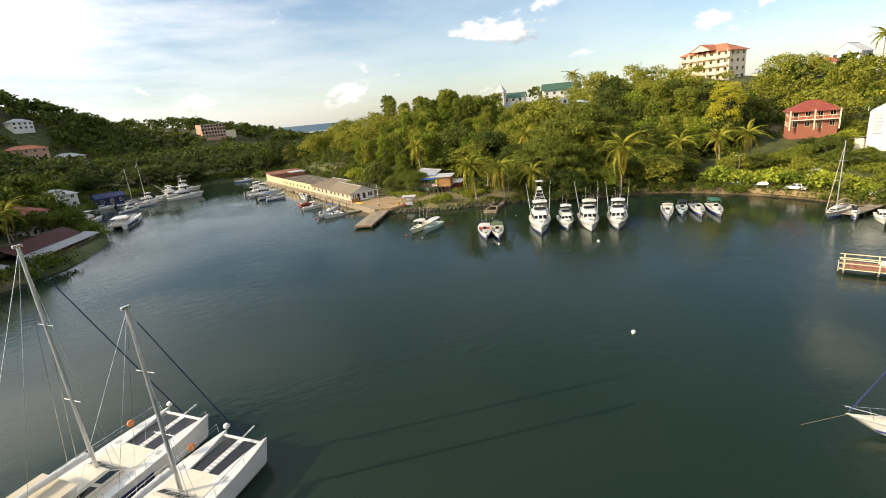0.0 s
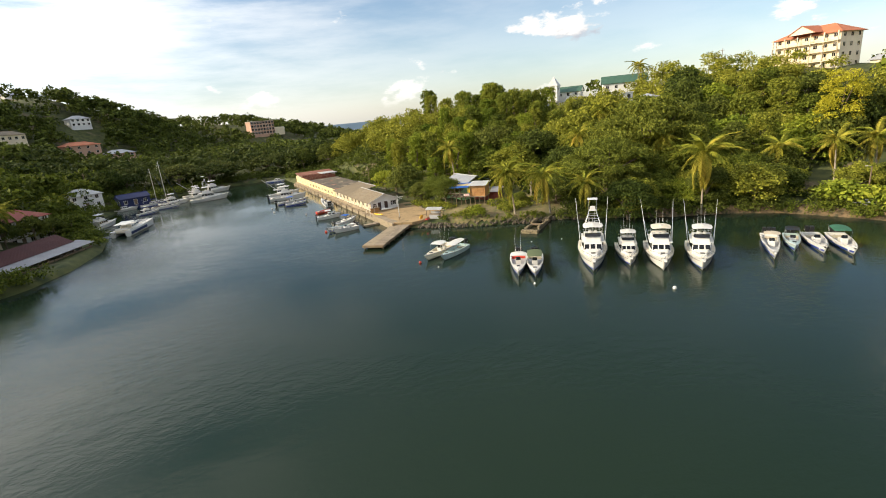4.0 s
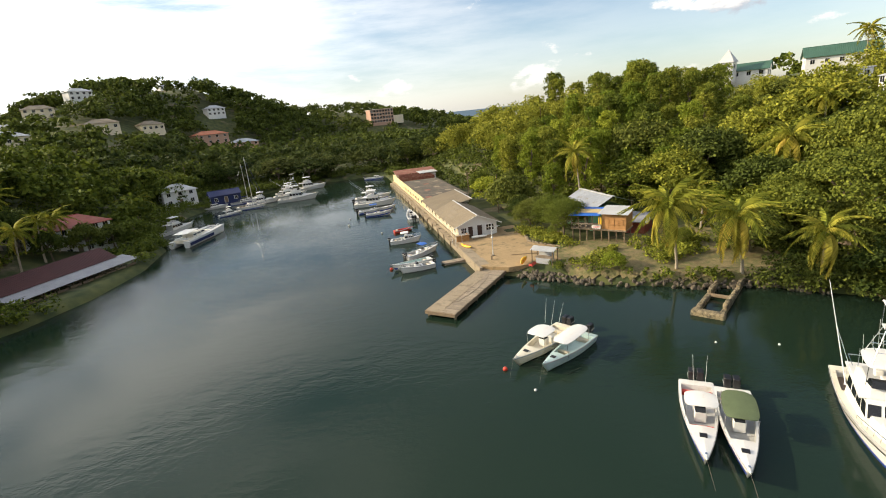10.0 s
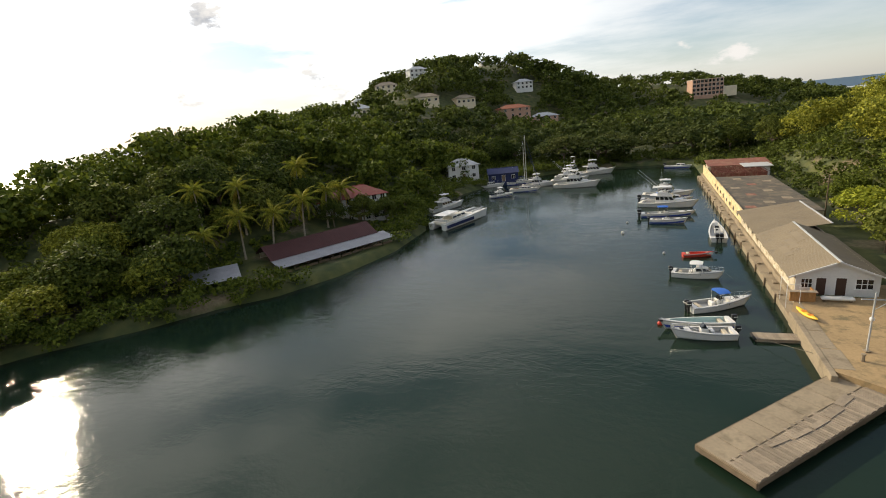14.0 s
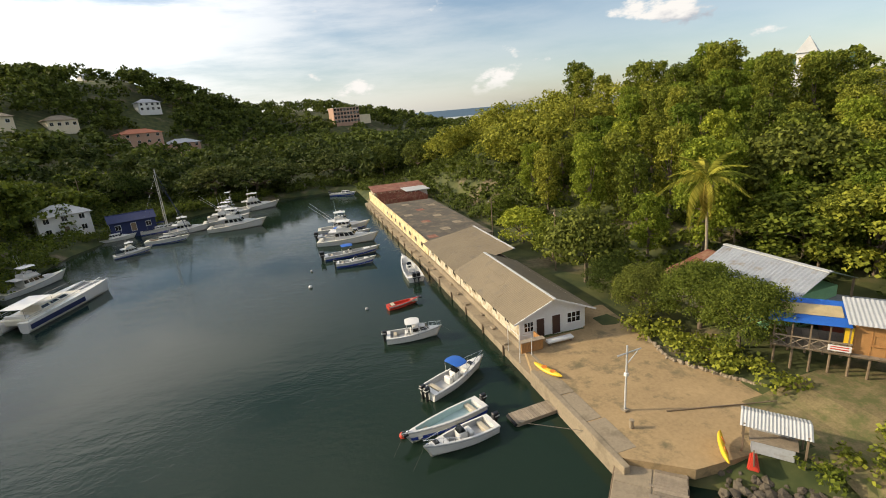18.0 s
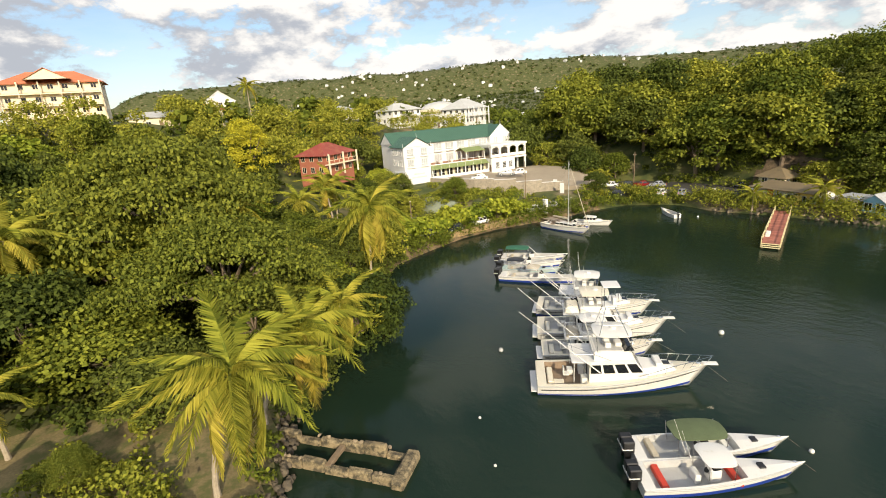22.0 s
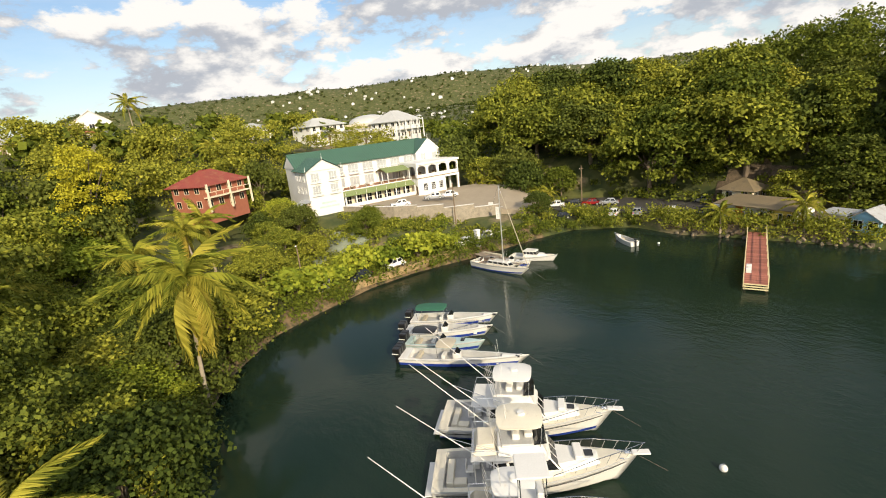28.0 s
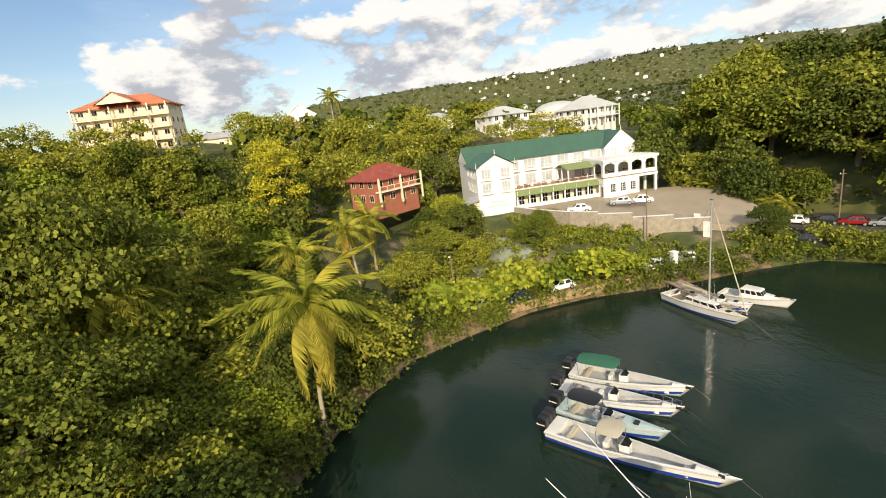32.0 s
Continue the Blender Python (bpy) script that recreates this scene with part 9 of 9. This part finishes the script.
def far_village(name, label, spots, wall, seed):
    rng = random.Random(seed)
    bm = bmesh.new()
    for x, y, s in spots:
        z = gz(x, y)
        m = Matrix.Translation((x, y, z)) @ Matrix.Rotation(rng.random() * 3.14, 4, "Z")
        w, d, h = s * rng.uniform(0.8, 1.4), s * rng.uniform(0.6, 1.0), s * rng.uniform(0.35, 0.6)
        box_into(bm, (-w / 2, -d / 2, -2.5), (w / 2, d / 2, h), m)
        base = [m @ Vector(v) for v in ((-w / 2 - 0.6, -d / 2 - 0.6, h), (w / 2 + 0.6, -d / 2 - 0.6, h), (w / 2 + 0.6, d / 2 + 0.6, h), (-w / 2 - 0.6, d / 2 + 0.6, h))]
        vs = [bm.verts.new(v) for v in base]
        t = [bm.verts.new(m @ Vector(v)) for v in ((-w / 4, 0, h + s * 0.25), (w / 4, 0, h + s * 0.25))]
        for f in ((vs[0], vs[1], t[1], t[0]), (vs[2], vs[3], t[0], t[1]), (vs[1], vs[2], t[1]), (vs[3], vs[0], t[0])):
            bm.faces.new(f).material_index = 1
    me = bpy.data.meshes.new(name)
    bm.to_mesh(me)
    bm.free()
    me.materials.append(wall)
    me.materials.append(ROOF_PALE)
    tagged(new(name, me), label, "houses", kind="stuff")


rv = random.Random(77)
far_village("far_village", "white houses scattered over the far hills", [(rv.uniform(620, 1600), rv.uniform(-1350, 150), rv.uniform(6, 10)) for _ in range(300)], WALL_WHITE, 1)
far_village("southern_town", "pale buildings of the town across the bay", [(rv.uniform(-700, 250), rv.uniform(-1050, -420), rv.uniform(6, 10)) for _ in range(200)], WALL_WHITE, 2)
far_village("inland_village", "pale houses among trees behind the ridge", [(rv.uniform(215, 560), rv.uniform(-330, 160), rv.uniform(8, 13)) for _ in range(60)], WALL_CREAM, 3)


# ---- cars ----
def car(x, y, turn, paint_mat, label, z=None, van=False):
    e = thing("car", (x, y, (gz(x, y) if z is None else z)), turn, label, "car", "parked cars")
    h = 1.95 if van else 1.45
    bm, _, _ = wedge(-2.1, 2.1, 1.72, 1.66, 0.30, 0.86, 0.12, 0.10, 0.04, 0.08)
    part("body", bm, paint_mat, e)
    bm, lo, hi = wedge(-1.75 if van else -1.5, 1.45 if van else 1.05, 1.62, 1.56, 0.84, h, 0.75 if not van else 0.5, 0.45 if not van else 0.1, 0.2, 0.05)
    c = part("cabin", bm, paint_mat, e)
    house_windows(c, lo, hi, 2, 1, 0.15, 0.85, True)
    for sx in (-1.3, 1.32):
        for sy in (-1, 1):
            w = part("wheel", rod((sx, sy * 0.70, 0.32), (sx, sy * 0.88, 0.32), 0.32, 0.32, 14), TYRE, e)
            part("rim", rod((sx, sy * 0.87, 0.32), (sx, sy * 0.895, 0.32), 0.19, 0.18, 10), ALU, w)
    for sy in (-0.62, 0.62):
        part("headlight", box((2.02, sy - 0.2, 0.58), (2.10, sy + 0.2, 0.74), 0.02), GLASS, e)
        part("tail_light", box((-2.09, sy - 0.15, 0.60), (-2.02, sy + 0.15, 0.78), 0.02), RED, e)
    part("bumper", box((2.03, -0.75, 0.32), (2.16, 0.75, 0.5), 0.04), BLACK, e)
    return e


CAR_WHITE = paint("white_car_paint", (0.78, 0.78, 0.77), 0.2, var=0.03)
CAR_SILVER = paint("silver_car_paint", (0.45, 0.46, 0.47), 0.25, metal=0.5, var=0.03)
CAR_DARK = paint("dark_car_paint", (0.02, 0.025, 0.03), 0.2, var=0.05)
CAR_RED = paint("red_car_paint", (0.25, 0.015, 0.015), 0.2, var=0.05)
for x, y, t, p, lab, z in ((104.3, -31.5, 60, CAR_WHITE, "white saloon car in the hotel forecourt", 6.95), (103.5, -40.0, 55, CAR_SILVER, "bronze-grey car beside the hotel steps", 6.95), (102, -43, 55, CAR_WHITE, "white car beside the hotel", 6.95),
                           (87.8, -62, 30, CAR_WHITE, "white car in the shade of the car park", 1.98), (84.8, -64.7, 30, CAR_DARK, "dark car in the car park", 1.98), (81.6, -66.5, 30, CAR_RED, "dark red car in the car park", 1.98), (78.3, -68.2, 30, CAR_SILVER, "grey car in the car park", 1.98),
                           (72.1, -59.6, -70, CAR_WHITE, "white hatchback facing the harbour", 1.98), (68.4, -61.8, -70, CAR_SILVER, "silver hatchback facing the harbour", 1.98), (63.1, -64.8, -68, CAR_WHITE, "white estate car facing the harbour", 1.98),
                           (62.3, -76.7, -20, CAR_SILVER, "grey car by the pavilion", None), (57, -73.4, -15, CAR_WHITE, "white saloon by the pavilion", None), (79.9, -52.9, 40, CAR_DARK, "dark car by the bushes", 1.98), (57.5, -63.7, 20, CAR_DARK, "dark pickup beside the bar", None),
                           (85.3, -15.3, 95, CAR_WHITE, "white car parked on the bank track", 1.63), (85.2, -8.8, 92, CAR_DARK, "dark blue car parked on the bank track", 1.63), (84.3, -30.2, 80, CAR_WHITE, "white car near the landing stage", 1.63), (85.2, -36.5, 60, CAR_SILVER, "silver car by the gatepost", None), (85.4, -3.2, 100, CAR_SILVER, "grey car half hidden on the track", 1.63)):
    car(x, y, t, p, lab, z, "van" in lab)

# ---- boats in their places ----
sport_boat((29, 6), (39.6, 17.1), "large white sport fishing boat with a tall tuna tower", True, near=True, floor=TEAK)
sport_boat((34.8, 4.4), (42.8, 12.8), "smaller white fishing boat with blue trim and bimini", False, True, False, HULL_BLUE, canvas=WHITE, name="sport_fishing_boat", near=True, cover=BEIGE_CANVAS)
sport_boat((36.2, -0.2), (46.5, 9.6), "broad white motor cruiser with a covered flybridge", False, True, True, None, canvas=CREAM, near=True, cover=CREAM)
sport_boat((39.8, -3.4), (50.8, 5), "white convertible fishing boat with a high hardtop", False, True, True, HULL_BLUE, near=True)
open_boat((20.2, 12.2), (26.6, 20.8), "white open sport boat with console and red cushions", WHITE, (0.36, 0.55), 2, HULL_BLUE, rods=2, fore=0.62, cushion=RED)
open_boat((21.8, 10.3), (28.4, 18.8), "white open boat under an olive canvas bimini", OLIVE_CANVAS, (0.24, 0.58), 2, HULL_BLUE, fore=0.66)
open_boat((13.2, 29.7), (21.8, 35.2), "cream centre console boat with a white hardtop", WHITE, (0.36, 0.62), 2, None, CREAM, CREAM, beam=2.9, rods=3, name="centre_console_boat")
open_boat((15.4, 27.7), (23, 32.5), "pale teal water taxi with a long white canopy", WHITE, (0.14, 0.66), 1, None, TEAL, TEAL, beam=2.4, bench=3, console=False, name="water_taxi")
open_boat((50.9, -6.7), (62, 0.4), "long slim white and blue open boat with beige bimini", BEIGE_CANVAS, (0.30, 0.44), 3, HULL_BLUE, beam=2.7, fore=0.80, full=2.0)
open_boat((56.5, -6.4), (64, -1.8), "small boat with a pale teal deck and black bimini", BLACK, (0.10, 0.40), 2, HULL_BLUE, TEAL, fore=0.6)
open_boat((58.3, -9.5), (66.4, -3.4), "white open boat with deep blue topsides", None, (0.2, 0.5), 2, HULL_BLUE, fore=0.84, railing=True)
open_boat((60.1, -12.3), (68.4, -5.9), "white open boat under a dark green canopy", GREEN_CANVAS, (0.06, 0.42), 2, HULL_BLUE, fore=0.84)
# along the quay
open_boat((6.8, 64.8), (13, 66.2), "white open boat moored off the floating dock", None, engines=1, stripe=None, fore=0.7, railing=True, beam=2.1)
open_boat((5.7, 66.8), (13.1, 69), "blue and white fishing pirogue with wooden thwarts", None, engines=1, stripe=HULL_BLUE, hull=WHITE, floor=TEAL, console=False, bench=3, beam=2.0, fore=0.85)
open_boat((16, 75.5), (9.2, 72.4), "white sport boat with a blue bimini and twin engines", TARP, (0.40, 0.60), 2, None, fore=0.62, railing=True, beam=2.5)
open_boat((14.3, 83.9), (8, 85.1), "white pilothouse boat with a small hardtop cabin", WHITE, (0.34, 0.60), 1, None, fore=0.58, cuddy=True, railing=True, beam=2.4)
open_boat((14.4, 94.8), (9.9, 94.1), "small orange-red wooden rowing boat", None, engines=0, stripe=None, hull=RED, floor=RED, console=False, bench=3, bow_h=0.75, stern_h=0.55, beam=1.5, fore=0.9, name="rowing_boat")
open_boat((16.6, 114.4), (16, 102.4), "large white inflatable boat lying along the quay", None, engines=2, stripe=None, beam=2.9, fore=0.8)
open_boat((12.3, 116.2), (5.4, 117), "white open boat moored stern-out off the quay", None, engines=1, fore=0.7, beam=2.2)
open_boat((14.3, 122.9), (3.7, 122.5), "blue and white open boat with a blue cover", TARP, (0.3, 0.5), 2, HULL_BLUE, fore=0.7, beam=2.6)
sport_boat((15.9, 130.7), (3.1, 134.3), "white motor cruiser moored to the old wall", False, True, False, None, pulpit=False, name="motor_cruiser")
sport_boat((16.1, 143.9), (3.7, 144.8), "white flybridge cruiser with a bimini at the wall", False, True, True, HULL_BLUE, pulpit=False, name="motor_cruiser")
open_boat((15, 137.4), (3.6, 139.1), "white boat with a blue canvas top at the wall", TARP, (0.3, 0.55), 2, HULL_BLUE, fore=0.7, beam=2.6, cuddy=True)
# west side and the head of the basin
catamaran((-34.3, 127.5), (-39.6, 111.1), "white day-charter catamaran with a flat cabin top", 5.4, 3.2, WHITE, "power_catamaran", rig=False)
sport_boat((-43.1, 140), (-50.1, 130.2), "white flybridge cruiser tucked in under the trees", False, True, False, None, name="motor_cruiser")
sport_boat((-39.3, 171.3), (-47.9, 169.9), "older white motor boat at the western berths", False, False, False, None, pulpit=False, fly=False, name="motor_cruiser")
sport_boat((-31.6, 153.1), (-38.7, 149.6), "white motor cruiser on the western berths", False, True, False, HULL_BLUE, pulpit=False, name="motor_cruiser")
sail_boat((-24.9, 158.8), (-34.6, 159.2), "white sloop with a bare mast at the western berths", 17.0)
sport_boat((-21.6, 169.2), (-33, 167.4), "white sport fishing boat at the basin head", False, True, False, None, name="motor_cruiser")
sport_boat((-7.4, 163.8), (-22.1, 164.6), "white sport fishing boat with a pipe tower at the basin head", True, True, False, None)
sport_boat((-11.8, 174.8), (-24.7, 174.3), "white cruiser moored behind the tower boat", False, True, False, None, pulpit=False, name="motor_cruiser")
sport_boat((-12.2, 183.2), (-24.8, 181.9), "white cruiser with a flybridge in the second row", False, True, True, HULL_BLUE, pulpit=False, name="motor_cruiser")
sport_boat((-4.6, 191.2), (-18.8, 189.3), "long white cruiser near the basin head", False, True, False, None, pulpit=False, name="motor_cruiser")
open_boat((19.2, 193.2), (11.4, 198), "white launch at the head of the basin", None, engines=1, fore=0.6, cuddy=True, beam=2.5)
sail_boat((-28.8, 176.2), (-39.3, 173.2), "small sloop with a blue cover behind the berths", 14.0)
# start of the flight: two catamarans rafted side by side, a white yacht
catamaran((-35.4, -13.5), (-48.6, -22.4), "white sailing catamaran with dark side panels and tall mast", 6.2, 19.5, BEIGE_CANVAS, mast_at=0.5)
catamaran((-32.0, -20.6), (-44.0, -28.9), "white sailing catamaran with blue awning and net foredeck", 5.6, 15.6, TARP, mast_at=0.57)
sail_boat((4.2, -48.6), (11.9, -62.3), "white sailing yacht with a furled blue jib", 16.8, WHITE, 3.9, NAVY)
# hotel landing and the south shore
sail_boat((67, -26.7), (78.2, -26.8), "old white sloop with a brown rubbing strake and tall mast", 13.5, WHITE, 3.0, BEIGE_CANVAS, 0.55)
sport_boat((67.6, -34.9), (75.6, -32.4), "white cabin cruiser at the landing stage", False, True, False, None, pulpit=False, fly=False, name="cabin_cruiser")
open_boat((69.5, -30.5), (75.6, -28.2), "low white open boat beside the sloop", None, engines=1, fore=0.6, beam=1.9)
open_boat((66.8, -50.3), (61.7, -47.8), "white dinghy with an outboard near the car park", None, engines=1, stripe=None, console=False, bench=3, beam=1.9, fore=0.75)
open_boat((22.1, -53.7), (25.1, -62.3), "small white cabin boat moored by the yard", None, engines=1, cuddy=True, beam=2.3)
hb = thing("houseboat", (17.3, -57.1, 0), 98, "white houseboat with a red-brown flat roof", "houseboat")
part("pontoon", box((-3.6, -1.7, -0.3), (5.0, 1.7, 0.55), 0.12), WHITE, hb)
bm, lo, hi = wedge(-3.2, 4.6, 3.0, 2.9, 0.5, 2.5, 0.3, 0.05, 0.06)
c = part("cabin", bm, WHITE, hb)
house_windows(c, lo, hi, 4, 2, 0.4, 0.82)
part("roof", box((-4.4, -1.75, 2.5), (4.7, 1.75, 2.64), 0.04), ROOF_RUST, hb)
sail_boat((0, -57.1), (6.8, -67.2), "blue-grey ketch beside the white yacht", 14.5, DECK_GREY, 3.2, NAVY)
sail_boat((-4.3, -61.8), (1.6, -70.7), "grey sloop under repair at the yard", 12.5, CREAM, 3.0, BEIGE_CANVAS)
sport_boat((-20, -60.9), (-11.3, -70.3), "white offshore cruiser with a tall pilothouse", False, True, False, None, name="motor_cruiser")


def hauled_out(src, lift, label):
    src.location.z = lift
    src["label"] = label
    e = thing("boat_cradle", (src.location.x, src.location.y, gz(src.location.x, src.location.y)), math.degrees(src.rotation_euler.z), "rough timber cradle under a hauled-out boat", "cradle")
    for sx in (-2.2, 2.2):
        part("cross_beam", box((sx - 0.15, -1.3, -0.3), (sx + 0.15, 1.3, lift - gz(src.location.x, src.location.y) - 0.42), 0.02), TIMBER, e)
        for sy in (-1, 1):
            part("prop", rod((sx, sy * 1.6, -0.3), (sx, sy * 1.1, lift - gz(src.location.x, src.location.y) + 0.3), 0.06), TIMBER, e)


hauled_out(open_boat((8.4, -74.1), (20.6, -72.3), "yellow", None, engines=0, stripe=None, hull=YELLOW, floor=WHITE, console=False, bench=2, beam=2.8, cuddy=True), 2.7, "long yellow-hulled boat propped up in the yard")
hauled_out(sail_boat((-3.9, -78.7), (7.1, -80.1), "sloop", 13.0, WHITE, 3.0, BEIGE_CANVAS), 3.0, "white sloop hauled out on props in the yard")
hauled_out(sport_boat((-7.4, -73.1), (0.8, -75.3), "cruiser", False, True, False, None, fly=False, pulpit=False), 2.6, "white cabin cruiser hauled out in the yard")
hauled_out(open_boat((22.2, -67.2), (28.4, -68.6), "old", None, engines=0, stripe=None, hull=WHITE, floor=DECK_GREY, console=False, beam=2.3, cuddy=True), 2.6, "weathered white hull stored among the shacks")
hauled_out(sail_boat((-13.5, -80.2), (-4.1, -83.3), "ketch", 16.5, DECK_GREY, 3.2, NAVY), 3.2, "grey yacht with a tall mast standing in the yard")


def buoy(x, y, r, mat, label):
    e = thing("mooring_buoy", (x, y, 0), 0, label, "buoy", "mooring buoys")
    bm = bmesh.new()
    bmesh.ops.create_uvsphere(bm, u_segments=12, v_segments=8, radius=r, matrix=Matrix.Translation((0, 0, r * 0.45)))
    part("float", bm, mat, e, smooth=True)
    part("ring", rod((0, 0, r * 1.3), (0, 0, r * 1.75), r * 0.18, r * 0.14, 6), STEEL, e)


for x, y, r, p, lab in ((6.9, -29.2, 0.26, WHITE, "round white mooring buoy"), (32.9, -4.2, 0.27, WHITE, "white mooring buoy off the fishing boats"), (20.7, 9.1, 0.18, WHITE, "small white buoy by the open boats"), (12.5, 30.1, 0.25, RED, "round red mooring buoy"),
                        (13.8, 25.7, 0.14, WHITE, "tiny white marker float"), (0.5, 108.5, 0.3, WHITE, "white mooring buoy in the basin"), (7.3, 95.6, 0.22, DECK_GREY, "grey mooring buoy in the basin"), (1.1, 116.8, 0.22, DECK_GREY, "small grey float in the basin"), (5.9, 68.1, 0.3, RED, "dark red float by the pirogue"),
                        (46, 15.1, 0.25, DECK_GREY, "old tyre float off the trees"), (59.2, -51, 0.22, WHITE, "small white float near the car park"), (34, 26.7, 0.12, WHITE, "tiny white float off the ruined jetty"), (38.9, 24, 0.12, WHITE, "tiny white float near the trees")):
    buoy(x, y, r, p, lab)

# ---- palms in their places ----
for x, y, h, lean, n, s, old in ((42.6, 43.4, 9.8, (-3.2, -2.0), 28, 1.12, 0.34), (48.6, 38.6, 9.0, (-4.2, -3.0), 24, 1.0, 0.40), (54.6, 33.0, 7.4, (-4.0, -3.0), 20, 0.9, 0.36),
                                 (69.8, 17.6, 12.4, (-0.8, -0.6), 30, 1.28, 0.42), (77.5, 32.8, 13.0, (-0.5, 0), 24, 1.2, 0.3), (48.6, 80.4, 12.2, (-1.6, -0.6), 18, 1.0, 0.5),
                                 (71.4, 53.7, 13.5, (0, 0), 18, 1.1, 0.3), (79, 49, 12.5, (0, 0), 18, 1.1, 0.3), (109, 5.1, 9.0, (-0.6, 0.4), 20, 1.1, 0.25), (101.4, 9.1, 9.5, (0.5, 0.8), 20, 1.1, 0.3), (95.6, 17.4, 9.0, (0, 0), 18, 1.05, 0.25),
                                 (158.4, -12.6, 7.5, (0, 0), 18, 1.1, 0.25), (154.4, -16.3, 5.0, (0, 0), 16, 0.9, 0.3), (91.9, 47.3, 12.0, (0.6, 0), 20, 1.1, 0.25), (92.6, 65.5, 13, (0, 0.5), 18, 1.1, 0.2), (60.9, 61.5, 6.0, (0, 0), 14, 0.8, 0.1), (56.5, 55.2, 5.5, (0.4, 0.3), 14, 0.75, 0.1),
                                 (92.4, 31, 8.5, (0.5, -0.5), 20, 1.05, 0.25), (100.8, 31.2, 8, (0, 0), 18, 1.0, 0.25), (53, -59.9, 3.5, (0, 0), 16, 0.7, 0.1), (42, -62.5, 4.0, (0.2, 0.1), 16, 0.75, 0.15),
                                 (-65.5, 78.7, 8.5, (0.8, -0.4), 18, 0.78, 0.08), (-62.3, 83.1, 8.0, (1.2, 0.3), 18, 0.78, 0.08), (-60.5, 90.4, 9.0, (1.0, 0), 18, 0.85, 0.15), (-67, 71.2, 7.5, (0.8, 0), 18, 0.78, 0.08), (-61.2, 99.6, 8.5, (0.6, 0.5), 18, 0.8, 0.1),
                                 (-61.9, 106.8, 7.5, (0.4, 0), 18, 0.95, 0.2), (-71.1, 85.6, 10.0, (0, 0), 18, 0.8, 0.1), (-75.3, 79, 11.0, (0, 0), 18, 0.8, 0.1), (-57.7, 140.3, 8.0, (0.3, 0), 16, 0.9, 0.2), (-69, 101.3, 10.5, (0, 0.5), 18, 1.0, 0.2),
                                 (190.1, 61.6, 12, (0, 0), 16, 1.0, 0.1), (185.5, -0.7, 12, (0, 0), 16, 1.0, 0.1), (154.4, 106, 11, (0, 0), 16, 1.0, 0.1), (-7.4, -84.6, 5, (0, 0), 14, 0.8, 0.15)):
    palm(x, y, h, lean, n, s, old)
# row of small palms along the hotel drive
for i in range(9):
    palm(110 - i * 2.6, -59.5 - i * 0.3, 3.4, (0, 0), 12, 0.62, 0.08, None, "small young palm in a row along the drive", i + 3)
